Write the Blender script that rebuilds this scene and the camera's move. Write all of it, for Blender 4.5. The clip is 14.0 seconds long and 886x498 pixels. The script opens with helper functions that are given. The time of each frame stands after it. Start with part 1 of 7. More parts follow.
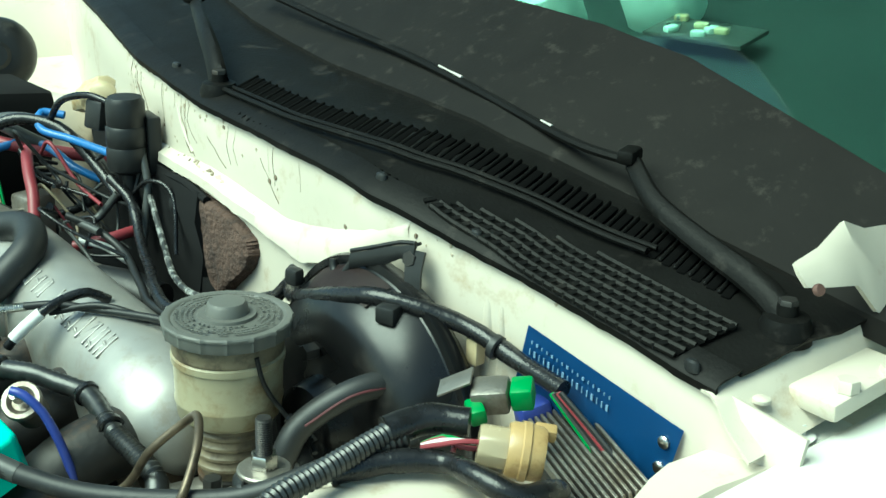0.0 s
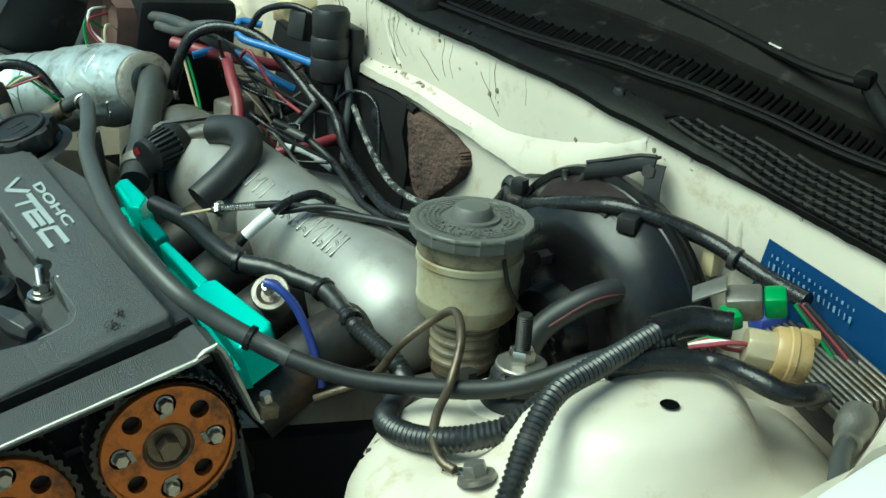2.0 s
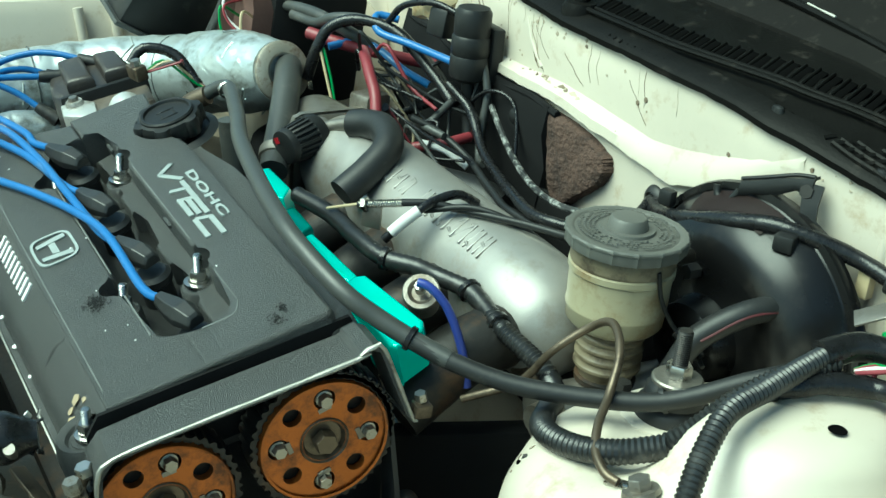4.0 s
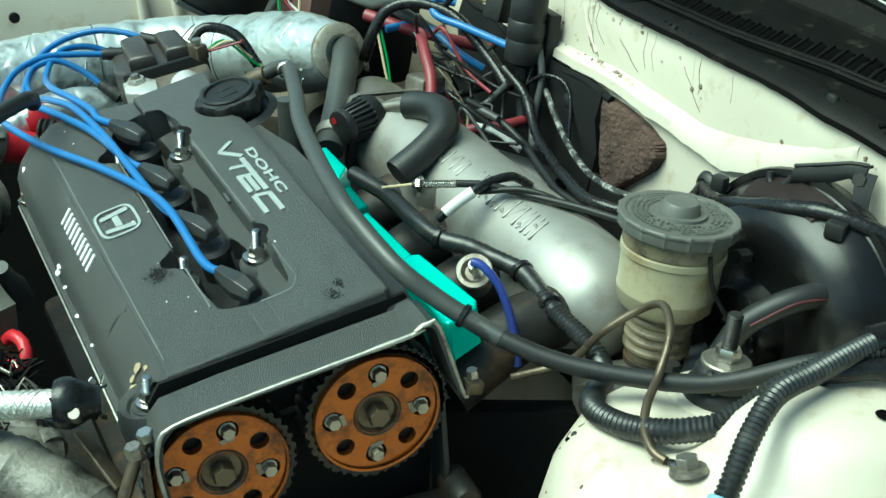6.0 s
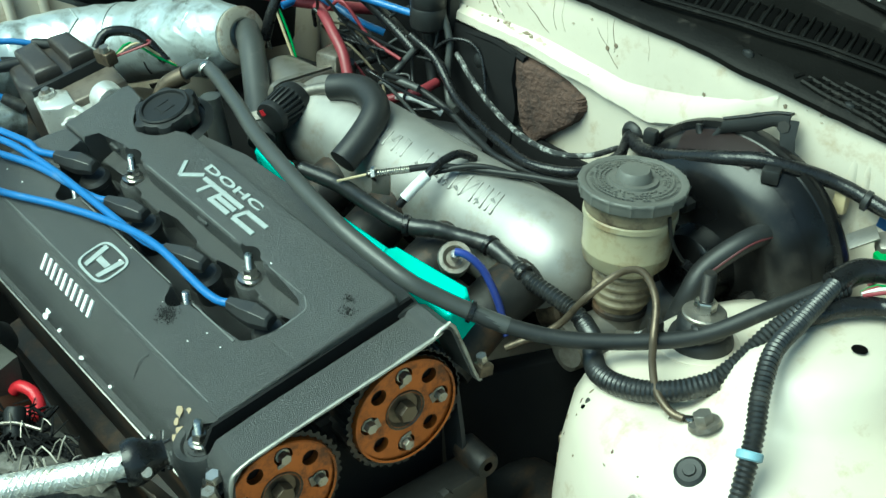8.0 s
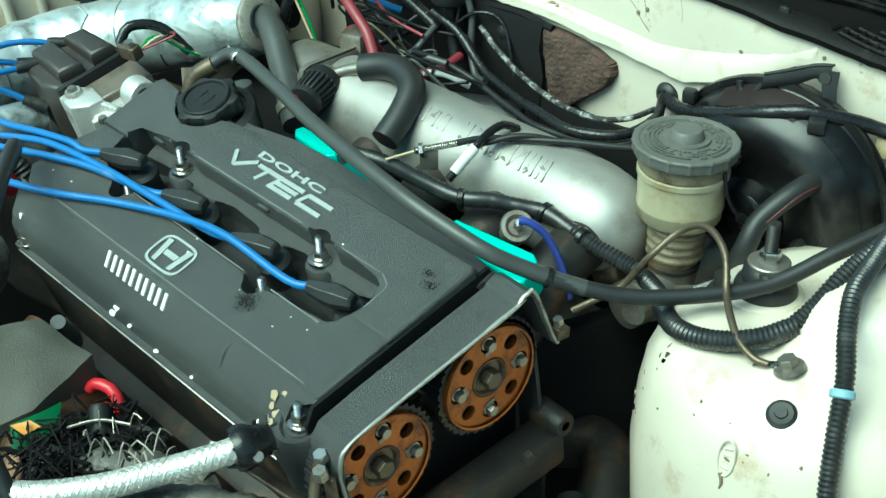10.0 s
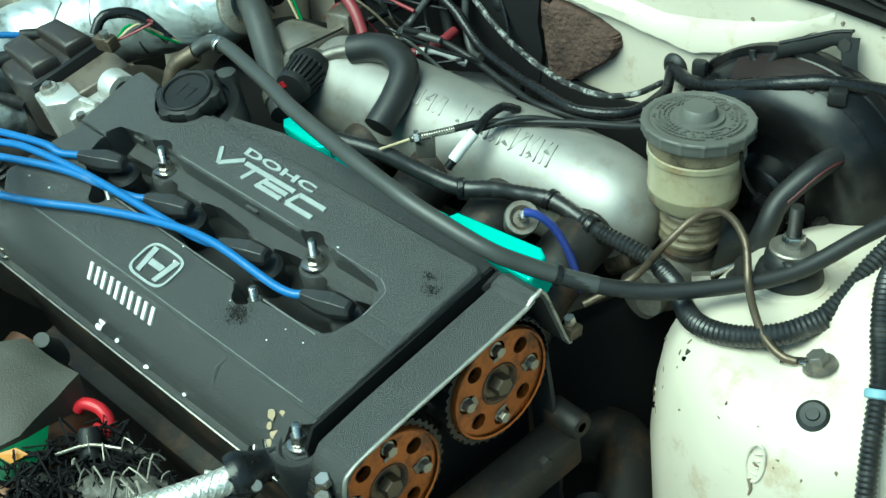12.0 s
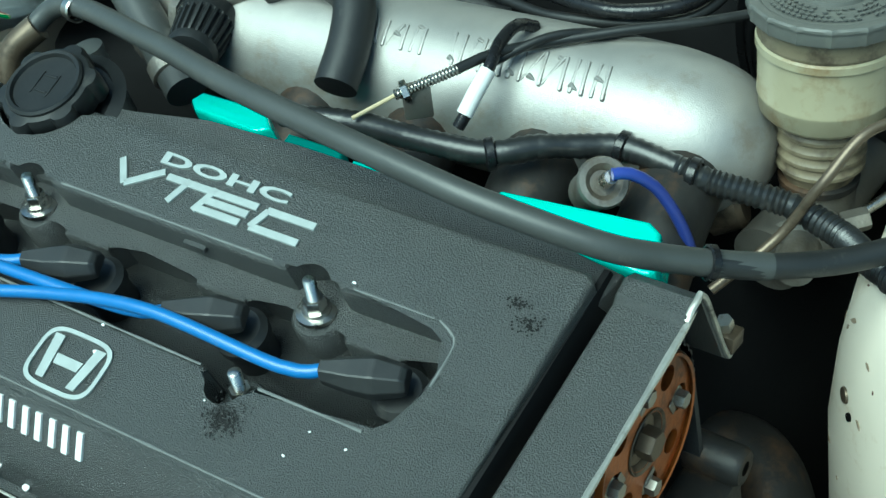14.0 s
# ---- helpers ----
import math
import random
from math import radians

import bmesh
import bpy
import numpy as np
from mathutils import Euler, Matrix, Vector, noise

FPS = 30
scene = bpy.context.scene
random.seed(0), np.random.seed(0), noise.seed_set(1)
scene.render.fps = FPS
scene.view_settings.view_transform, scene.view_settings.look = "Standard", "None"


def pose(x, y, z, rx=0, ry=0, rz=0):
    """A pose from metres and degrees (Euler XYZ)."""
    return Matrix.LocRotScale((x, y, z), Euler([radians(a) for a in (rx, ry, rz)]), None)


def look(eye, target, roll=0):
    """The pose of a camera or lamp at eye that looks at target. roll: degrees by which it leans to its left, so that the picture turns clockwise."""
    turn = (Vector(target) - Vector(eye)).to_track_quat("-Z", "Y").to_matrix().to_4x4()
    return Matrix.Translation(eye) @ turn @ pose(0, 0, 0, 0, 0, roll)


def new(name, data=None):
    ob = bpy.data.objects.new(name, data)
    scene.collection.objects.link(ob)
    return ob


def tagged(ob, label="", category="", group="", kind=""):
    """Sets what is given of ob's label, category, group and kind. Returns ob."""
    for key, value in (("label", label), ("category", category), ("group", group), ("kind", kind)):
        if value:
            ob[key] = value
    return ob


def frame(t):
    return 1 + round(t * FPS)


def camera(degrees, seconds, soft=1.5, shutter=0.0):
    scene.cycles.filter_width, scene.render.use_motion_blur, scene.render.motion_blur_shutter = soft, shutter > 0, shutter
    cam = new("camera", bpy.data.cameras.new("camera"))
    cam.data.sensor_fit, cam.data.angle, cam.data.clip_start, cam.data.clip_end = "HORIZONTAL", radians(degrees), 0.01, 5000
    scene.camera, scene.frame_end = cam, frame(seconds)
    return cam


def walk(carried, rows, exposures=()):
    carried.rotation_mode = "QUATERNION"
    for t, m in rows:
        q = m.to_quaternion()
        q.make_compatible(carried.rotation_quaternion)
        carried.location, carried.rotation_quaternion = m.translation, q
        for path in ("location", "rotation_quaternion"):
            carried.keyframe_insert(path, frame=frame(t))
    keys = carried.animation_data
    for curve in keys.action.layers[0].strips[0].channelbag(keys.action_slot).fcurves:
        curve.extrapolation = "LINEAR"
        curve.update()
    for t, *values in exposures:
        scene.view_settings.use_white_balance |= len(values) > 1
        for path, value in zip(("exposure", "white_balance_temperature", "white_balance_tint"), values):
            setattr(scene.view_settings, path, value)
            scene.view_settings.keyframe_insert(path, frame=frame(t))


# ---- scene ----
# camera and its path
cam = camera(37.0, 14.0)
PATH = [
    (0, (-0.0334, -0.8605, 0.3977), (0.9510, 0.7420, -0.2826), 1.90),
    (0.5, (-0.0695, -0.8640, 0.3943), (0.9014, 0.7317, -0.3205), 1.90),
    (1, (-0.0838, -0.8769, 0.3913), (0.8904, 0.7123, -0.3334), 1.64),
    (1.5, (-0.1221, -0.8584, 0.3912), (0.8319, 0.7318, -0.3580), 3.06),
    (2, (-0.1677, -0.8295, 0.3892), (0.7531, 0.7676, -0.3862), 3.59),
    (2.5, (-0.1898, -0.8144, 0.4013), (0.7167, 0.7863, -0.3835), 4.23),
    (3, (-0.2144, -0.7969, 0.4089), (0.6681, 0.8068, -0.3970), 4.66),
    (5.5, (-0.2392, -0.8096, 0.3924), (0.5747, 0.8282, -0.4170), 6.49),
    (6, (-0.2436, -0.8119, 0.4053), (0.5414, 0.8279, -0.4282), 5.92),
    (6.5, (-0.2436, -0.8074, 0.4739), (0.5419, 0.8010, -0.4183), 5.07),
    (7, (-0.2764, -0.8023, 0.5167), (0.5644, 0.6893, -0.5168), 4.75),
    (9.3, (-0.4682, -0.6990, 0.5406), (0.7011, 0.5773, -0.4614), 0.21),
    (9.5, (-0.4697, -0.7032, 0.5441), (0.6617, 0.5820, -0.4894), -0.03),
    (10, (-0.4803, -0.7026, 0.5409), (0.6207, 0.5861, -0.5208), -0.07),
    (10.5, (-0.4964, -0.7011, 0.5533), (0.5757, 0.5939, -0.5300), -0.34),
    (11, (-0.5106, -0.7002, 0.5640), (0.5171, 0.6231, -0.5280), 0.31),
    (11.5, (-0.5046, -0.7090, 0.5781), (0.5121, 0.5920, -0.5505), -0.73),
    (12, (-0.4309, -0.6518, 0.5397), (0.6325, 0.6110, -0.5892), -2.80),
    (12.5, (-0.3811, -0.5561, 0.4747), (0.7382, 0.6480, -0.6643), -5.39),
    (13, (-0.3357, -0.4654, 0.4285), (0.8110, 0.6997, -0.7237), -5.42),
    (13.5, (-0.3306, -0.4039, 0.4160), (0.8662, 0.6694, -0.7738), -5.37),
    (14, (-0.3144, -0.3474, 0.3907), (0.8817, 0.6807, -0.8390), -8.25),
]
walk(cam, [(t, look(eye, target, roll)) for t, eye, target, roll in PATH],
     exposures=[(0.0, 0.74, 6250, -29), (0.5, 0.57, 6250, -29), (1.5, 0.26, 6250, -28), (3.0, 0.44, 6250, -28), (5.5, 0.56, 6250, -29), (7.0, 0.57, 6200, -30), (9.5, 0.56, 5900, -32), (11.0, 0.60, 6050, -32), (12.5, 0.45, 5800, -31), (14.0, 0.45, 5600, -26)])

# daylight: bright overcast sky through the open sides of an added, unseen shed
world = bpy.data.worlds.new("sky")
scene.world = world
world.use_nodes = True
wn = world.node_tree.nodes
sky = wn.new("ShaderNodeTexSky")
sky.sky_type = "NISHITA"
sky.sun_disc = False
sky.sun_elevation = radians(55)
sky.sun_rotation = radians(277)
wn["Background"].inputs["Strength"].default_value = 0.115
world.node_tree.links.new(sky.outputs["Color"], wn["Background"].inputs["Color"])
sun_data = bpy.data.lights.new("sun", "SUN")
sun_data.energy = 4.3
sun_data.angle = radians(46)
sun_data.color = (1.0, 0.99, 0.97)
sun = new("sun", sun_data)
sun.matrix_world = look((-2.1, 0.25, 3.0), (0.1, 0, 0))

# ---------------------------------------------------------------- materials
def material(name, color, rough=0.5, metal=0.0, vary=0.25, scale=20.0, bump=0.0, bump_scale=200.0,
             dirt=None, dirt_amount=0.0, dirt_scale=8.0, coat=0.0, spec=0.5, rough_vary=0.1):
    m = bpy.data.materials.new(name)
    m.use_nodes = True
    nt = m.node_tree
    n, l = nt.nodes, nt.links
    b = n["Principled BSDF"]
    b.inputs["Metallic"].default_value = metal
    b.inputs["Specular IOR Level"].default_value = spec
    b.inputs["Coat Weight"].default_value = coat
    b.inputs["Coat Roughness"].default_value = 0.08
    tc = n.new("ShaderNodeTexCoord")
    no = n.new("ShaderNodeTexNoise")
    no.inputs["Scale"].default_value = scale
    no.inputs["Detail"].default_value = 6
    no.inputs["Roughness"].default_value = 0.65
    l.new(tc.outputs["Object"], no.inputs["Vector"])
    ramp = n.new("ShaderNodeMix")
    ramp.data_type = "RGBA"
    lo = tuple(max(0.0, c * (1 - vary)) for c in color)
    hi = tuple(min(1.0, c * (1 + vary)) for c in color)
    ramp.inputs["A"].default_value = (*lo, 1)
    ramp.inputs["B"].default_value = (*hi, 1)
    l.new(no.outputs["Fac"], ramp.inputs["Factor"])
    col = ramp.outputs["Result"]
    if dirt is not None:
        n2 = n.new("ShaderNodeTexNoise")
        n2.inputs["Scale"].default_value = dirt_scale
        n2.inputs["Detail"].default_value = 9
        n2.inputs["Roughness"].default_value = 0.7
        l.new(tc.outputs["Object"], n2.inputs["Vector"])
        mr = n.new("ShaderNodeMapRange")
        mr.inputs["From Min"].default_value = 0.62 - 0.35 * dirt_amount
        mr.inputs["From Max"].default_value = 0.75 - 0.25 * dirt_amount
        l.new(n2.outputs["Fac"], mr.inputs["Value"])
        mx = n.new("ShaderNodeMix")
        mx.data_type = "RGBA"
        l.new(mr.outputs["Result"], mx.inputs["Factor"])
        l.new(col, mx.inputs["A"])
        mx.inputs["B"].default_value = (*dirt, 1)
        col = mx.outputs["Result"]
    l.new(col, b.inputs["Base Color"])
    rr = n.new("ShaderNodeMapRange")
    rr.inputs["To Min"].default_value = max(0.02, rough - rough_vary)
    rr.inputs["To Max"].default_value = min(1.0, rough + rough_vary)
    l.new(no.outputs["Fac"], rr.inputs["Value"])
    l.new(rr.outputs["Result"], b.inputs["Roughness"])
    if bump > 0:
        nb = n.new("ShaderNodeTexNoise")
        nb.inputs["Scale"].default_value = bump_scale
        nb.inputs["Detail"].default_value = 3
        l.new(tc.outputs["Object"], nb.inputs["Vector"])
        bp = n.new("ShaderNodeBump")
        bp.inputs["Strength"].default_value = bump
        bp.inputs["Distance"].default_value = 0.001
        l.new(nb.outputs["Fac"], bp.inputs["Height"])
        l.new(bp.outputs["Normal"], b.inputs["Normal"])
    return m


M_COVER = material("wrinkle_black", (0.0391, 0.0403, 0.0391), 0.40, 0, 0.75, 650, 1.0, 1300, (0.045, 0.046, 0.045), 0.2, 24, spec=0.9)
M_RIM = material("bare_alloy_edge", (0.40, 0.39, 0.35), 0.45, 0.7, 0.5, 120, dirt=(0.10, 0.09, 0.08), dirt_amount=0.25, dirt_scale=60)
M_LETTER = material("silver_paint", (0.36, 0.39, 0.38), 0.45, 0.3, 0.2, 150)
M_WHITE_LETTER = material("white_paint_mark", (0.8, 0.8, 0.78), 0.5, 0, 0.1, 90)
M_BODY = material("cream_body_paint", (0.562, 0.510, 0.424), 0.40, 0, 0.12, 10, 0.08, 60, (0.42, 0.33, 0.23), 0.16, 26, coat=0.15)
M_FENDER = material("white_gloss_paint", (0.68, 0.69, 0.64), 0.3, 0, 0.03, 5, coat=0.4)
M_FLAKE = material("dirty_paint_flake", (0.40, 0.34, 0.26), 0.7, 0, 0.3, 90, 0.2, 300, (0.22, 0.17, 0.12), 0.35, 120)
M_WORN_ENAMEL = material("dull_reddish_enamel", (0.030, 0.017, 0.016), 0.5, 0, 0.35, 40, 0.1, 200)
M_RUST = material("rust_brown_primer", (0.10, 0.052, 0.042), 0.8, 0, 0.4, 60, 0.3, 200)
M_BLACK = material("black_plastic", (0.013, 0.0135, 0.014), 0.45, 0, 0.3, 60, 0.1, 300, (0.05, 0.048, 0.042), 0.12, 25, spec=0.35)
# near-black that paints the shade inside holes and slots
M_HOLE_SHADE = material("black_hole_shade", (0.002, 0.002, 0.002), 0.95, 0, 0.1, 10, spec=0.05)
M_COWL = material("dusty_black_plastic", (0.0060, 0.0058, 0.0054), 0.48, 0, 0.45, 30, 0.25, 400, (0.028, 0.025, 0.022), 0.12, 40, spec=0.10)
M_BORDER = material("dusty_screen_border", (0.0090, 0.0083, 0.0075), 0.6, 0, 0.4, 25, 0.1, 300, (0.03, 0.027, 0.023), 0.15, 60, spec=0.12)
M_RUBBER = material("black_rubber", (0.014, 0.0145, 0.015), 0.5, 0, 0.3, 50, 0.15, 250, (0.07, 0.068, 0.06), 0.12, 30)
M_HOSE = material("dull_grey_rubber_hose", (0.05, 0.052, 0.05), 0.42, 0, 0.25, 40, 0.1, 250, (0.10, 0.095, 0.085), 0.12, 30)
M_TAPE = material("shiny_black_tape", (0.010, 0.010, 0.011), 0.28, 0, 0.4, 120, 0.4, 220, spec=0.4)
M_ALLOY = material("cast_alloy", (0.33, 0.32, 0.30), 0.46, 0.55, 0.18, 40, 0.22, 1400, (0.25, 0.215, 0.175), 0.25, 22)
M_ALLOY_DULL = material("dull_alloy", (0.27, 0.25, 0.22), 0.45, 0.8, 0.25, 40, 0.3, 500, (0.15, 0.12, 0.09), 0.3, 18)
M_SPECK = material("speckled_sleeve", (0.02, 0.02, 0.02), 0.5, 0, 0.3, 60, dirt=(0.45, 0.45, 0.42), dirt_amount=0.35, dirt_scale=130)
M_STEEL = material("bright_steel", (0.55, 0.53, 0.49), 0.28, 1.0, 0.2, 60)
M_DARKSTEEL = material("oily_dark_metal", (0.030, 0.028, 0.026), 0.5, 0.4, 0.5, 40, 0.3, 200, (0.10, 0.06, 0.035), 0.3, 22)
M_DISTCAP = material("brown_black_bakelite", (0.034, 0.029, 0.026), 0.42, 0, 0.25, 40, 0.15, 300, (0.075, 0.062, 0.05), 0.25, 30)
M_DISTBODY = material("dull_brown_casting", (0.16, 0.135, 0.11), 0.42, 0.3, 0.25, 30, 0.15, 400, (0.07, 0.055, 0.042), 0.3, 25)
M_WORNPALE = material("worn_rubber_edge", (0.42, 0.40, 0.36), 0.6, 0, 0.4, 120)
M_CONNECTOR = material("aged_tan_nylon", (0.40, 0.27, 0.12), 0.38, 0, 0.2, 40, dirt=(0.22, 0.12, 0.045), dirt_amount=0.3, dirt_scale=50)
M_NYLON = material("clear_aged_nylon", (0.34, 0.28, 0.18), 0.25, 0, 0.15, 60)
M_STRIPE = material("faded_stripe", (0.075, 0.016, 0.020), 0.5, 0, 0.4, 60)
M_BRONZE = material("oily_bronze", (0.13, 0.10, 0.07), 0.4, 0.6, 0.4, 60, 0.1, 300, (0.04, 0.03, 0.022), 0.3, 40)
M_BOLT = material("worn_steel", (0.34, 0.32, 0.28), 0.36, 0.85, 0.35, 120, 0.1, 300, (0.12, 0.08, 0.05), 0.25, 120)
M_ORANGE = material("orange_anodised", (0.38, 0.115, 0.024), 0.32, 0.65, 0.3, 40, 0.15, 300, (0.10, 0.042, 0.02), 0.42, 38)
M_BELT = material("timing_belt_rubber", (0.025, 0.025, 0.026), 0.6, 0, 0.3, 60, 0.3, 300)
M_TEAL = material("glossy_teal_paint", (0.0, 0.62, 0.50), 0.2, 0.1, 0.12, 20, coat=0.5)
M_BLUEWIRE = material("blue_silicone", (0.03, 0.14, 0.38), 0.32, 0, 0.15, 80, dirt=(0.10, 0.18, 0.30), dirt_amount=0.15, dirt_scale=30)
M_BLUE = material("blue_plastic", (0.03, 0.05, 0.26), 0.35, 0, 0.15, 50)
M_REDHOSE = material("faded_red_hose", (0.20, 0.028, 0.038), 0.45, 0, 0.2, 30)
M_RED = material("bright_red_silicone", (0.55, 0.02, 0.035), 0.35, 0, 0.15, 30)
M_GREENWIRE = material("green_plastic", (0.02, 0.22, 0.05), 0.4, 0, 0.15, 60)
M_YELLOW = material("aged_cream_plastic", (0.50, 0.41, 0.25), 0.45, 0, 0.15, 40, dirt=(0.36, 0.2, 0.07), dirt_amount=0.2, dirt_scale=40)
M_PACKET = material("dark_green_print", (0.012, 0.085, 0.03), 0.35, 0, 0.3, 60)
M_FILLER = material("tan_filler", (0.36, 0.28, 0.18), 0.7, 0, 0.4, 90)
M_TAN = material("orange_print", (0.55, 0.24, 0.04), 0.4, 0, 0.2, 60)
M_WHITEPLASTIC = material("white_tape", (0.7, 0.7, 0.68), 0.5, 0, 0.15, 60)
M_NECK = material("stained_brown_plastic", (0.17, 0.14, 0.09), 0.5, 0, 0.4, 40, dirt=(0.06, 0.045, 0.03), dirt_amount=0.4, dirt_scale=60)
M_RESERVOIR = material("yellowed_clear_plastic", (0.335, 0.30, 0.20), 0.32, 0, 0.22, 18, dirt=(0.20, 0.135, 0.065), dirt_amount=0.42, dirt_scale=26)
M_CAP = material("grey_rubbery_cap", (0.105, 0.105, 0.095), 0.5, 0, 0.2, 40, 0.1, 300, (0.13, 0.13, 0.11), 0.15, 40)
M_BOOSTER = material("gloss_black_enamel", (0.005, 0.005, 0.0055), 0.28, 0, 0.3, 15, 0.06, 60, (0.025, 0.022, 0.02), 0.2, 12, spec=0.4)
M_FELT = material("brown_felt", (0.085, 0.050, 0.038), 0.95, 0, 0.5, 120, 1.0, 260, (0.035, 0.022, 0.018), 0.4, 45)
M_FELT.node_tree.nodes["Bump"].inputs["Distance"].default_value = 0.003
# insulation black, also on masses added to keep deep gaps dark
M_PAD = material("black_insulation_and_dark_fill", (0.010, 0.010, 0.0105), 0.85, 0, 0.5, 20, 0.4, 60, spec=0.15)
M_PLATE = material("blue_printed_plate", (0.02, 0.10, 0.30), 0.4, 0.2, 0.12, 30)
M_PLATE_INK = material("pale_blue_print", (0.16, 0.27, 0.40), 0.5, 0, 0.1, 50)
M_LOOM = material("dull_black_sleeving", (0.016, 0.0165, 0.017), 0.34, 0, 0.4, 80, 0.2, 260, (0.05, 0.048, 0.044), 0.2, 40, spec=0.6)
M_DISC = material("rusty_bare_disc", (0.46, 0.42, 0.35), 0.45, 0.5, 0.3, 60, 0.2, 300, (0.16, 0.09, 0.05), 0.3, 60)
M_ALLOY_BRIGHT = material("clean_cast_alloy", (0.66, 0.655, 0.62), 0.38, 0.6, 0.25, 40, 0.25, 700, (0.20, 0.17, 0.13), 0.25, 40)
M_FOIL = material("silver_foil_tape", (0.54, 0.59, 0.59), 0.34, 0.55, 0.22, 30, 0.8, 70, (0.22, 0.23, 0.21), 0.35, 30)
M_STAIN = material("black_oil", (0.006, 0.006, 0.006), 0.6, 0, 0.2, 50, spec=0.3)
M_WORN = material("worn_grey_edge", (0.17, 0.175, 0.17), 0.5, 0.2, 0.4, 120)
M_SCAR = material("brown_scar", (0.17, 0.13, 0.09), 0.8, 0, 0.5, 90)
M_PALE = material("pale_green_plastic", (0.6, 0.66, 0.6), 0.4, 0, 0.15, 20)
M_BOOT = material("moulded_black_boot", (0.022, 0.0225, 0.023), 0.42, 0, 0.3, 60, 0.1, 300, spec=0.5)
# darker copy of the teal, with shade put into the colour
M_TEAL_SHADE = material("shaded_teal_paint", (0.0, 0.20, 0.165), 0.3, 0.1, 0.25, 20, coat=0.3)
M_FOIL_DARK = material("duct_seam_and_crease_shade", (0.10, 0.11, 0.11), 0.5, 0.3, 0.3, 60)
M_BRAID = material("braided_steel", (0.74, 0.73, 0.68), 0.36, 0.75, 0.3, 160, 0.7, 700, (0.36, 0.33, 0.10), 0.10, 45)
M_WRAP = material("dirty_heat_wrap", (0.17, 0.16, 0.135), 0.45, 0, 0.6, 25, 0.9, 260, (0.02, 0.018, 0.016), 0.55, 20)
M_BAND = material("pale_blue_band", (0.22, 0.38, 0.46), 0.5, 0, 0.15, 60)
M_CLOTH = material("grey_heat_cloth", (0.052, 0.050, 0.039), 0.6, 0, 0.35, 30, 0.35, 700, (0.05, 0.045, 0.036), 0.45, 12)
M_COPPERPIPE = material("heat_stained_pipe", (0.12, 0.065, 0.04), 0.45, 0.7, 0.5, 18, 0.2, 150)
M_STRAND = material("frayed_strands", (0.45, 0.42, 0.36), 0.5, 0.4, 0.3, 60)
M_SHED = material("shed_concrete", (0.22, 0.22, 0.21), 0.9, 0, 0.2, 2, 0.2, 30)
M_UNSEENWALL = material("unseen_wall_paint", (0.10, 0.16, 0.13), 0.85, 0, 0.2, 1.5)
M_DASH = material("dark_dashboard", (0.012, 0.018, 0.017), 0.7, 0, 0.3, 10)


def glass_material():
    m = bpy.data.materials.new("green_tinted_glass")
    m.use_nodes = True
    b = m.node_tree.nodes["Principled BSDF"]
    b.inputs["Base Color"].default_value = (0.42, 0.70, 0.62, 1)
    b.inputs["Roughness"].default_value = 0.02
    b.inputs["Transmission Weight"].default_value = 1.0
    b.inputs["IOR"].default_value = 1.5
    return m


M_GLASS = glass_material()



def crumple(m, scale, depth):
    """Sharp folds for foil: two ridged patterns, the coarser one stretched along the tape."""
    n, l = m.node_tree.nodes, m.node_tree.links
    tc = n.new("ShaderNodeTexCoord")
    flow = n.new("ShaderNodeMapping")
    flow.inputs["Scale"].default_value = (1.0, 0.45, 1.0)
    l.new(tc.outputs["Object"], flow.inputs["Vector"])
    height = None
    for k, (sc, amount) in enumerate(((scale, 1.0), (scale * 2.7, 0.35))):
        fold = n.new("ShaderNodeTexNoise")
        fold.noise_type = "RIDGED_MULTIFRACTAL"
        fold.normalize = True
        fold.inputs["Scale"].default_value = sc
        fold.inputs["Detail"].default_value = 1.5
        fold.inputs["Distortion"].default_value = 0.6
        l.new(flow.outputs["Vector"], fold.inputs["Vector"])
        mul = n.new("ShaderNodeMath")
        mul.operation = "MULTIPLY_ADD"
        mul.inputs[1].default_value = amount
        mul.inputs[2].default_value = 0.0
        l.new(fold.outputs["Fac"], mul.inputs[0])
        if height is not None:
            l.new(height, mul.inputs[2])
        height = mul.outputs["Value"]
    bp = n.new("ShaderNodeBump")
    bp.inputs["Strength"].default_value = 0.9
    bp.inputs["Distance"].default_value = depth
    l.new(height, bp.inputs["Height"])
    l.new(bp.outputs["Normal"], n["Principled BSDF"].inputs["Normal"])


crumple(M_FOIL, 26.0, 0.0055)
M_COVER.node_tree.nodes["Bump"].inputs["Distance"].default_value = 0.0014
# ---------------------------------------------------------------- mesh helpers
def mesh_of(name, bm, mat, smooth=True):
    me = bpy.data.meshes.new(name)
    bmesh.ops.recalc_face_normals(bm, faces=bm.faces[:])
    bm.to_mesh(me)
    bm.free()
    for mm in (mat if isinstance(mat, (list, tuple)) else [mat]):
        me.materials.append(mm)
    if smooth:
        me.polygons.foreach_set("use_smooth", [True] * len(me.polygons))
        me.set_sharp_from_angle(angle=radians(38))
    return me


def part(name, bm, mat, parent, label="", kind=""):
    ob = new(name, mesh_of(name, bm, mat))
    ob.parent = parent
    return tagged(ob, label, kind=kind)


def thing(name, label, category, m=None, group="", kind=""):
    ob = new(name)
    ob.empty_display_size = 0.02
    if m is not None:
        ob.matrix_world = m
    return tagged(ob, label, category, group, kind)


def single(name, bm, mat, label, category, m=None, group="", kind=""):
    ob = new(name, mesh_of(name, bm, mat))
    if m is not None:
        ob.matrix_world = m
    return tagged(ob, label, category, group, kind)


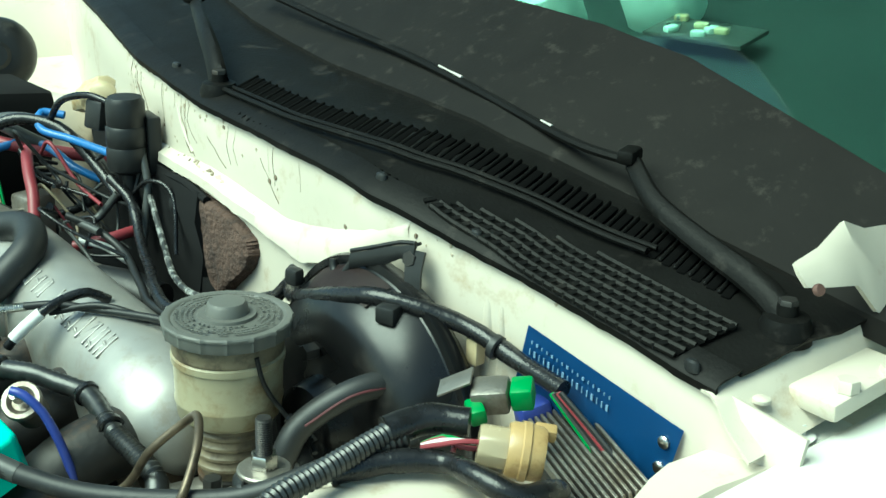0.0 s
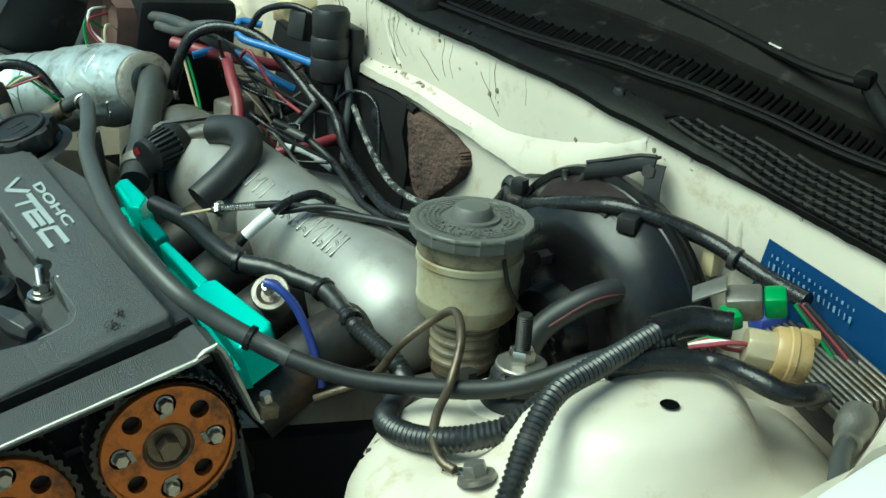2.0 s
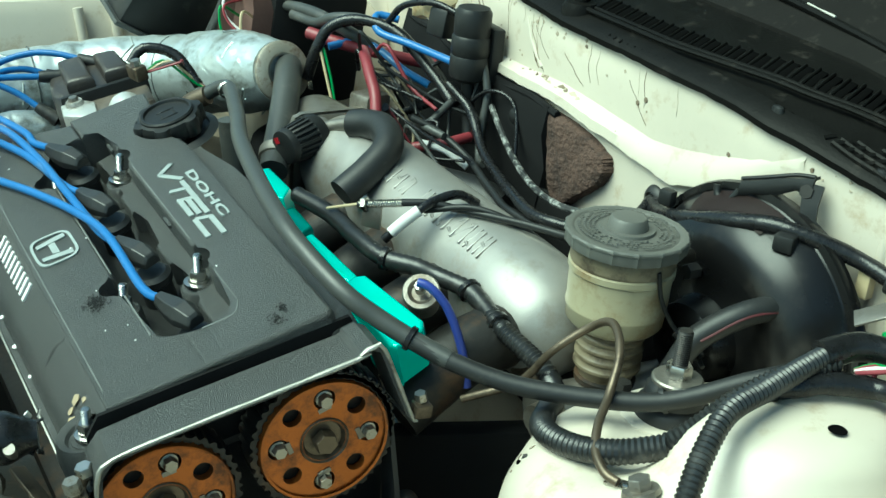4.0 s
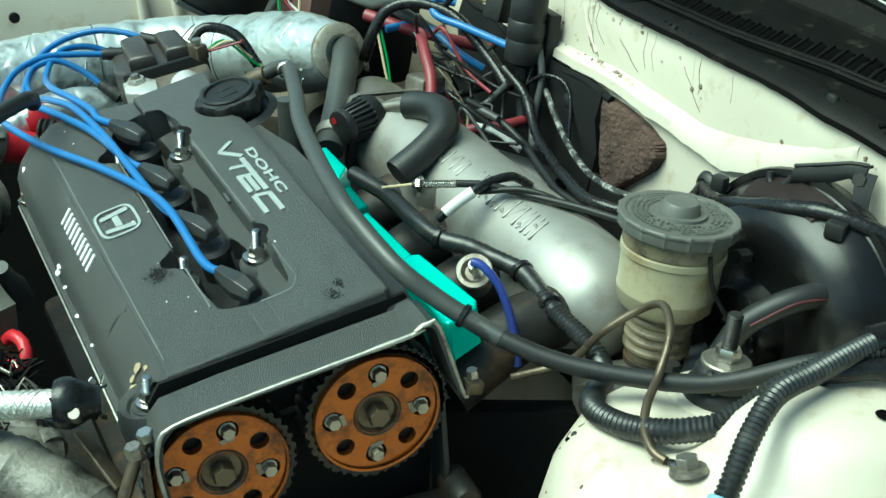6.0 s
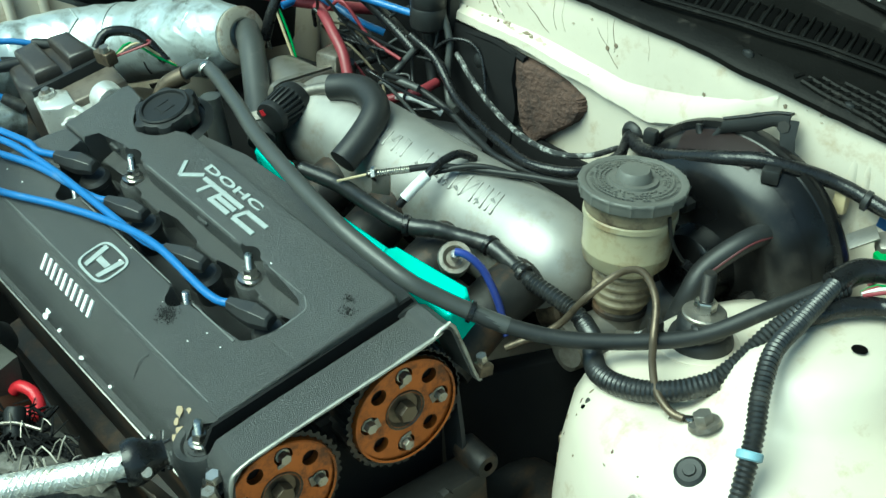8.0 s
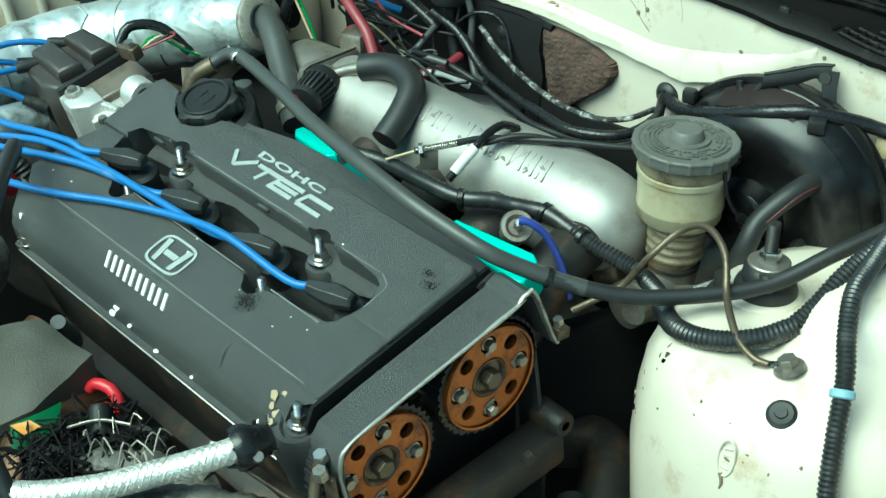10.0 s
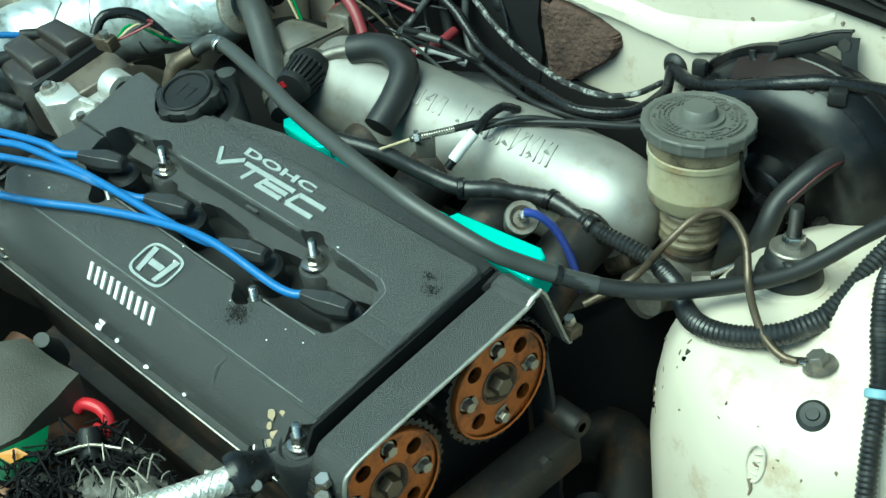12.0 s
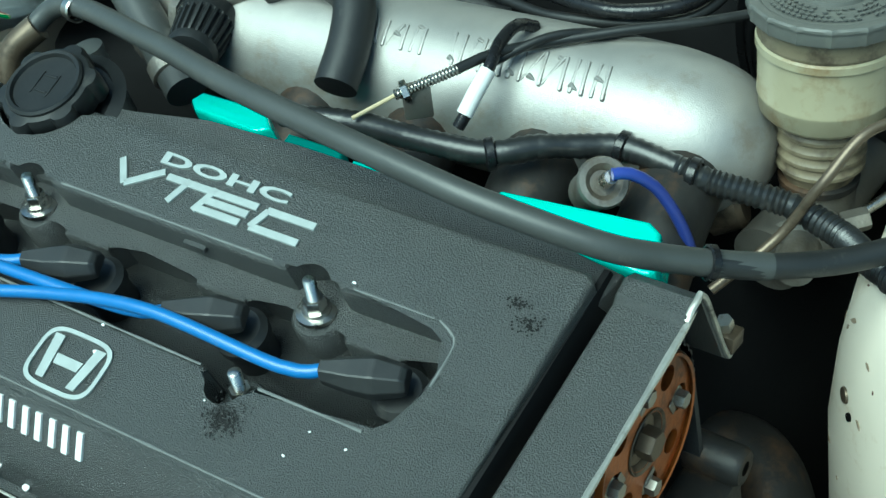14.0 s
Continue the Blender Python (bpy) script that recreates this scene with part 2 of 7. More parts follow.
def add(bm, other):
    me = bpy.data.meshes.new("tmp")
    other.to_mesh(me)
    other.free()
    bm.from_mesh(me)
    bpy.data.meshes.remove(me)
    return bm


def box(sx, sy, sz, at=(0, 0, 0), rot=(0, 0, 0), bevel=0.002, seg=2):
    bm = bmesh.new()
    bmesh.ops.create_cube(bm, size=1.0, matrix=Matrix.Diagonal((sx, sy, sz, 1)))
    if bevel > 0:
        bmesh.ops.bevel(bm, geom=bm.edges[:], offset=bevel, segments=seg, affect="EDGES", profile=0.5)
    bm.transform(pose(*at, *rot))
    return bm


def prism(poly, z0, z1, bevel=0.0, seg=2, m=None):
    """An upright block over a plan outline, its upper rim rounded."""
    bm = bmesh.new()
    lo = [bm.verts.new((x, y, z0)) for x, y in poly]
    hi = [bm.verts.new((x, y, z1)) for x, y in poly]
    n = len(poly)
    bm.faces.new(lo[::-1])
    top = bm.faces.new(hi)
    for i in range(n):
        bm.faces.new((lo[i], lo[(i + 1) % n], hi[(i + 1) % n], hi[i]))
    if bevel > 0:
        bmesh.ops.bevel(bm, geom=list(top.edges), offset=bevel, segments=seg, affect="EDGES", profile=0.5)
    if m is not None:
        bm.transform(m)
    return bm


def lathe(profile, segs=40, m=None, ripple=None):
    """A turned body round z from rows of (radius, z)."""
    bm = bmesh.new()
    rings = []
    for r, z in profile:
        if r < 1e-6:
            rings.append([bm.verts.new((0, 0, z))])
        else:
            ring = []
            for i in range(segs):
                a = 2 * math.pi * i / segs
                k = 1.0 if ripple is None else ripple(a, r, z)
                ring.append(bm.verts.new((r * k * math.cos(a), r * k * math.sin(a), z)))
            rings.append(ring)
    for p, q in zip(rings, rings[1:]):
        for i in range(segs):
            j = (i + 1) % segs
            if len(p) == 1 and len(q) == 1:
                continue
            if len(p) == 1:
                bm.faces.new((p[0], q[i], q[j]))
            elif len(q) == 1:
                bm.faces.new((p[i], p[j], q[0]))
            else:
                bm.faces.new((p[i], p[j], q[j], q[i]))
    if m is not None:
        bm.transform(m)
    return bm


def curve_points(pts, step):
    """A smooth run through the given points, at even steps."""
    p = [Vector(q) for q in pts]
    p = [2 * p[0] - p[1]] + p + [2 * p[-1] - p[-2]]
    out = []
    for i in range(1, len(p) - 2):
        a, b, c, d = p[i - 1], p[i], p[i + 1], p[i + 2]
        n = max(2, int((c - b).length / step))
        for k in range(n):
            t = k / n
            out.append(0.5 * ((2 * b) + (c - a) * t + (2 * a - 5 * b + 4 * c - d) * t * t + (3 * b - a - 3 * c + d) * t ** 3))
    out.append(p[-2])
    return out


def tube(pts, r, segs=14, step=0.006, ribs=0.0, pitch=0.004, taper=None, wob=0.0, caps=True, flat=1.0):
    """A round hose or wire along a run of points. ribs: depth of its corrugations."""
    if ribs > 0:
        step = pitch / 2
    path = curve_points(pts, step)
    bm = bmesh.new()
    side = None
    rings = []
    total = len(path)
    for i, c in enumerate(path):
        d = (path[min(i + 1, total - 1)] - path[max(i - 1, 0)]).normalized()
        if side is None:
            side = d.orthogonal().normalized()
        side = (side - d * side.dot(d)).normalized()
        up = d.cross(side)
        k = r if not taper else taper(i / max(1, total - 1)) * r
        if ribs > 0:
            k += ribs * (1 if i % 2 else -1) * 0.5
        if wob > 0:
            k *= 1 + wob * noise.noise(c * 60)
        rings.append([bm.verts.new(c + (side * math.cos(a) * k + up * math.sin(a) * k * flat))
                      for a in (2 * math.pi * s / segs for s in range(segs))])
    for p, q in zip(rings, rings[1:]):
        for s in range(segs):
            bm.faces.new((p[s], p[(s + 1) % segs], q[(s + 1) % segs], q[s]))
    if caps:
        bm.faces.new(rings[0][::-1])
        bm.faces.new(rings[-1])
    return bm


def along(p0, p1):
    """A pose at p0 whose z points to p1."""
    d = Vector(p1) - Vector(p0)
    return Matrix.Translation(p0) @ d.to_track_quat("Z", "Y").to_matrix().to_4x4()


def hexnut(r, h, m=None):
    bm = lathe([(0, 0), (r, 0), (r, h * 0.85), (r * 0.9, h), (0, h)], 6)
    if m is not None:
        bm.transform(m)
    return bm


def stud(h=0.022, r=0.0035, washer=0.011):
    """A threaded stud with its nut and washers, standing on z = 0."""
    bm = lathe([(0, 0), (washer, 0), (washer, 0.002), (washer * 0.72, 0.0025), (washer * 0.7, 0.0045), (0, 0.0045)], 20)
    add(bm, hexnut(r * 1.75, 0.006, pose(0, 0, 0.0045)))
    prof = [(r, 0.0105)]
    z = 0.0105
    while z < h:
        prof += [(r, z), (r * 0.86, z + 0.0006)]
        z += 0.0012
    prof += [(r * 0.8, h), (0, h + 0.0005)]
    add(bm, lathe(prof, 12))
    return bm


def letters(text, size, m, depth=0.0008, stretch=1.0, shear=0.0, bold=0.0):
    """Raised lettering in the built-in face."""
    cu = bpy.data.curves.new("lettering", "FONT")
    cu.body = text
    cu.size = size
    cu.extrude = depth
    cu.shear = shear
    cu.offset = bold
    cu.resolution_u = 3
    ob = bpy.data.objects.new("lettering", cu)
    me = bpy.data.meshes.new_from_object(ob)
    bm = bmesh.new()
    bm.from_mesh(me)
    bpy.data.objects.remove(ob)
    bpy.data.curves.remove(cu)
    bpy.data.meshes.remove(me)
    bm.transform(m @ Matrix.Diagonal((stretch, 1, 1, 1)))
    return bm


def sheet(rows, thick=0.002):
    """A bent panel from rows of points, with thickness."""
    bm = bmesh.new()
    g = [[bm.verts.new(p) for p in row] for row in rows]
    for a, b in zip(g, g[1:]):
        for i in range(len(a) - 1):
            bm.faces.new((a[i], a[i + 1], b[i + 1], b[i]))
    bmesh.ops.recalc_face_normals(bm, faces=bm.faces[:])
    if thick:
        bmesh.ops.solidify(bm, geom=bm.faces[:], thickness=thick)
    return bm


def arc(cx, cy, r, a0, a1, n=8):
    return [(cx + r * math.cos(radians(a0 + (a1 - a0) * i / n)), cy + r * math.sin(radians(a0 + (a1 - a0) * i / n))) for i in range(n + 1)]


def stroke(a, b, w):
    """The outline of a flat bar from a to b."""
    a, b = Vector(a), Vector(b)
    d = (b - a).normalized() * w / 2
    n = Vector((-d.y, d.x))
    return [tuple(a - n), tuple(b - n), tuple(b + n), tuple(a + n)]


# engine frames: both lean about the engine's long axis
ENG = pose(0, 0, 0, 0, -15.0, 0)
COVER = pose(-0.0900, 0.0023, -0.0161, 2.66, -19.24, 2.88) @ Matrix.Scale(0.9626, 4)

# ---------------------------------------------------------------- the bay's sheet metal
FW_Y = [-0.60, -0.50, -0.42, -0.37, -0.25, -0.20, -0.13, 0.10, 0.25, 0.50, 0.75, 1.00]
FW_X = [0.470, 0.455, 0.445, 0.430, 0.404, 0.385, 0.361, 0.338, 0.335, 0.360, 0.420, 0.470]


def fw_x(y):
    return float(np.interp(y, FW_Y, FW_X))


EDGE_Y = [-0.60, -0.42, -0.37, -0.333, -0.247, -0.156, -0.10, 0.0, 0.105, 0.18, 0.40, 0.95]
EDGE_Z = [0.070, 0.088, 0.097, 0.104, 0.117, 0.137, 0.145, 0.148, 0.150, 0.154, 0.170, 0.195]


def edge_z(y):
    """Height of the cowl's front edge."""
    return float(np.interp(y, EDGE_Y, EDGE_Z))


def build_surround():
    bm = box(120, 120, 0.1, (0.4, 0, -0.90), bevel=0)
    single("ground", bm, M_SHED, "worn grey concrete floor under the car", "floor", kind="structure")
    # wall and roof slab stay out of view, added to cut skylight and reflections
    bm = box(0.12, 9, 3.4, (3.2, 0, 0.8), bevel=0)
    single("wall_unseen_back", bm, M_UNSEENWALL, "unseen dark green wall added behind the car", "wall", kind="structure")
    bm = box(3.7, 7.6, 0.1, (2.55, 0.2, 2.0), bevel=0)
    single("ceiling", bm, M_UNSEENWALL, "unseen dark slab added overhead to block part of the sky", "ceiling", kind="structure")


build_surround()


def build_firewall():
    ys = np.linspace(-0.44, 0.90, 60)
    rows = []
    for k, (dz, dx) in enumerate([(0.0, 0.004), (-0.02, 0.0), (-0.05, 0.002), (-0.085, 0.0), (-0.15, 0.004), (-0.3, 0.0), (-0.55, 0.0)]):
        rows.append([(fw_x(y) + dx + 0.003 * noise.noise(Vector((y * 9, k * 1.7, 0))), y, edge_z(y) - 0.008 + dz) for y in ys])
    fw = single("wall_firewall", sheet(rows, 0.003), M_BODY, "cream painted firewall panel with chipped edges", "car panel", kind="structure")
    # sloping shelf along the firewall, its lip curling up past the booster
    lip_y = [-0.165, -0.145, -0.115, -0.08, -0.05, -0.02, 0.03, 0.10, 0.22, 0.32]
    lip_z = [0.121, 0.113, 0.098, 0.082, 0.0745, 0.075, 0.080, 0.0865, 0.083, 0.082]
    lip_out = [0.002, 0.004, 0.008, 0.009, 0.009, 0.009, 0.010, 0.011, 0.012, 0.012]
    rise = [0.004, 0.008, 0.012, 0.018, 0.018, 0.014, 0.011, 0.008, 0.007, 0.007]

    def shelf(y, f, dz=0.0):
        """A point on the shelf: f runs from the wall to the lip."""
        wave = 0.0010 * noise.noise(Vector((y * 30, f * 2, 3))) + 0.0006 * noise.noise(Vector((y * 120, f * 6, 3)))
        z = float(np.interp(y, lip_y, lip_z)) + (1 - f) * float(np.interp(y, lip_y, rise))
        return Vector((fw_x(y) + 0.002 - f * float(np.interp(y, lip_y, lip_out)), y, z + dz + wave))
    ys = np.linspace(-0.160, 0.32, 130)
    rows = [[shelf(y, f, dz) for y in ys] for f, dz in ((-0.3, 0.007), (0.0, 0.0), (0.5, -0.0006), (1.0, 0.0), (1.03, -0.0036), (0.6, -0.0042))]
    part("flange", sheet(rows, 0.0015), M_BODY, fw, "cream shelf with peeling paint")
    rng = random.Random(9)
    for y, n, sz in ((0.262, 3, 0.006), (0.235, 4, 0.006), (0.195, 3, 0.005), (0.150, 4, 0.006), (0.128, 7, 0.008), (0.092, 6, 0.006), (0.070, 5, 0.005), (0.030, 4, 0.004), (-0.010, 3, 0.004)):
        for i in range(n):
            yy, f = y + rng.uniform(-0.012, 0.012), rng.uniform(0.15, 0.95)
            q = shelf(yy, f, 0.0008)
            r = sz * rng.uniform(0.3, 0.9)
            bm = prism([(r * 0.55 * rng.uniform(0.6, 1.2) * math.cos(a), r * rng.uniform(0.6, 1.3) * math.sin(a)) for a in np.linspace(0, 5.7, 10)], -0.001, 0.0006)
            bm.transform(Matrix.Translation(q) @ pose(0, 0, 0, rng.uniform(-8, 8), -40, 0))
            part("paint_flake", bm, (M_FLAKE, M_FLAKE, M_SCAR, M_RUST)[i % 4 if y in (0.128, 0.262) else i % 3], fw, "lifted flake of old paint")
    def skin(y, z):
        """The firewall's surface as met from the front."""
        hit, at, nor, idx = fw.ray_cast(Vector((0.0, y, z)), Vector((1.0, 0.0, 0.0)))
        return at if hit else Vector((fw_x(y), y, z))
    # panel seams that run down the firewall
    for y in (0.165, 0.275):
        part("seam", tube([skin(y, edge_z(y) - 0.02), skin(y - 0.012, 0.115), skin(y - 0.03, 0.098)], 0.0016, 8), M_BODY, fw, "seam sealer bead")
    # dirty runs down the paint
    for y, z0, z1, w in ((0.262, 0.140, 0.098, 0.0010), (0.250, 0.138, 0.094, 0.0007), (0.166, 0.133, 0.096, 0.0009), (0.158, 0.131, 0.095, 0.0006), (0.150, 0.130, 0.108, 0.0005), (0.100, 0.120, 0.100, 0.0005), (0.018, 0.122, 0.094, 0.0006)):
        pts = [skin(y - 0.005 * k + 0.0010 * math.sin(k * 2.2), z0 + (z1 - z0) * k / 5) for k in range(6)]
        part("dirty_run", tube(pts, w, 6, 0.004, flat=0.5, wob=0.5), M_SCAR, fw, "dark run of old sealer")
    for y, z in ((0.005, 0.108), (-0.004, 0.113)):
        part("stud_hole", lathe([(0, 0.0008), (0.0018, 0.0008), (0.0022, 0.0), (0.0022, -0.003)], 14, Matrix.Translation(skin(y, z)) @ pose(0, 0, 0, 0, -90, 0)), M_SCAR, fw)
    # pressed crease beside the plate
    for y, w in ((-0.222, 0.007), (-0.233, 0.005)):
        part("crease", tube([skin(y, z) + Vector((w * 0.72, 0, 0)) for z in (0.110, 0.085, 0.055, 0.02, -0.02)], w, 12, taper=lambda f: 0.72 + 0.28 * f), M_BODY, fw)
    # dirt and bare chips under the cowl's edge
    rng = random.Random(17)
    for i in range(44):
        y = rng.uniform(0.07, 0.31) if i < 34 else rng.uniform(-0.33, 0.07)
        z = edge_z(y) - (rng.uniform(0.012, 0.022) if i % 3 else rng.uniform(0.02, 0.055))
        r = rng.uniform(0.0006, 0.0020)
        bm = prism([(r * rng.uniform(0.5, 1.3) * math.cos(a), r * rng.uniform(0.5, 1.6) * math.sin(a)) for a in np.linspace(0, 5.6, 9)], -0.0008, 0.0004)
        bm.transform(Matrix.Translation(skin(y, z)) @ pose(0, 0, 0, 0, -90, 0))
        part("paint_chip", bm, (M_SCAR, M_FLAKE, M_FLAKE, M_FLAKE)[i % 4], fw, "chip in the paint")
    for i in range(17):
        y = rng.uniform(0.11, 0.30) if i < 12 else rng.uniform(-0.06, 0.10)
        z0 = edge_z(y) - 0.014
        drop = rng.uniform(0.008, 0.034)
        pts = [skin(y - 0.05 * drop * k + 0.0008 * math.sin(k * 1.9 + i), z0 - drop * k / 4) for k in range(5)]
        part("dirty_run", tube(pts, rng.uniform(0.0003, 0.0006), 6, 0.004, flat=0.4, wob=0.5), M_FLAKE if i % 3 else M_SCAR, fw, "thin dirty run")
    return fw


build_firewall()


def build_insulation():
    ys = np.linspace(0.100, 0.42, 24)
    rows = [[(fw_x(y) - 0.006 - 0.004 * (k % 2) + 0.004 * noise.noise(Vector((y * 14, k * 2, 1))), y, z) for y in ys]
            for k, z in enumerate((0.074, 0.05, 0.02, -0.02, -0.06, -0.12, -0.2))]
    pad = thing("insulation_pad", "black insulation pad on the firewall", "insulation pad")
    part("sheet", sheet(rows, 0.006), M_PAD, pad)
    for y, z in ((0.15, 0.05), (0.24, 0.03), (0.33, 0.05), (0.19, -0.05)):
        part("fastener", lathe([(0, 0.003), (0.006, 0.002), (0.008, 0.0), (0.008, -0.004)], 18, pose(fw_x(y) - 0.014, y, z, 0, -90, 0)), M_RUBBER, pad)
    # black sheet that paints the shade low on the firewall, below the real pad
    rows = [[(fw_x(y) - 0.006 - 0.003 * (k % 2) + 0.003 * noise.noise(Vector((y * 20, k * 2, 4))), y, z + 0.006 * noise.noise(Vector((y * 25, 8, 0)))) for y in np.linspace(-0.10, 0.104, 20)]
            for k, z in enumerate((0.000, -0.03, -0.07, -0.12, -0.2))]
    part("shade_sheet", sheet(rows, 0.005), M_PAD, pad)
    part("top_seam", tube([(fw_x(y) - 0.010, y, 0.072 + 0.002 * math.sin(y * 60)) for y in np.linspace(0.09, 0.41, 16)], 0.0035, 8), M_PAD, pad)
    outline = [(0.023, 0.056), (0.020, 0.046), (0.028, 0.032), (0.045, 0.018), (0.060, 0.006), (0.073, -0.006), (0.088, 0.000), (0.094, 0.014), (0.099, 0.040), (0.110, 0.054), (0.122, 0.064), (0.108, 0.071), (0.075, 0.069), (0.045, 0.064)]
    bm = bmesh.new()
    c = bm.verts.new((fw_x(0.068) - 0.012, 0.068, 0.038))
    ring = []
    n = 120
    for i in range(n):
        f = i / n * len(outline)
        a, b = outline[int(f) % len(outline)], outline[(int(f) + 1) % len(outline)]
        u = f - int(f)
        y, z = a[0] + (b[0] - a[0]) * u, a[1] + (b[1] - a[1]) * u
        y += 0.002 * noise.noise(Vector((i * 0.7, 0, 0)))
        ring.append((y, z))
    loops = []
    for s, out in ((0.15, 0.012), (0.3, 0.012), (0.45, 0.012), (0.6, 0.012), (0.75, 0.012), (0.88, 0.0118), (0.96, 0.011), (1.0, 0.008), (1.0, -0.002)):
        lp = []
        for y, z in ring:
            yy, zz = 0.068 + (y - 0.068) * s, 0.038 + (z - 0.038) * s
            lp.append(bm.verts.new((fw_x(yy) - out - (0.003 * noise.noise(Vector((yy * 30, zz * 30, 5))) + 0.0012 * noise.noise(Vector((yy * 110, zz * 110, 5)))) * min(1.0, (1.02 - s) * 6), yy, zz)))
        loops.append(lp)
    for i in range(n):
        bm.faces.new((c, loops[0][i], loops[0][(i + 1) % n]))
    for a, b in zip(loops, loops[1:]):
        for i in range(n):
            bm.faces.new((a[i], a[(i + 1) % n], b[(i + 1) % n], b[i]))
    single("felt_patch", bm, M_FELT, "torn brown felt patch on the firewall", "insulation")


build_insulation()


def build_tower():
    """The near strut tower: a rounded pressed dome."""
    cx, cy = 0.26, -0.30
    bm = bmesh.new()
    prof = [(0.0, 0.042), (0.02, 0.042), (0.04, 0.041), (0.055, 0.037), (0.066, 0.028), (0.078, 0.010), (0.088, 0.0), (0.112, -0.009), (0.130, -0.018), (0.143, -0.030), (0.151, -0.048), (0.156, -0.08), (0.158, -0.12), (0.152, -0.20), (0.145, -0.30), (0.14, -0.45)]
    n = 96
    rings = []
    for r, z in prof:
        if r == 0:
            rings.append([bm.verts.new((cx, cy - 0.03, z))])
            continue
        ring = []
        for i in range(n):
            a = 2 * math.pi * i / n
            k = float(np.interp(math.degrees(a), [0, 45, 85, 108, 120, 130, 150, 200, 300, 360], [0.98, 0.86, 0.82, 0.84, 0.92, 0.98, 1.02, 1.03, 1.0, 0.98]))
            k = 1.0 + (k - 1.0) * min(1.0, r / 0.09)
            x, y = cx + r * k * math.cos(a), cy + r * k * math.sin(a) - 0.03 * max(0, 1 - r / 0.12)
            f = min(1.0, max(0.0, (y + 0.305) / 0.03))
            f = f * f * (3 - 2 * f)
            if z > -0.012:
                z2 = z - f * (z + 0.012)
            else:
                z2 = z
            ring.append(bm.verts.new((x, y, z2 + 0.003 * noise.noise(Vector((x * 22, y * 22, 0))))))
        rings.append(ring)
    for p, q in zip(rings, rings[1:]):
        for i in range(n):
            j = (i + 1) % n
            if len(p) == 1:
                bm.faces.new((p[0], q[i], q[j]))
            else:
                bm.faces.new((p[i], p[j], q[j], q[i]))
    tower = single("strut_tower", bm, M_BODY, "cream pressed steel suspension strut tower", "strut tower", kind="structure")
    # flat seat for the rubber mount
    bm = lathe([(0.0, 0.0), (0.028, 0.0), (0.031, -0.002), (0.033, -0.012), (0.033, -0.03)], 40, pose(0.235, -0.232, -0.0085))
    part("mount_seat", bm, M_BODY, tower)
    # black disc paints the unlit inside of the hole
    bm = lathe([(0.0054, 0.0014), (0.0050, 0.0018), (0.0044, 0.0008), (0.0, 0.0007)], 24, pose(0.256, -0.349, 0.0415))
    part("hole", bm, M_HOLE_SHADE, tower, "drilled hole with its shaded inside painted black")
    hit, pos, nor, idx = tower.ray_cast(Vector((-0.47, -0.70, 0.544)), (Vector((0.134, -0.328, -0.0165)) - Vector((-0.47, -0.70, 0.544))).normalized())
    bm = lathe([(0.0, 0.003), (0.004, 0.003), (0.0045, 0.0016), (0.008, 0.0018), (0.0105, 0.0), (0.0105, -0.006)], 28, Matrix.Translation(pos) @ nor.to_track_quat("Z", "Y").to_matrix().to_4x4())
    part("rubber_plug", bm, M_RUBBER, tower, "black rubber blanking plug")
    # scars in the paint, a stamped oval and the sealed weld marks
    rng = random.Random(14)
    for i in range(40):
        a = radians(rng.uniform(118, 235))
        z = rng.choice((rng.uniform(-0.06, -0.02), rng.uniform(-0.16, -0.03)))
        hit, pos, nor, idx = tower.ray_cast(Vector((cx + 0.4 * math.cos(a), cy + 0.4 * math.sin(a), z)), Vector((-math.cos(a), -math.sin(a), 0)))
        if not hit:
            continue
        s = rng.uniform(0.0005, 0.0015)
        bm = prism([(s * rng.uniform(0.5, 1.2) * math.cos(t), s * rng.uniform(0.6, 2.6) * math.sin(t)) for t in np.linspace(0, 5.6, 8)], -0.0005, 0.0005)
        bm.transform(Matrix.Translation(pos) @ nor.to_track_quat("Z", "Y").to_matrix().to_4x4() @ pose(0, 0, 0, 0, 0, rng.uniform(0, 180)))
        part("paint_scar", bm, M_SCAR if i % 4 else M_RUST, tower, "brown chip in the paint")
    hit, pos, nor, idx = tower.ray_cast(Vector((-0.3, -0.302, -0.05)), Vector((1.0, -0.02, 0.0)))
    if hit:
        f = Matrix.Translation(pos) @ nor.to_track_quat("Z", "Y").to_matrix().to_4x4()
        oval = [f @ Vector((0.0065 * math.cos(t), 0.014 * math.sin(t), 0.0003)) for t in np.linspace(0, 6.283, 21)]
        part("stamped_oval", tube(oval, 0.0009, 6, 0.004), M_BODY, tower, "raised stamped oval")
        for k in range(4):
            part("stamped_bar", box(0.006, 0.0012, 0.001, bevel=0.0004, seg=1), M_BODY, tower).matrix_world = f @ pose(0, -0.008 + k * 0.005, 0.0002, 0, 0, (k * 37) % 30)
        part("sealer_drip", tube([f @ Vector((-0.002, -0.013, 0.0)), f @ Vector((0.001, -0.019, 0.0006)), f @ Vector((0.0, -0.025, 0.0))], 0.0014, 8, taper=lambda t: 1.2 - 0.7 * t), M_SCAR, tower)
    for a, z, rad in ((137, -0.085, 0.0045), (140, -0.092, 0.0024), (150, -0.030, 0.0016)):
        hit, pos, nor, idx = tower.ray_cast(Vector((cx + 0.4 * math.cos(radians(a)), cy + 0.4 * math.sin(radians(a)), z)), Vector((-math.cos(radians(a)), -math.sin(radians(a)), 0)))
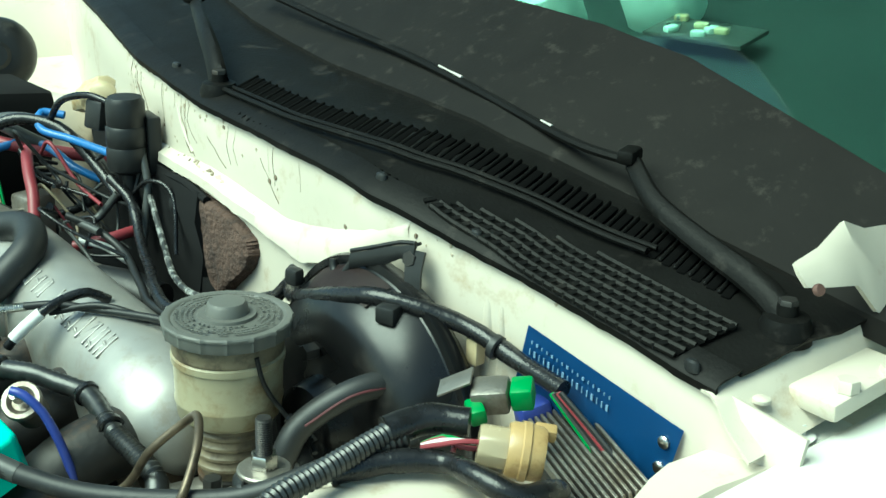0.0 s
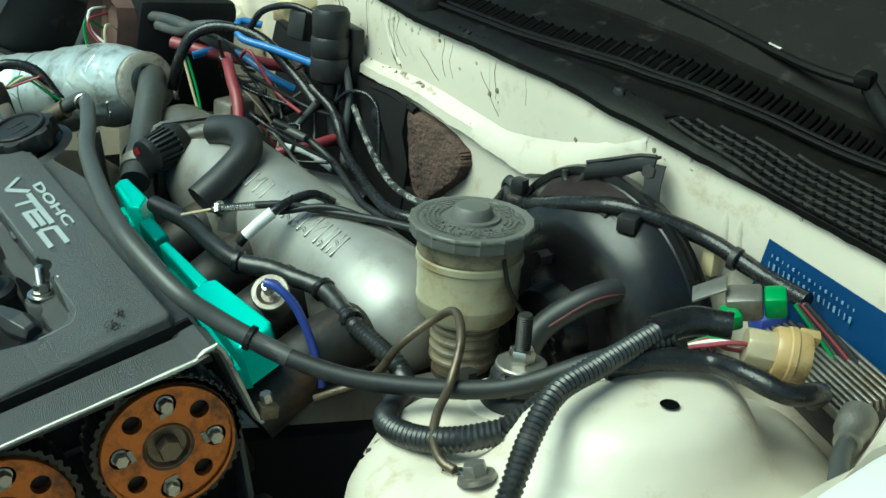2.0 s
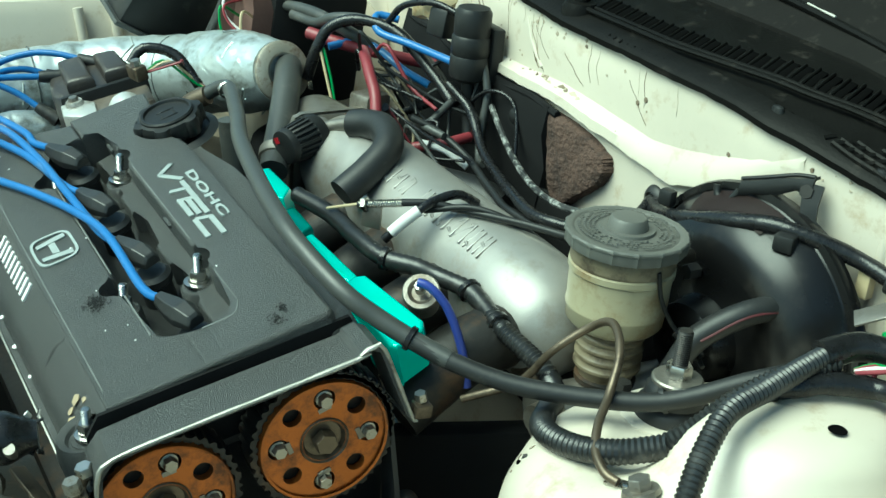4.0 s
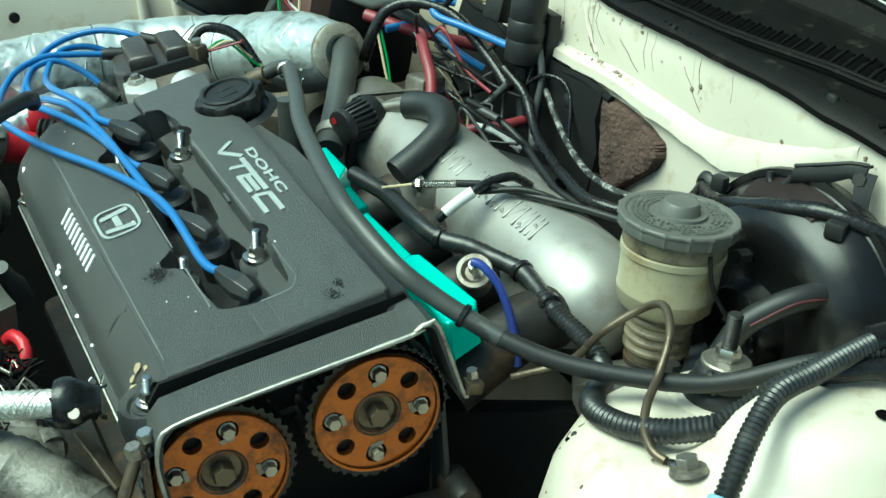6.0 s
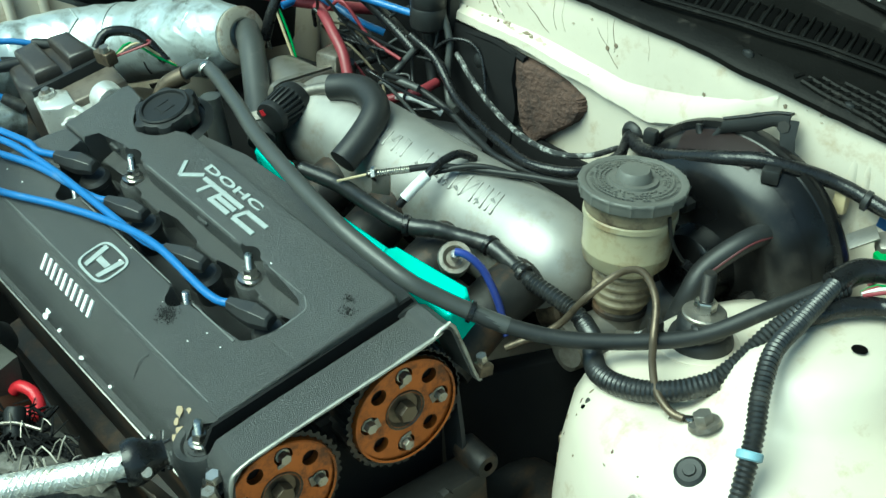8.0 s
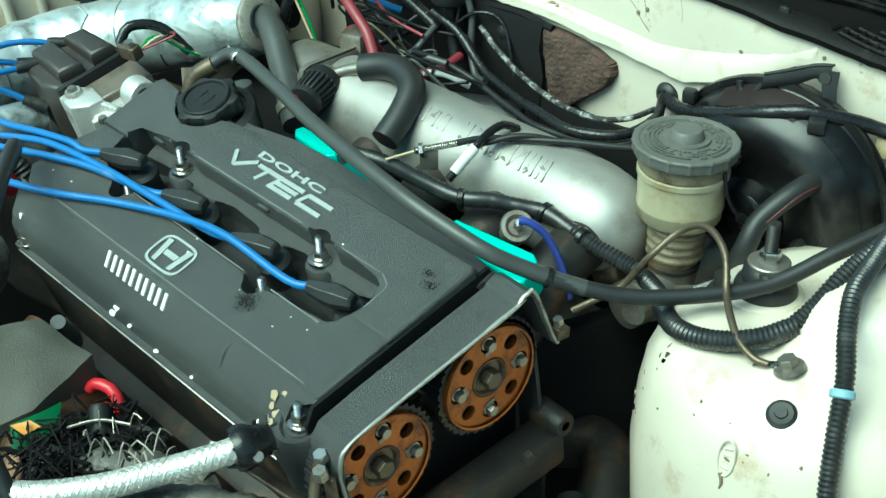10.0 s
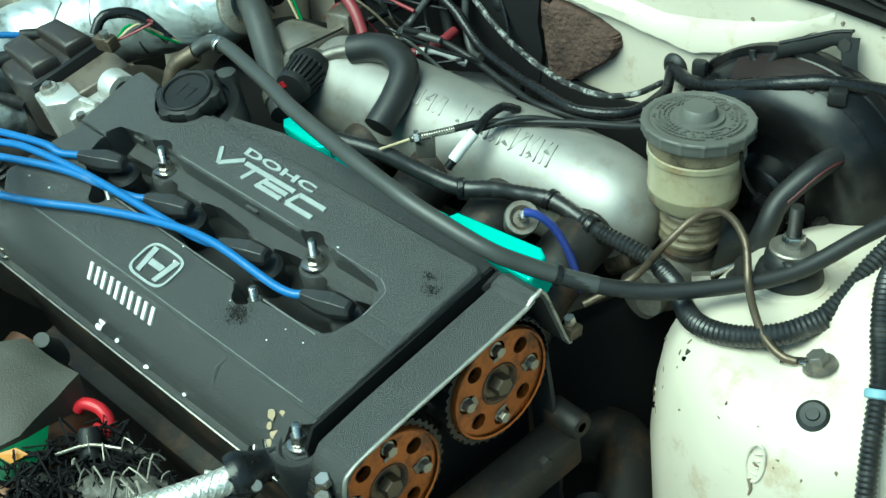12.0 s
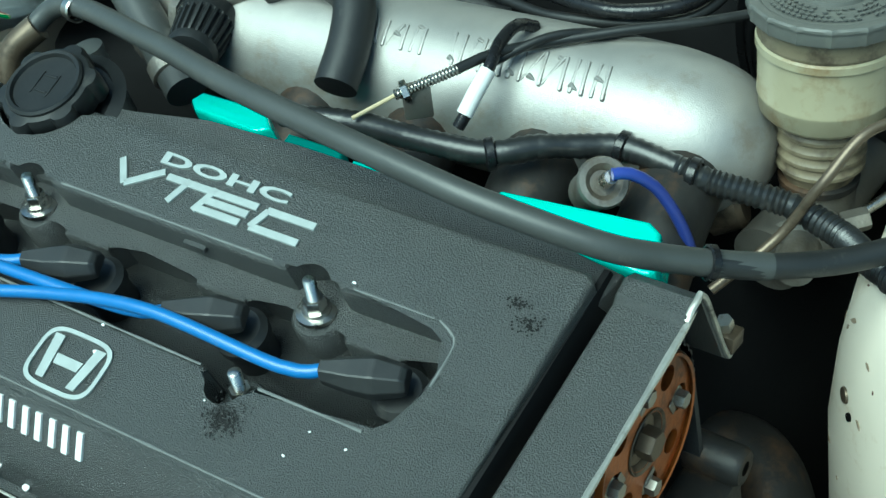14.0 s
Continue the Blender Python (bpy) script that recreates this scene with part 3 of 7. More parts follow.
        if hit:
            bm = lathe([(0.0, 0.0006), (rad * 0.6, 0.0006), (rad * 0.9, 0.0012), (rad, 0.0), (rad, -0.003)], 18, Matrix.Translation(pos) @ nor.to_track_quat("Z", "Y").to_matrix().to_4x4())
            part("drain_hole", bm, M_BRONZE if rad > 0.004 else M_HOLE_SHADE, tower)
    return tower


build_tower()


def build_apron():
    """Inner apron between tower and wing, and the wing itself."""
    rows = []
    xs = np.linspace(-0.05, 0.72, 40)
    for y, dz in ((-0.20, -0.46), (-0.30, -0.34), (-0.36, -0.2), (-0.385, -0.02), (-0.395, 0.004), (-0.43, 0.008), (-0.438, 0.0)):
        rows.append([(x, y + 0.06 * max(0, x - 0.3) - 0.50 * max(0, 0.40 - x) * (1 if y > -0.40 else 0.35), 0.045 - 0.12 * max(0, 0.26 - x) + dz + 0.0015 * noise.noise(Vector((x * 30, y * 30, 0)))) for x in xs])
    single("trim_apron", sheet(rows, 0.002), M_BODY, "cream inner wing apron with welded seam", "car panel", kind="structure")
    rows = []
    for y, dz in ((-0.428, 0.012), (-0.436, 0.016), (-0.45, 0.018), (-0.50, 0.010), (-0.56, -0.010), (-0.60, -0.04), (-0.62, -0.10), (-0.63, -0.30), (-0.63, -0.6)):
        rows.append([(x, y - 0.026 + 0.19 * max(0, x - 0.30) - 0.25 * max(0, 0.30 - x), 0.047 - 0.12 * max(0, 0.26 - x) + dz) for x in np.linspace(-0.75, 0.95, 40)])
    single("trim_wing", sheet(rows, 0.0015), M_FENDER, "glossy white front wing", "car wing", kind="structure")
    # bolt on the wing flange
    b = thing("wing_bolt", "painted flange bolt holding the wing edge", "bolt", pose(0.477, -0.405, 0.058))
    part("washer", lathe([(0, 0), (0.012, 0), (0.0125, 0.0012), (0.008, 0.0025), (0, 0.0025)], 24), M_FENDER, b)
    part("head", hexnut(0.007, 0.006, pose(0, 0, 0.0025)), M_FENDER, b)
    bm = box(0.06, 0.022, 0.0015, (0.49, -0.404, 0.0555), (0, 0, 6), 0.0005)
    single("trim_flange_tab", bm, M_FENDER, "white wing mounting tab", "bracket", kind="structure")


build_apron()


def build_far_side():
    rows = []
    xs = np.linspace(-0.75, 0.50, 40)
    for y, z in ((0.68, -0.16), (0.69, -0.10), (0.705, 0.0), (0.715, 0.015), (0.76, 0.02), (0.77, 0.03), (0.84, 0.035), (0.875, 0.09), (0.93, 0.11), (0.96, -0.05)):
        rows.append([(x, y + 0.008 * noise.noise(Vector((x * 5, z * 8, 2))), z + 0.004 * noise.noise(Vector((x * 8, z * 20, 0)))) for x in xs])
    far = single("wall_far_wing", sheet(rows, 0.003), M_BODY, "dirty cream inner wing on the far side", "car panel", kind="structure")
    for x in (0.06, 0.10):
        part("crease", tube([(x, 0.70, 0.01), (x + 0.006, 0.69, -0.05), (x - 0.004, 0.676, -0.13), (x, 0.65, -0.24)], 0.006, 10), M_BODY, far)
    # black discs painted as the dark insides of holes
    for x, z in ((-0.03, -0.05), (0.02, -0.085), (-0.08, -0.02)):
        part("hole", lathe([(0, 0.0), (0.005, 0.0), (0.006, -0.001), (0.006, -0.006)], 16, pose(x, 0.688 + 0.1 * z, z, 80, 0, 0)), M_PAD, far)
    # far strut tower seen past the wiring
    bm = lathe([(0.0, 0.05), (0.05, 0.045), (0.075, 0.02), (0.085, -0.05), (0.09, -0.3)], 48, pose(0.30, 0.56, 0.005))
    single("strut_tower", bm, M_BODY, "cream far side strut tower", "strut tower", kind="structure")


build_far_side()


def build_dark_fill():
    # black panel added where the bay goes dark below the far wing
    rows = [[(x, y + 0.01 * noise.noise(Vector((x * 7, z * 9, 4))), z) for x in np.linspace(-0.75, 0.40, 24)] for y, z in ((0.685, -0.15), (0.67, -0.25), (0.62, -0.50))]
    single("wall_dark_fill", sheet(rows, 0.003), M_PAD, "black panel added below the far wing to keep it dark", "liner", kind="structure")
    # made-up dark mass that fills the front of the bay
    r = thing("front_dark_fill", "dark mass added to fill the front of the bay", "radiator fan")
    part("fill_block", box(0.10, 0.60, 0.36, (-0.44, 0.25, -0.28), (0, -4, 0), 0.01), M_PAD, r)
    part("motor", lathe([(0, 0.05), (0.04, 0.05), (0.05, 0.04), (0.055, 0.0), (0.06, -0.02)], 32, pose(-0.375, 0.30, -0.24, 0, 90, 0)), M_BLACK, r)
    part("frame_bar", tube([(-0.38, -0.05, -0.16), (-0.38, 0.25, -0.15), (-0.38, 0.55, -0.16)], 0.012, 12), M_BLACK, r)
    # made-up black masses that darken the space below the exhaust
    g = thing("lower_dark_fill", "dark masses added to fill the space below the exhaust", "engine part")
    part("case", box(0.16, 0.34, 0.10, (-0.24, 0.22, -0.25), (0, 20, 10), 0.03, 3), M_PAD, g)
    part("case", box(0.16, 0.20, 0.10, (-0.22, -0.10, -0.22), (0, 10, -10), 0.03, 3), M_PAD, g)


build_dark_fill()


def build_bay_floor():
    """Dark subframe and gearbox shapes deep in the bay."""
    bm = box(1.3, 1.2, 0.02, (-0.10, 0.12, -0.52), bevel=0.002)
    single("floor_undertray", bm, M_DARKSTEEL, "oily dark undertray", "undertray", kind="structure")
    rows = [[(-0.62 + 0.01 * noise.noise(Vector((y * 6, z * 6, 0))), y, z) for y in np.linspace(-0.5, 0.8, 20)] for z in (-0.5, -0.3, -0.1, 0.0)]
    single("wall_front_panel", sheet(rows, 0.003), M_DARKSTEEL, "dark radiator support panel", "car panel", kind="structure")


build_bay_floor()


def build_cowl():
    """Black plastic cowl with its vents, and the screen behind it."""
    cowl = thing("cowl_panel", "dusty black plastic cowl panel with vents", "cowl")

    def top(x, y, up=0.0):
        return (x, y, edge_z(y) + 0.2 * (x - fw_x(y)) + up)
    ys = np.linspace(-0.390, 0.95, 200)
    rows = []
    for d, up, rag in ((-0.005, -0.0080, 0.0016), (-0.006, -0.003, 0.0006), (-0.003, 0.0002, 0.0004), (0.012, 0.002, 0.0003)):
        rows.append([top(fw_x(y) + d, y, up + rag * (0.7 * noise.noise(Vector((y * 23, 5, 0))) + 0.8 * noise.noise(Vector((y * 170, 2, 0))))) for y in ys])
    part("front_edge", sheet(rows, 0.002), M_COWL, cowl)
    rows = []
    for f in (0.0, 0.25, 0.5, 0.75, 1.0):
        rows.append([top(fw_x(y) + 0.012 + 0.100 * f, y, -0.001 + (0.0012 if f == 0.5 else 0) - 0.004 * (f > 0.7)) for y in ys])
    part("panel", sheet(rows, 0.002), M_COWL, cowl)
    return cowl, top


COWL, cowl_top = build_cowl()


def build_cowl_side():
    """Body-colour corner between the cowl's end and the wing."""
    rows = []
    for f, y, z in ((0.0, -0.380, -0.006), (0.1, -0.388, -0.006), (0.3, -0.396, -0.010), (0.55, -0.404, -0.018), (1.0, -0.424, -0.030)):
        rows.append([(x, y + 0.19 * max(0.0, x - 0.42) * f, max(cowl_top(x, -0.385)[2] + z - 0.16 * f * max(0.0, x - 0.42) + 0.001 * noise.noise(Vector((x * 40, f * 3, 7))), 0.060)) for x in np.linspace(0.428, 0.75, 30)])
    side = single("trim_cowl_corner", sheet(rows, 0.002), M_BODY, "cream body corner beside the cowl", "car panel", kind="structure")
    part("spot_weld", lathe([(0, 0.0008), (0.004, 0.0006), (0.005, 0.0), (0.005, -0.002)], 16, pose(0.455, -0.400, 0.0835)), M_BODY, side)


build_cowl_side()


SLOT_Y = [-0.345, -0.3156, -0.2804, -0.2441, -0.1994, -0.11, -0.0206, 0.0453, 0.1033]
SLOT_X = [0.496, 0.491, 0.483, 0.474, 0.4575, 0.420, 0.3885, 0.376, 0.372]
BLADE_Y = [-0.29, -0.277, -0.1999, -0.1156, 0.0, 0.1107, 0.5]
BLADE_X = [0.470, 0.4646, 0.4335, 0.3905, 0.361, 0.3473, 0.30]
MESH_Y = [-0.372, -0.34, -0.2716, -0.2252, -0.1894, -0.0475, 0.0362]
MESH_X = [0.4255, 0.4145, 0.3990, 0.3908, 0.3800, 0.3555, 0.340]
MESH_TOP_Y = [-0.372, -0.3526, -0.2884, -0.2134, -0.165]
MESH_TOP_X = [0.472, 0.470, 0.4550, 0.4210, 0.388]


def build_vents():
    """Upper slots and the lower open mesh of the cowl."""
    # slots are black blocks set on the panel, painting their shaded depth
    slot = mesh_of("slot", box(0.030, 0.0062, 0.0026, bevel=0.0012, seg=2), M_HOLE_SHADE)
    lip = mesh_of("vent_rib", box(0.031, 0.0026, 0.0044, bevel=0.0010, seg=1), M_COWL)
    y = 0.104
    while y > -0.335:
        x = float(np.interp(y, SLOT_Y, SLOT_X))
        for nm, me, dy, up in (("slot", slot, 0, -0.0006), ("vent_rib", lip, 0.0054, -0.0004)):
            ob = new(nm, me)
            ob.parent = COWL
            ob.location = cowl_top(x, y + dy, up)
            ob.rotation_euler = (radians(8), radians(-12), radians(24))
        y -= 0.0109
    # open mesh: crossing bars over a black sheet that paints the shaded opening
    lo = lambda y: float(np.interp(y, MESH_Y, MESH_X)) + 0.002
    hi = lambda y: float(np.interp(y, MESH_TOP_Y, MESH_TOP_X)) - 0.003
    ys = np.linspace(-0.362, -0.172, 30)
    part("vent_shade", sheet([[cowl_top(lo(y) + (hi(y) - lo(y)) * f, y, 0.0016) for y in ys] for f in (0.0, 0.25, 0.5, 0.75, 1.0)], 0.0006), M_HOLE_SHADE, COWL, "black sheet painted as the shaded opening behind the mesh")
    for k in range(9):
        run = [cowl_top(lo(y) + 0.0074 * k, y, 0.0026) for y in ys if lo(y) + 0.0074 * k < hi(y) + 0.004]
        if len(run) > 2:
            part("vent_bar", tube(run, 0.0020, 6, 0.01, flat=0.6), M_COWL, COWL)
    y = -0.166
    while y > -0.356:
        a, b = lo(y), hi(y)
        part("vent_bar", tube([cowl_top(a + (b - a) * f, y - 0.012 * f * (b - a) / 0.05, 0.0024) for f in (-0.04, 0.33, 0.66, 1.02)], 0.0019, 6, 0.01, flat=0.6), M_COWL, COWL)
        y -= 0.0080
    short = mesh_of("short_slot", box(0.0075, 0.0044, 0.0018, bevel=0.0008, seg=1), M_HOLE_SHADE)
    y = 0.050
    while y > -0.165:
        ob = new("short_slot", short)
        ob.parent = COWL
        ob.location = cowl_top(float(np.interp(y, MESH_Y, MESH_X)) + 0.004, y, -0.0004)
        ob.rotation_euler = (radians(4), radians(-12), radians(24))
        y -= 0.0079
    part("moulded_strip", tube([cowl_top(float(np.interp(y, BLADE_Y, BLADE_X)), y, 0.005) for y in np.linspace(-0.282, 0.112, 16)], 0.0022, 8), M_COWL, COWL)
    part("moulded_strip", tube([cowl_top(float(np.interp(y, BLADE_Y, BLADE_X)) + 0.008, y, 0.004) for y in np.linspace(-0.282, 0.112, 16)], 0.0018, 8), M_COWL, COWL)
    for y, d in ((-0.126, 0.004), (-0.209, -0.002), (-0.372, -0.006), (0.19, 0.004)):
        bm = lathe([(0, 0.003), (0.002, 0.0035), (0.0038, 0.0025), (0.0045, 0.0), (0.0045, -0.003)], 18)
        bm.transform(Matrix.Translation(cowl_top(fw_x(y) + d + 0.004, y, 0.001)) @ Matrix.Diagonal((0.8, 1.25, 1, 1)))
        part("clip", bm, M_BLACK, COWL, "small plastic panel clip")


build_vents()


def build_screen():
    rows = []
    ys = np.linspace(-0.55, 0.95, 40)
    base = lambda y: fw_x(y) + 0.110
    border = lambda y: min(0.108, 0.080 + 0.15 * max(0.0, y + 0.355))
    for f in (-0.004, 0.0, 0.5, 1.0):
        rows.append([(base(y) + max(f, -0.004 / 0.1) * border(y), y, edge_z(y) + (0.017 if f >= 0 else 0.005) + 0.55 * max(f, 0) * border(y)) for y in ys])
    scr = thing("windscreen", "green tinted windscreen with a black border", "windscreen", kind="structure")
    part("border", sheet(rows, 0.004), M_BORDER, scr, "dusty black screen border")
    rows = []
    for f in (0.0, 0.2, 0.5, 0.8):
        rows.append([(base(y) + border(y) + f, y, edge_z(y) + 0.017 + 0.55 * (border(y) + f)) for y in ys])
    g = part("pane", sheet(rows, 0.004), M_GLASS, scr)
    g.visible_shadow = False
    rows = []
    for f, z in ((0.10, 0.02), (0.35, 0.05), (0.60, 0.06), (0.62, -0.2)):
        rows.append([(base(y) + f, y, edge_z(y) + z) for y in ys])
    single("dashboard", sheet(rows, 0.01), M_DASH, "dark dashboard behind the windscreen", "dashboard", kind="structure")
    # added black panel that stands in for the unlit cabin
    rows = [[(1.25 + 0.1 * f, y, z) for y in (-0.7, 0.0, 1.0)] for f, z in ((0, -0.3), (1, 0.4), (2, 1.2))]
    single("wall_cabin_dark", sheet(rows, 0.02), M_PAD, "black panel added to keep the cabin dark behind the screen", "lining", kind="structure")
    for x, y, z, r, h in ((0.640, 0.060, 0.186, 0.030, 0.050), (0.745, 0.038, 0.196, 0.036, 0.050)):
        c = thing("canister", "pale round plastic canister on the dashboard", "canister", pose(x, y, z, 0, -25, 0))
        part("body", lathe([(0, 0), (r * 0.9, 0), (r, 0.006), (r, h * 0.8), (r * 0.96, h * 0.86), (r * 0.5, h), (0, h)], 36), M_PALE, c)
        part("lid", lathe([(r * 0.6, h * 0.96), (r * 0.58, h + 0.008), (r * 0.5, h + 0.010), (0, h + 0.010)], 30), M_PALE, c)
    t = thing("tray", "flat tray with loose trinkets on the dashboard", "tray", pose(0.715, -0.043, 0.200, 0, -8, 20))
    part("plate", box(0.05, 0.09, 0.004, bevel=0.001), M_HOSE, t)
    rng = random.Random(2)
    for i in range(9):
        part("trinket", box(0.008, 0.012, 0.006, (rng.uniform(-0.018, 0.018), rng.uniform(-0.035, 0.035), 0.004), (0, 0, rng.uniform(0, 90)), 0.002), (M_YELLOW, M_PALE, M_STEEL)[i % 3], t)


build_screen()
# ---------------------------------------------------------------- the engine
def build_valve_cover():
    vc = thing("valve_cover", "wrinkle black engine valve cover with chipped paint", "valve cover", COVER)
    far = 0.286

    def near(a):
        return -0.1165 - 0.075 * a
    # exhaust half: outline with notches for two studs
    ex = [(-0.004, near(-0.004)), (0.075, near(0.075)), (0.075, -0.080), (0.052, -0.077), (0.045, -0.070)]
    ex += [(0.044, -0.006)] + arc(0.040, 0.009, 0.013, -80, -280, 8)[0:9] + [(0.044, 0.024)]
    ex += [(0.045, 0.182)] + arc(0.041, 0.196, 0.013, -80, -280, 8) + [(0.046, 0.21)]
    ex += [(0.055, 0.245), (0.085, 0.247), (0.085, far - 0.008), (0.06, far), (0.012, far + 0.012), (-0.004, far - 0.006)]
    bm = prism(ex, -0.034, 0.0, 0.0025, 3)
    # intake half with the raised lettered panel
    it = [(0.0755, near(0.0755)), (0.148, near(0.148)), (0.152, near(0.152) + 0.004), (0.152, 0.165)]
    it += arc(0.157, 0.214, 0.036, -97, -248, 14) + [(0.152, 0.252), (0.155, far - 0.004), (0.148, far), (0.0855, far), (0.0855, 0.247), (0.103, 0.246)]
    it += [(0.103, 0.207)] + arc(0.098, 0.188, 0.0165, 70, -70, 8) + [(0.103, 0.169)]
    it += [(0.103, 0.019)] + arc(0.098, 0.0, 0.0165, 70, -70, 8) + [(0.103, -0.019)]
    it += [(0.104, -0.070), (0.099, -0.080), (0.092, -0.082), (0.0755, -0.082)]
    add(bm, prism(it, -0.034, 0.0005, 0.0035, 4))
    # bridge that makes the two halves one deck at the timing end
    add(bm, prism([(0.062, near(0.062)), (0.086, near(0.086)), (0.086, -0.0815), (0.062, -0.0785)], -0.03, 0.0003, 0.003, 3))
    # lower ledge on the intake side
    add(bm, prism([(0.13, near(0.13) + 0.002), (0.164, near(0.164) - 0.004), (0.175, -0.05), (0.177, 0.06), (0.175, 0.12), (0.166, 0.17), (0.160, 0.262), (0.11, 0.275), (0.11, 0.15)], -0.045, -0.014, 0.003, 3))
    # stepped ledge along the valley
    led = [(0.125, -0.080), (0.0935, -0.080)]
    for k, y in enumerate((-0.055, 0.037, 0.129)):
        led += [(0.0935, y - 0.004), (0.087, y + 0.002), (0.087, y + 0.034), (0.0935, y + 0.038), (0.0935, y + 0.072)]
    led += [(0.087, 0.235), (0.125, 0.245)]
    add(bm, prism(led, -0.05, -0.0205, 0.0025, 3))
    # valley floor with plug wells
    add(bm, box(0.07, 0.34, 0.02, (0.075, 0.08, -0.05), bevel=0.001))
    # shoulder and side on the exhaust side
    rows = []
    for a, c in ((-0.0035, -0.0005), (-0.006, -0.002), (-0.016, -0.0125), (-0.026, -0.022), (-0.033, -0.034), (-0.036, -0.052), (-0.0405, -0.0535), (-0.0410, -0.062)):
        rows.append([(a, y, c) for y in np.linspace(-0.095 if a < -0.01 else near(0.0), far + 0.004, 12)])
    add(bm, sheet(rows, 0.003))
    add(bm, box(0.19, 0.36, 0.03, (0.065, 0.10, -0.055), bevel=0.002))
    part("shell", bm, M_COVER, vc)
    # corner boss with its cap stud
    bm = lathe([(0.0, -0.004), (0.013, -0.004), (0.0145, -0.001), (0.019, 0.001), (0.0215, -0.004), (0.023, -0.03), (0.026, -0.06)], 36, pose(-0.020, -0.106, -0.018))
    add(bm, box(0.05, 0.03, 0.05, (-0.018, -0.098, -0.05), bevel=0.01))
    part("corner_boss", bm, M_COVER, vc)
    # a moulded recess mark on the shoulder
    part("shoulder_rib", tube([(-0.004, -0.022, -0.004), (-0.010, -0.016, -0.009), (-0.017, -0.015, -0.0135), (-0.026, -0.016, -0.024)], 0.0030, 10, taper=lambda f: 1.15 - 0.8 * f), M_COVER, vc)
    # studs
    for x, y, z, h in ((0.096, 0.188, -0.021, 0.0235), (0.096, 0.0, -0.021, 0.0235), (0.0415, 0.009, -0.022, 0.022), (0.0425, 0.196, -0.022, 0.022), (-0.020, -0.106, -0.021, 0.021)):
        if x > 0.05:
            part("stud_pad", lathe([(0, 0), (0.0125, 0), (0.014, -0.002), (0.015, -0.02)], 28, pose(x, y, -0.0212)), M_COVER, vc)
        else:
            part("stud_pad", lathe([(0, 0), (0.011, 0), (0.012, -0.002), (0.012, -0.03)], 24, pose(x, y, z - 0.0002)), M_COVER, vc)
        bm = stud(h, 0.0034, 0.0105 if x > 0.05 else 0.0085)
        bm.transform(pose(x, y, z, 0, 15, 0))
        part("stud", bm, M_STEEL, vc, "shiny steel stud with nut and washer")
    # lettering on the intake half
    turn = Matrix(((0, 1, 0, 0), (-1, 0, 0, 0), (0, 0, 1, 0), (0, 0, 0, 1)))
    bm = letters("DOHC", 0.0098, Matrix.Translation((0.1350, 0.1180, 0.0012)) @ turn, 0.0007, 2.85, 0.0, 0.0003)
    part("lettering", bm, M_LETTER, vc, "silver raised letters")
    # the wide block word beneath it, drawn in bars
    bm = bmesh.new()
    h, w = 0.0155, 0.0042
    for x0, bars in ((0.0, [((0.001, h), (0.012, 0.0018)), ((0.012, 0.0018), (0.032, h))]),
                     (0.031, [((0.004, h - w / 2), (0.036, h - w / 2)), ((0.019, h), (0.013, 0))]),
                     (0.064, [((0.004, h), (-0.002, 0)), ((0.003, h - w / 2), (0.033, h - w / 2)), ((0.001, h / 2), (0.030, h / 2)), ((-0.002, w / 2), (0.028, w / 2))]),
                     (0.100, [((0.004, h - 0.002), (-0.001, 0.002)), ((0.003, h - w / 2), (0.034, h - w / 2)), ((-0.001, w / 2), (0.030, w / 2))])):
        for a, b in bars:
            add(bm, prism(stroke((x0 + a[0], a[1]), (x0 + b[0], b[1]), w), 0.0, 0.0016 + 0.0001 * len(bm.faces) % 7 * 0.00002, 0.0003, 1))
    bm.transform(Matrix.Translation((0.1152, 0.1405, 0.0003)) @ turn @ Matrix.Diagonal((0.955, 1, 1, 1)))
    part("lettering", bm, M_LETTER, vc, "silver raised block letters")
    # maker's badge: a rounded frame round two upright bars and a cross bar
    bm = bmesh.new()
    n = 40
    ring = []
    for s in (1.0, 0.90):
        lp = []
        for i in range(n):
            a = 2 * math.pi * i / n
            ca, sa = math.cos(a), math.sin(a)
            e = 0.5
            lp.append((0.0218 * s * math.copysign(abs(ca) ** e, ca), 0.0162 * (s if s == 1 else 0.87) * math.copysign(abs(sa) ** e, sa)))
        ring.append(lp)
    outer, inner = ring
    for i in range(n):
        j = (i + 1) % n
        quad = [outer[i], outer[j], inner[j], inner[i]]
        add(bm, prism(quad, 0, 0.0012))
    for poly in ([(-0.0165, 0.0115), (-0.0105, 0.0115), (-0.0075, -0.0115), (-0.0125, -0.0115)], [(0.0165, 0.0115), (0.0105, 0.0115), (0.0075, -0.0115), (0.0125, -0.0115)],
                 [(-0.0085, 0.0025), (0.0085, 0.0025), (0.0075, -0.0028), (-0.0075, -0.0028)]):
        add(bm, prism(poly, 0, 0.0011 + 0.0001 * (len(poly[0]) % 2)))
    bm.transform(Matrix.Translation((0.0190, 0.0910, 0.0002)) @ turn)
    part("badge", bm, M_LETTER, vc, "silver outlined badge")
    # maker's word as plain white blocks on the shoulder
    for i in range(5):
        y = 0.1435 - i * 0.0178
        bm = bmesh.new()
        for dx in (-0.0046, 0.0046):
            add(bm, prism([(dx - 0.0019, -0.0072), (dx + 0.0019, -0.0072), (dx + 0.0019, 0.0072), (dx - 0.0019, 0.0072)], -0.001, 0.001, 0.0003, 1))
        bm.transform(Matrix.Translation((-0.0125, y - 0.004, -0.0078)) @ pose(0, 0, 0, 0, -45, 0) @ turn)
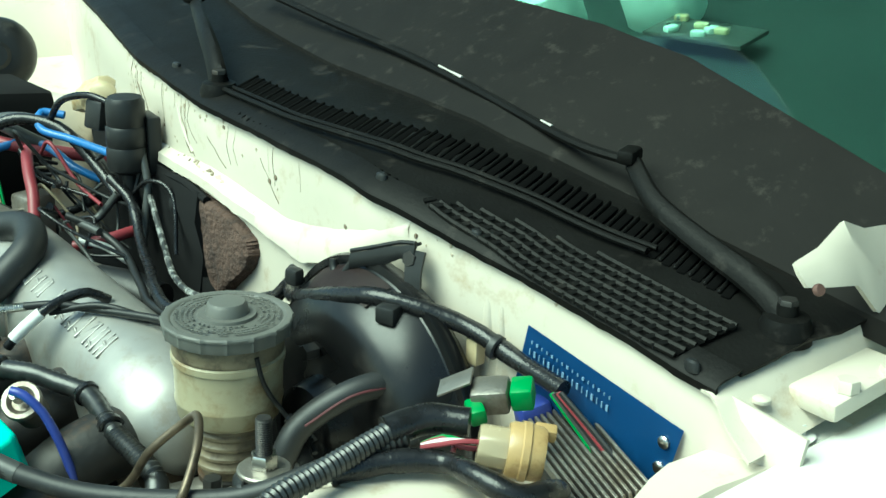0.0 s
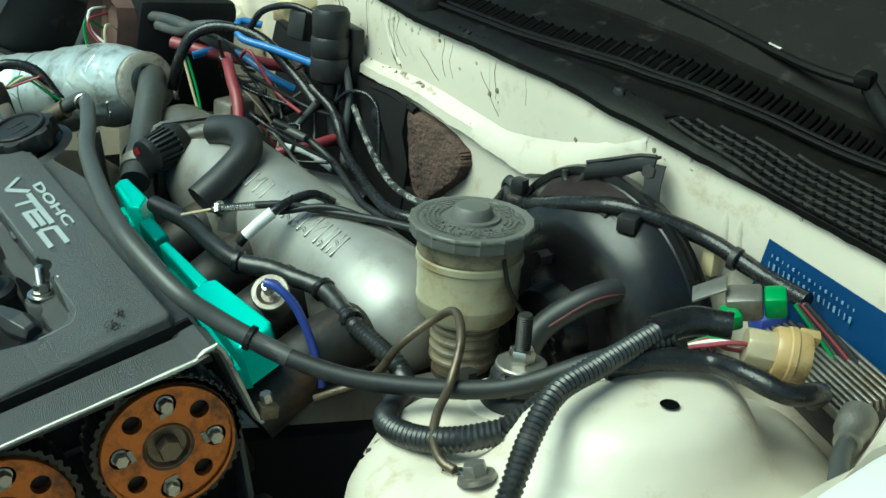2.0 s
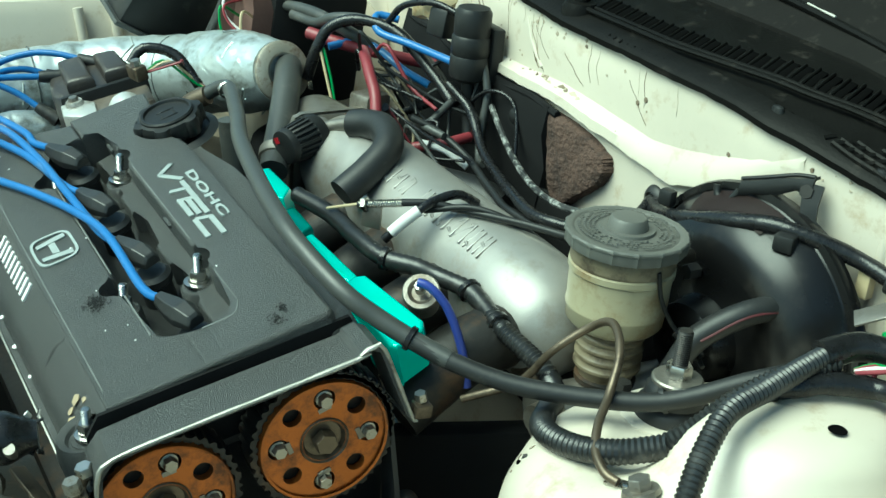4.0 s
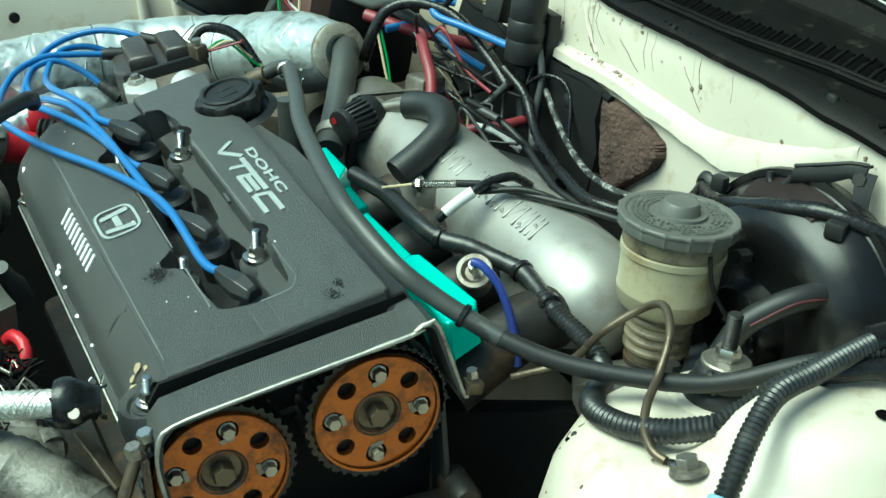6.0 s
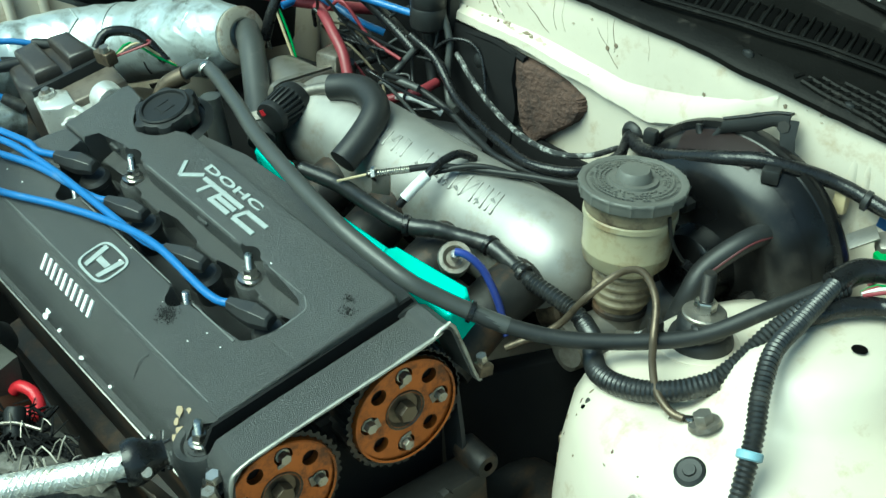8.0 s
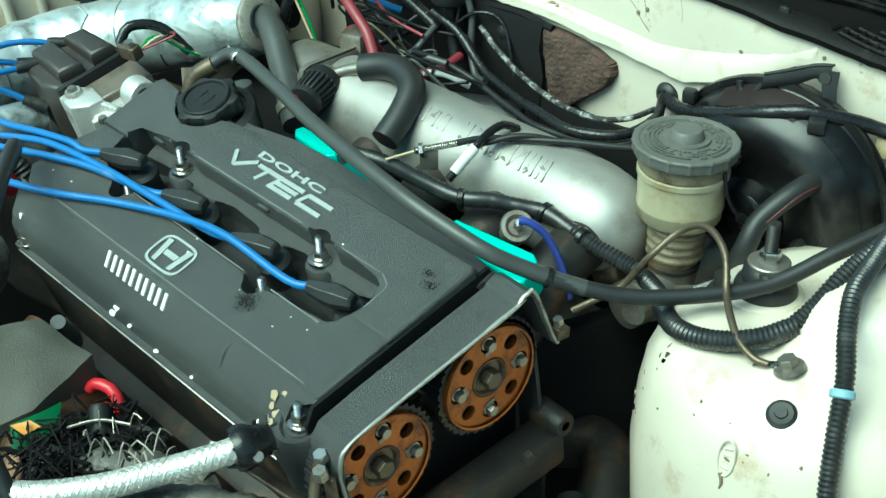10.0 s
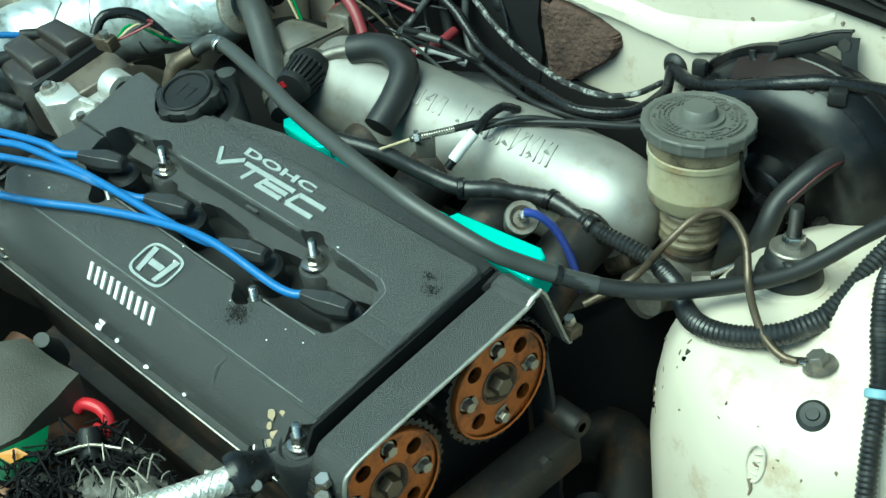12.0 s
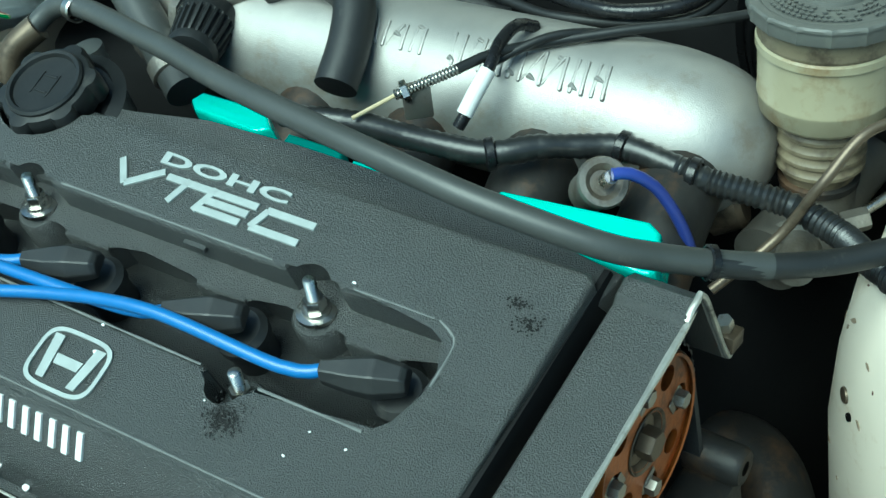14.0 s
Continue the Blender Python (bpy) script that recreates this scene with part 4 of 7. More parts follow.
        part("lettering_block", bm, M_WHITE_LETTER, vc, "white raised block")
    # chips of bare metal
    rng = random.Random(5)
    for i in range(16):
        a = rng.choice((rng.uniform(0.0, 0.14), rng.uniform(0.0, 0.05)))
        y = rng.uniform(-0.125, 0.05) if rng.random() < 0.7 else rng.uniform(0.0, 0.28)
        if 0.046 < a < 0.106 and y > -0.085:
            continue
        s = rng.uniform(0.0004, 0.0012)
        bm = prism([(s * rng.uniform(0.6, 1.2) * math.cos(t), s * rng.uniform(0.5, 1.6) * math.sin(t)) for t in np.linspace(0, 5.4, 7)], 0, 0.0004, m=pose(a, y, 0.0005))
        part("paint_chip", bm, M_WHITE_LETTER, vc)
    for a, y, c, s in ((-0.036, 0.13, -0.044, 0.003), (-0.0355, 0.105, -0.044, 0.002), (-0.0365, 0.07, -0.0505, 0.002), (-0.036, 0.02, -0.047, 0.0014), (-0.033, 0.120, -0.034, 0.003)):
        bm = prism([(s * rng.uniform(0.6, 1.2) * math.cos(t), 1.5 * s * rng.uniform(0.5, 1.2) * math.sin(t)) for t in np.linspace(0, 5.6, 9)], 0, 0.0007, m=pose(a, y, c, 0, -20, 0))
        part("paint_chip", bm, M_WHITE_LETTER, vc)
    for a, y, c, s in ((-0.017, -0.078, -0.0118, 0.0045), (-0.025, -0.086, -0.0203, 0.004), (-0.012, -0.086, -0.0083, 0.0026), (-0.022, -0.079, -0.0172, 0.003), (-0.030, -0.082, -0.027, 0.003)):
        bm = prism([(s * rng.uniform(0.6, 1.2) * math.cos(t), s * rng.uniform(0.6, 1.3) * math.sin(t)) for t in np.linspace(0, 5.6, 11)], 0, 0.0006, m=pose(a, y, c, 0, -38, 0))
        part("paint_chip", bm, M_FILLER, vc, "tan filler showing through the paint")
    # oily stains on the paint
    for a, y, n, sx, sy in ((0.025, 0.0, 300, 0.0075, 0.009), (0.118, -0.110, 90, 0.004, 0.006), (0.126, -0.100, 60, 0.003, 0.005)):
        bm = bmesh.new()
        for i in range(n):
            px, py = rng.gauss(a, sx * 0.55), rng.gauss(y, sy * 0.55)
            r = rng.uniform(0.00025, 0.0006)
            add(bm, prism([(r * math.cos(t), r * rng.uniform(0.6, 1.4) * math.sin(t)) for t in np.linspace(0, 5.0, 5)], 0, 0.00025, m=pose(px, py, 0.0004 if px < 0.06 else 0.0007)))
        part("oil_stain", bm, M_STAIN, vc, "speckled black oil stain", kind="stuff")
    # worn edges of the valley
    for pts in ([(0.1055, -0.068, 0.0002), (0.1055, -0.024, 0.0002)], [(0.1055, 0.024, 0.0002), (0.1055, 0.165, 0.0002)], [(0.0442, -0.065, 0.0), (0.0438, -0.008, 0.0)], [(0.0440, 0.026, 0.0), (0.0448, 0.18, 0.0)], [(0.0745, -0.083, 0.0004), (0.092, -0.0835, 0.0002), (0.100, -0.0815, 0.0002), (0.1055, -0.071, 0.0002)]):
        part("worn_edge", tube(pts, 0.0007, 6, 0.01, wob=0.6), M_WORN, vc, "paint worn grey along the edge")
    part("worn_edge", tube([(0.0, -0.098, -0.0001), (0.0, 0.09, -0.0001), (0.0, 0.27, -0.0001)], 0.0006, 6, 0.008, wob=0.7), M_WORN, vc, "paint worn grey along the edge")
    part("valley_lug", box(0.006, 0.014, 0.004, (0.1035, 0.075, -0.009), (0, 0, 0), 0.001), M_COVER, vc)
    part("valley_lug", box(0.006, 0.014, 0.004, (0.1035, 0.225, -0.009), (0, 0, 0), 0.001), M_COVER, vc)
    # edge strip where the cover meets the head
    part("gasket_edge", box(0.0016, 0.37, 0.0022, (-0.0418, 0.095, -0.0545), bevel=0.0004), M_RIM, vc, "thin bare metal edge")
    # head below
    bm = box(0.21, 0.40, 0.10, (0.065, 0.085, -0.115), bevel=0.006)
    single("cylinder_head", bm, M_DARKSTEEL, "oily dark cylinder head", "engine", COVER)
    bm = box(0.22, 0.42, 0.30, (0.05, 0.085, -0.31), bevel=0.01)
    single("engine_block", bm, M_DARKSTEEL, "oily dark engine block", "engine", COVER)


build_valve_cover()


def build_oil_cap():
    cap = thing("oil_filler_cap", "black moulded oil filler cap with finger grips", "oil cap", COVER @ pose(0.155, 0.214, -0.010) @ Matrix.Scale(0.98, 4))
    lob = lambda a, r, z: 1 + (0.15 * max(0.0, math.cos(6 * a)) ** 0.6 if r > 0.024 else 0)
    part("grip", lathe([(0, 0.0), (0.0265, 0.0), (0.0280, 0.002), (0.0280, 0.013), (0.0268, 0.0160), (0.0235, 0.0170)], 96, ripple=lob), M_BLACK, cap, "lobed black grip")
    part("crown", lathe([(0.0240, 0.0160), (0.0238, 0.0185), (0.0225, 0.0198), (0.0205, 0.0195), (0.0195, 0.0172), (0.0, 0.0168)], 56), M_BLACK, cap, "raised round crown")
    for dx, dy, sx, sy in ((0.0, 0.006, 0.016, 0.0016), (0.0, -0.006, 0.016, 0.0016), (-0.005, 0.0, 0.0016, 0.010), (0.006, 0.0, 0.0016, 0.010)):
        part("moulded_mark", box(sx, sy, 0.0010, (dx, dy, 0.0171), bevel=0.0003, seg=1), M_BLACK, cap)
    part("neck", lathe([(0.040, -0.004), (0.033, -0.001), (0.032, -0.004), (0.0, -0.004)], 40), M_BLACK, cap)


build_oil_cap()


def build_timing_cover():
    tc = thing("timing_cover", "black upper timing belt cover with a bare metal lip", "timing cover", ENG)
    path = [(-0.113, -0.075), (-0.113, -0.030), (-0.108, -0.008), (-0.098, 0.001), (-0.06, 0.003), (0.058, 0.004), (0.061, 0.007), (0.070, 0.008), (0.076, 0.003), (0.084, -0.050), (0.087, -0.056)]
    rows = []
    for y in (-0.1195, -0.121, -0.136, -0.154):
        rows.append([(u, y, w - 0.005 - (0.002 if y == -0.1195 else 0)) for u, w in path])
    part("plate", sheet(rows, 0.003), M_COVER, tc)
    part("lip", tube([(u, -0.1545, w - 0.0055) for u, w in path], 0.0015, 8, 0.004, wob=0.4), M_RIM, tc, "bare metal edge")
    part("tab", box(0.012, 0.010, 0.009, (0.092, -0.152, -0.057), (0, 20, 0), 0.001), M_BRONZE, tc, "bare metal mounting tab")
    part("bolt", hexnut(0.0042, 0.006, pose(0.094, -0.150, -0.052)), M_BOLT, tc, "zinc plated bolt")
    # back plate behind the wheels
    poly = [(-0.108, -0.06), (-0.105, -0.012), (-0.095, 0.0), (0.07, 0.003), (0.074, -0.01), (0.082, -0.06), (0.06, -0.16), (0.03, -0.30), (-0.05, -0.30), (-0.10, -0.14)]
    bm = prism(poly, 0.110, 0.113, 0)
    bm.transform(Matrix(((1, 0, 0, 0), (0, 0, -1, 0), (0, 1, 0, 0), (0, 0, 0, 1))))
    part("back_plate", bm, M_PAD, tc)
    part("step", prism([(-0.105, -0.120), (0.075, -0.120), (0.075, -0.108), (-0.105, -0.108)], -0.07, -0.050), M_PAD, tc)
    # left edge bracket with a bolt
    part("edge_bracket", box(0.004, 0.012, 0.05, (-0.121, -0.150, -0.045), (0, 8, 0), 0.0012), M_BRONZE, tc, "oily brown metal bracket")
    part("bracket_bolt", hexnut(0.0055, 0.008, pose(-0.122, -0.150, -0.018)), M_BOLT, tc)


build_timing_cover()


def ring_with_holes(r_out, r_in, depth, holes, segs=96):
    """A flat wheel face seen along -y, pierced by round holes."""
    bm = bmesh.new()
    bmesh.ops.create_circle(bm, cap_ends=False, radius=r_out, segments=segs)
    loops = [bm.edges[:]]
    for cx, cy, r in holes + [(0, 0, r_in)]:
        made = bmesh.ops.create_circle(bm, cap_ends=False, radius=r, segments=24, matrix=Matrix.Translation((cx, cy, 0)))
        loops.append(list({e for v in made["verts"] for e in v.link_edges}))
    edges = [e for lp in loops for e in lp]
    bmesh.ops.triangle_fill(bm, use_beauty=True, use_dissolve=False, edges=edges)
    for f in [f for f in bm.faces if any((f.calc_center_median().xy - Vector((cx, cy))).length < r * 0.96 for cx, cy, r in holes + [(0, 0, r_in)])]:
        bm.faces.remove(f)
    ret = bmesh.ops.extrude_face_region(bm, geom=bm.faces[:])
    bmesh.ops.translate(bm, verts=[v for v in ret["geom"] if isinstance(v, bmesh.types.BMVert)], vec=(0, 0, -depth))
    return bm


def build_cam_wheel(u, turn):
    face = ENG @ pose(u, -0.1425, -0.058, 90, 0, 0) @ pose(0, 0, 0, 0, 0, turn)
    w = thing("cam_wheel", "orange anodised adjustable cam wheel with steel bolts", "cam wheel", face, "cam wheels")
    holes = [(0.030 * math.cos(radians(a)), 0.030 * math.sin(radians(a)), 0.0063) for a in (0, 90, 180, 270)]
    slots = [(0.030 * math.cos(radians(a)), 0.030 * math.sin(radians(a)), 0.0072) for a in (45, 135, 225, 315)]
    part("disc", ring_with_holes(0.0415, 0.0145, 0.006, holes + slots), M_ORANGE, w)
    part("rim", lathe([(0.0408, 0.0018), (0.0425, 0.0022), (0.0432, 0.001), (0.0432, -0.014), (0.0400, -0.014), (0.0400, 0.0)], 96), M_ORANGE, w)
    part("hub_plate", lathe([(0, -0.0075), (0.040, -0.0075), (0.040, -0.0105), (0, -0.0105)], 48), M_DARKSTEEL, w, "dark steel hub behind the disc")
    tooth = lambda a, r, z: 1 + 0.022 * (1 if math.cos(40 * a) > 0 else -1)
    part("teeth", lathe([(0.0435, -0.001), (0.0475, -0.001), (0.0475, -0.024), (0.0435, -0.024)], 160, ripple=tooth), M_DARKSTEEL, w, "dark toothed ring")
    part("hub", lathe([(0.0145, -0.004), (0.0165, 0.0005), (0.016, 0.001), (0.0135, -0.001), (0.0125, -0.003), (0.006, -0.003), (0, -0.003)], 40), M_BRONZE, w, "dull bronze-coloured hub washer")
    b = part("centre_bolt", hexnut(0.0078, 0.008, pose(0, 0, -0.002)), M_BRONZE, w, "worn steel centre bolt")
    for a in (45, 135, 225, 315):
        x, y = 0.030 * math.cos(radians(a)), 0.030 * math.sin(radians(a))
        bm = lathe([(0.0055, -0.0035), (0.0055, -0.001), (0.0045, -0.0005), (0, -0.0005)], 20)
        add(bm, hexnut(0.0046, 0.0055, pose(0, 0, -0.001)))
        bm.transform(pose(x, y, 0, 0, 0, a))
        part("bolt", bm, M_BOLT, w, "steel clamp bolt")
        bm = box(0.0035, 0.009, 0.0006, (x * 0.78, y * 0.78, 0.0005), (0, 0, a + 20), 0.0002, 1)
        part("scale_mark", bm, M_ALLOY_DULL, w)
    return w


build_cam_wheel(-0.0755, 26)
build_cam_wheel(0.0285, 33)


def build_belt():
    """The toothed belt over both wheels and down to the crank."""
    pts = []
    c1, c2, w0, r = -0.0755, 0.0285, -0.058, 0.0475
    for a in np.linspace(200, 90, 16):
        pts.append((c1 + r * math.cos(radians(a)), w0 + r * math.sin(radians(a))))
    for a in np.linspace(90, -10, 16):
        pts.append((c2 + r * math.cos(radians(a)), w0 + r * math.sin(radians(a))))
    pts += [(c2 + r - 0.006, -0.12), (c2 + r - 0.018, -0.20), (0.03, -0.30)]
    pts = [(-0.05, -0.30), (-0.10, -0.16)] + pts
    rows = []
    for y in (-0.1415, -0.118):
        rows.append([(u, y + 0.0, w) for u, w in pts])
    bm = sheet(rows, 0.0035)
    bm.transform(Matrix.Translation((0, 0.0, 0)))
    belt = single("timing_belt", bm, M_BELT, "black toothed timing belt", "belt", ENG @ pose(0, 0.0, 0))
    tooth = mesh_of("tooth", box(0.0035, 0.0225, 0.003, bevel=0.0008, seg=1), M_BELT)
    for a in np.arange(200, 92, -9.0):
        ob = new("tooth", tooth)
        ob.parent = belt
        ob.matrix_basis = pose(c1 + (r + 0.0008) * math.cos(radians(a)), -0.1295, w0 + (r + 0.0008) * math.sin(radians(a)), 0, 90 - a, 0)
    for a in np.arange(92, -12, -9.0):
        ob = new("tooth", tooth)
        ob.parent = belt
        ob.matrix_basis = pose(c2 + (r + 0.0008) * math.cos(radians(a)), -0.1295, w0 + (r + 0.0008) * math.sin(radians(a)), 0, 90 - a, 0)
    # lower dark brackets beside the belt
    eb = thing("engine_bracket", "dull grey engine mount bracket", "bracket", ENG)
    part("arm", box(0.16, 0.03, 0.035, (-0.01, -0.146, -0.150), (0, 8, 0), 0.005), M_DARKSTEEL, eb)
    part("boss", lathe([(0.004, 0.0), (0.009, 0.0), (0.011, -0.003), (0.011, -0.03)], 24, pose(0.072, -0.162, -0.140, 90, 0, 0)), M_DARKSTEEL, eb)
    part("bolt", hexnut(0.006, 0.006, pose(0.03, -0.162, -0.135, 90, 0, 0)), M_DARKSTEEL, eb)


build_belt()


# ---- ignition leads
BOOTS = ((0.054, 0.252, 0.078, 0.196), (0.055, 0.158, 0.075, 0.104), (0.058, 0.066, 0.077, 0.012), (0.060, -0.026, 0.077, -0.080))
LEADS = (
    [(-0.055, 0.280, 0.007), (-0.064, 0.322, 0.003), (-0.075, 0.365, -0.002), (-0.079, 0.405, -0.006), (-0.078, 0.445, -0.011), (-0.070, 0.483, -0.008), (-0.055, 0.502, -0.001), (-0.030, 0.508, 0.0), (-0.009, 0.503, -0.005)],
    [(-0.064, 0.241, 0.003), (-0.083, 0.305, -0.005), (-0.097, 0.360, -0.014), (-0.101, 0.410, -0.021), (-0.099, 0.446, -0.025), (-0.092, 0.477, -0.018), (-0.075, 0.501, -0.004), (-0.050, 0.511, 0.008), (-0.022, 0.508, 0.016), (0.0, 0.499, 0.017), (0.020, 0.488, 0.014)],
    [(-0.055, 0.157, 0.008), (-0.058, 0.225, 0.006), (-0.066, 0.296, 0.002), (-0.078, 0.350, -0.008), (-0.088, 0.410, -0.023), (-0.096, 0.455, -0.023), (-0.088, 0.478, -0.012), (-0.066, 0.483, -0.006), (-0.044, 0.475, -0.013), (-0.025, 0.462, -0.025)],
    [(-0.050, 0.060, 0.014), (-0.057, 0.118, 0.007), (-0.075, 0.179, -0.002), (-0.098, 0.238, -0.012), (-0.114, 0.295, -0.020), (-0.122, 0.358, -0.028), (-0.123, 0.405, -0.030), (-0.118, 0.448, -0.024), (-0.103, 0.474, -0.012), (-0.075, 0.487, -0.003), (-0.047, 0.486, -0.001), (-0.019, 0.481, 0.0)],
)


# the run of the leads was taken over a slightly steeper deck
LEAD_SHIFT = COVER @ (ENG @ pose(-0.098, 0, 0.008, 0, -8.6, 0)).inverted()


def build_leads():
    for (a0, y0, a1, y1), pts in zip(BOOTS, LEADS):
        lead = thing("spark_plug_lead", "bright blue spark plug lead with a black rubber boot", "ignition lead", group="spark plug leads")
        p0 = COVER @ Vector((a0, y0, 0.004))
        d0 = (COVER @ Vector((a0, y0, 0.004)) - COVER @ Vector((a1, y1, 0.004))).normalized()
        start = p0 - d0 * 0.012
        pts = [Vector(q).lerp(LEAD_SHIFT @ Vector(q), min(1.0, max(0.0, (0.46 - q[1]) / 0.16))) for q in pts]
        part("cable", tube([start, p0 + d0 * 0.012] + pts, 0.0032, 14, 0.005), M_BLUEWIRE, lead)
        out = (Vector(pts[-1]) - Vector(pts[-2])).normalized()
        part("terminal", tube([Vector(pts[-1]) - out * 0.002, Vector(pts[-1]) + out * 0.004, Vector(pts[-1]) + out * 0.022], 0.0062, 16, taper=lambda f: 0.85 + 0.25 * f), M_RUBBER, lead, "black terminal boot")
        # boot: a tapered elbow pressed down over the plug
        q0, q1 = Vector((a0, y0, 0.004)), Vector((a1, y1, 0.001))
        q0, q1 = q0.lerp(q1, 0.13), q0.lerp(q1, 0.84)
        bm = bmesh.new()
        rings = []
        for f, wd, ht, dz in ((0.0, 0.0052, 0.0050, 0.0), (0.08, 0.0058, 0.0054, 0.0), (0.35, 0.0085, 0.0062, 0.0), (0.60, 0.0098, 0.0070, 0.0005), (0.66, 0.0098, 0.0070, 0.0005), (0.95, 0.0072, 0.0052, -0.001), (1.0, 0.0060, 0.0040, -0.002)):
            c = q0.lerp(q1, f) + Vector((0, 0, dz))
            d = (q1 - q0).normalized()
            side = Vector((0, 0, 1)).cross(d).normalized()
            ring = []
            for sx, sz in ((-1, -1), (-1, -0.1), (-0.5, 0.85), (0.5, 0.85), (1, -0.1), (1, -1)):
                ring.append(bm.verts.new(c + side * wd * sx + Vector((0, 0, ht * sz))))
            rings.append(ring)
        for p, q in zip(rings, rings[1:]):
            for i in range(6):
                bm.faces.new((p[i], p[(i + 1) % 6], q[(i + 1) % 6], q[i]))
        bm.faces.new(rings[0][::-1])
        bm.faces.new(rings[-1])
        bmesh.ops.bevel(bm, geom=bm.edges[:], offset=0.0005, segments=1, affect="EDGES")
        bm.transform(COVER)
        boot = part("boot", bm, M_BOOT, lead, "black moulded rubber boot")
        boot.data.polygons.foreach_set("use_smooth", [False] * len(boot.data.polygons))
        c = q0.lerp(q1, 0.80)
        bm = lathe([(0.0, 0.0), (0.011, 0.0), (0.0140, -0.003), (0.0140, -0.008), (0.012, -0.010), (0.012, -0.03)], 28, COVER @ pose(c.x, c.y, -0.013))
        part("well_seal", bm, M_RUBBER, lead, "round black plug well seal")


build_leads()


def build_distributor():
    d = thing("distributor", "alloy distributor with a dull brown-black cap", "distributor", ENG)
    poly = [(-0.012, 0.410), (-0.018, 0.436), (-0.012, 0.482), (0.016, 0.498), (0.046, 0.494), (0.064, 0.462), (0.067, 0.412)]
    part("cap", prism(poly[::-1], -0.060, 0.003, 0.006, 3), M_DISTCAP, d, "dusty brown-black moulded cap")
    part("tower", prism([(-0.004, 0.416), (0.022, 0.414), (0.024, 0.480), (0.000, 0.482)][::-1], -0.002, 0.016, 0.006, 3), M_DISTCAP, d)
    part("tower", prism([(0.032, 0.414), (0.058, 0.413), (0.056, 0.468), (0.034, 0.476)][::-1], -0.002, 0.016, 0.006, 3), M_DISTCAP, d)
    part("seam", prism([(-0.014, 0.404), (0.069, 0.404), (0.069, 0.411), (-0.014, 0.411)][::-1], -0.056, 0.0055, 0.002, 2), M_BLACK, d, "black cap gasket")
    part("body", prism([(-0.002, 0.368), (0.064, 0.364), (0.067, 0.404), (-0.012, 0.404)][::-1], -0.064, -0.004, 0.004, 3), M_DISTBODY, d, "smooth brownish grey body")
    part("housing", prism([(-0.004, 0.336), (0.020, 0.316), (0.050, 0.318), (0.058, 0.368), (-0.010, 0.380)][::-1], -0.080, -0.012, 0.005, 3), M_ALLOY_BRIGHT, d, "cast alloy housing")
    # angular cast bracket against the cap
    part("bracket", prism([(-0.019, 0.376), (-0.006, 0.362), (0.010, 0.360), (0.014, 0.390), (0.004, 0.404), (-0.016, 0.404)][::-1], -0.060, 0.000, 0.003, 2), M_ALLOY_BRIGHT, d, "bright angular cast bracket")
    part("bracket_top", lathe([(0.003, 0.002), (0.0075, 0.002), (0.0085, 0.0), (0.0085, -0.008)], 24, pose(-0.004, 0.394, 0.002)), M_ALLOY_BRIGHT, d)
    for (u0, y0), (u1, y1), w0, w1 in (((-0.015, 0.386), (-0.010, 0.372), -0.060, -0.016), ((0.004, 0.384), (0.012, 0.340), -0.030, -0.004), ((-0.012, 0.352), (0.026, 0.344), -0.036, -0.010)):
        p = Vector((u0, y0)), Vector((u1, y1))
        n = (p[1] - p[0]).orthogonal().normalized() * 0.0032
        part("web", prism([tuple(p[0] + n), tuple(p[1] + n), tuple(p[1] - n), tuple(p[0] - n)], w0, w1, 0.0015, 2), M_ALLOY_BRIGHT, d)
    part("ear", prism(arc(0.032, 0.0, 0.015, 0, 180, 12) + [(0.017, -0.045), (0.047, -0.045)], 0.0, 0.020, 0.003, 2, m=pose(0, 0.334, 0.006, 90, 0, 0)), M_ALLOY_BRIGHT, d, "rounded alloy mounting ear")
    part("washer", lathe([(0, 0.0), (0.0085, 0.0), (0.0085, 0.002), (0, 0.002)], 24, pose(0.032, 0.3145, 0.007, 90, 0, 0)), M_DARKSTEEL, d)
    part("bolt", hexnut(0.0055, 0.007, pose(0.032, 0.3135, 0.007, 90, 0, 0)), M_BOLT, d)
    for u, y, w in ((-0.004, 0.394, 0.002), (0.020, 0.330, -0.012), (-0.004, 0.344, -0.012)):
        part("bolt", hexnut(0.0046, 0.006, pose(u, y, w)), M_BOLT, d)
    part("lug", lathe([(0.0, 0.004), (0.005, 0.004), (0.007, 0.0), (0.010, 0.0), (0.011, -0.004), (0.011, -0.02)], 24, pose(-0.002, 0.346, -0.026, 75, 0, -40)), M_ALLOY_BRIGHT, d)
    part("lug", lathe([(0.0, 0.004), (0.005, 0.004), (0.007, 0.0), (0.010, 0.0), (0.011, -0.004), (0.011, -0.02)], 24, pose(0.022, 0.316, -0.028, 85, 0, 0)), M_ALLOY_BRIGHT, d)
    part("clip", box(0.012, 0.022, 0.014, (0.056, 0.370, 0.022), (0, 0, 12), 0.002), M_BRONZE, d, "brass coloured clip")
    part("clip_screw", hexnut(0.005, 0.006, pose(0.056, 0.366, 0.029)), M_BOLT, d)
    part("lead_out", tube([(0.054, 0.385, 0.026), (0.070, 0.386, 0.036), (0.094, 0.374, 0.026), (0.104, 0.350, 0.0)], 0.0050, 12), M_TAPE, d, "black taped lead")
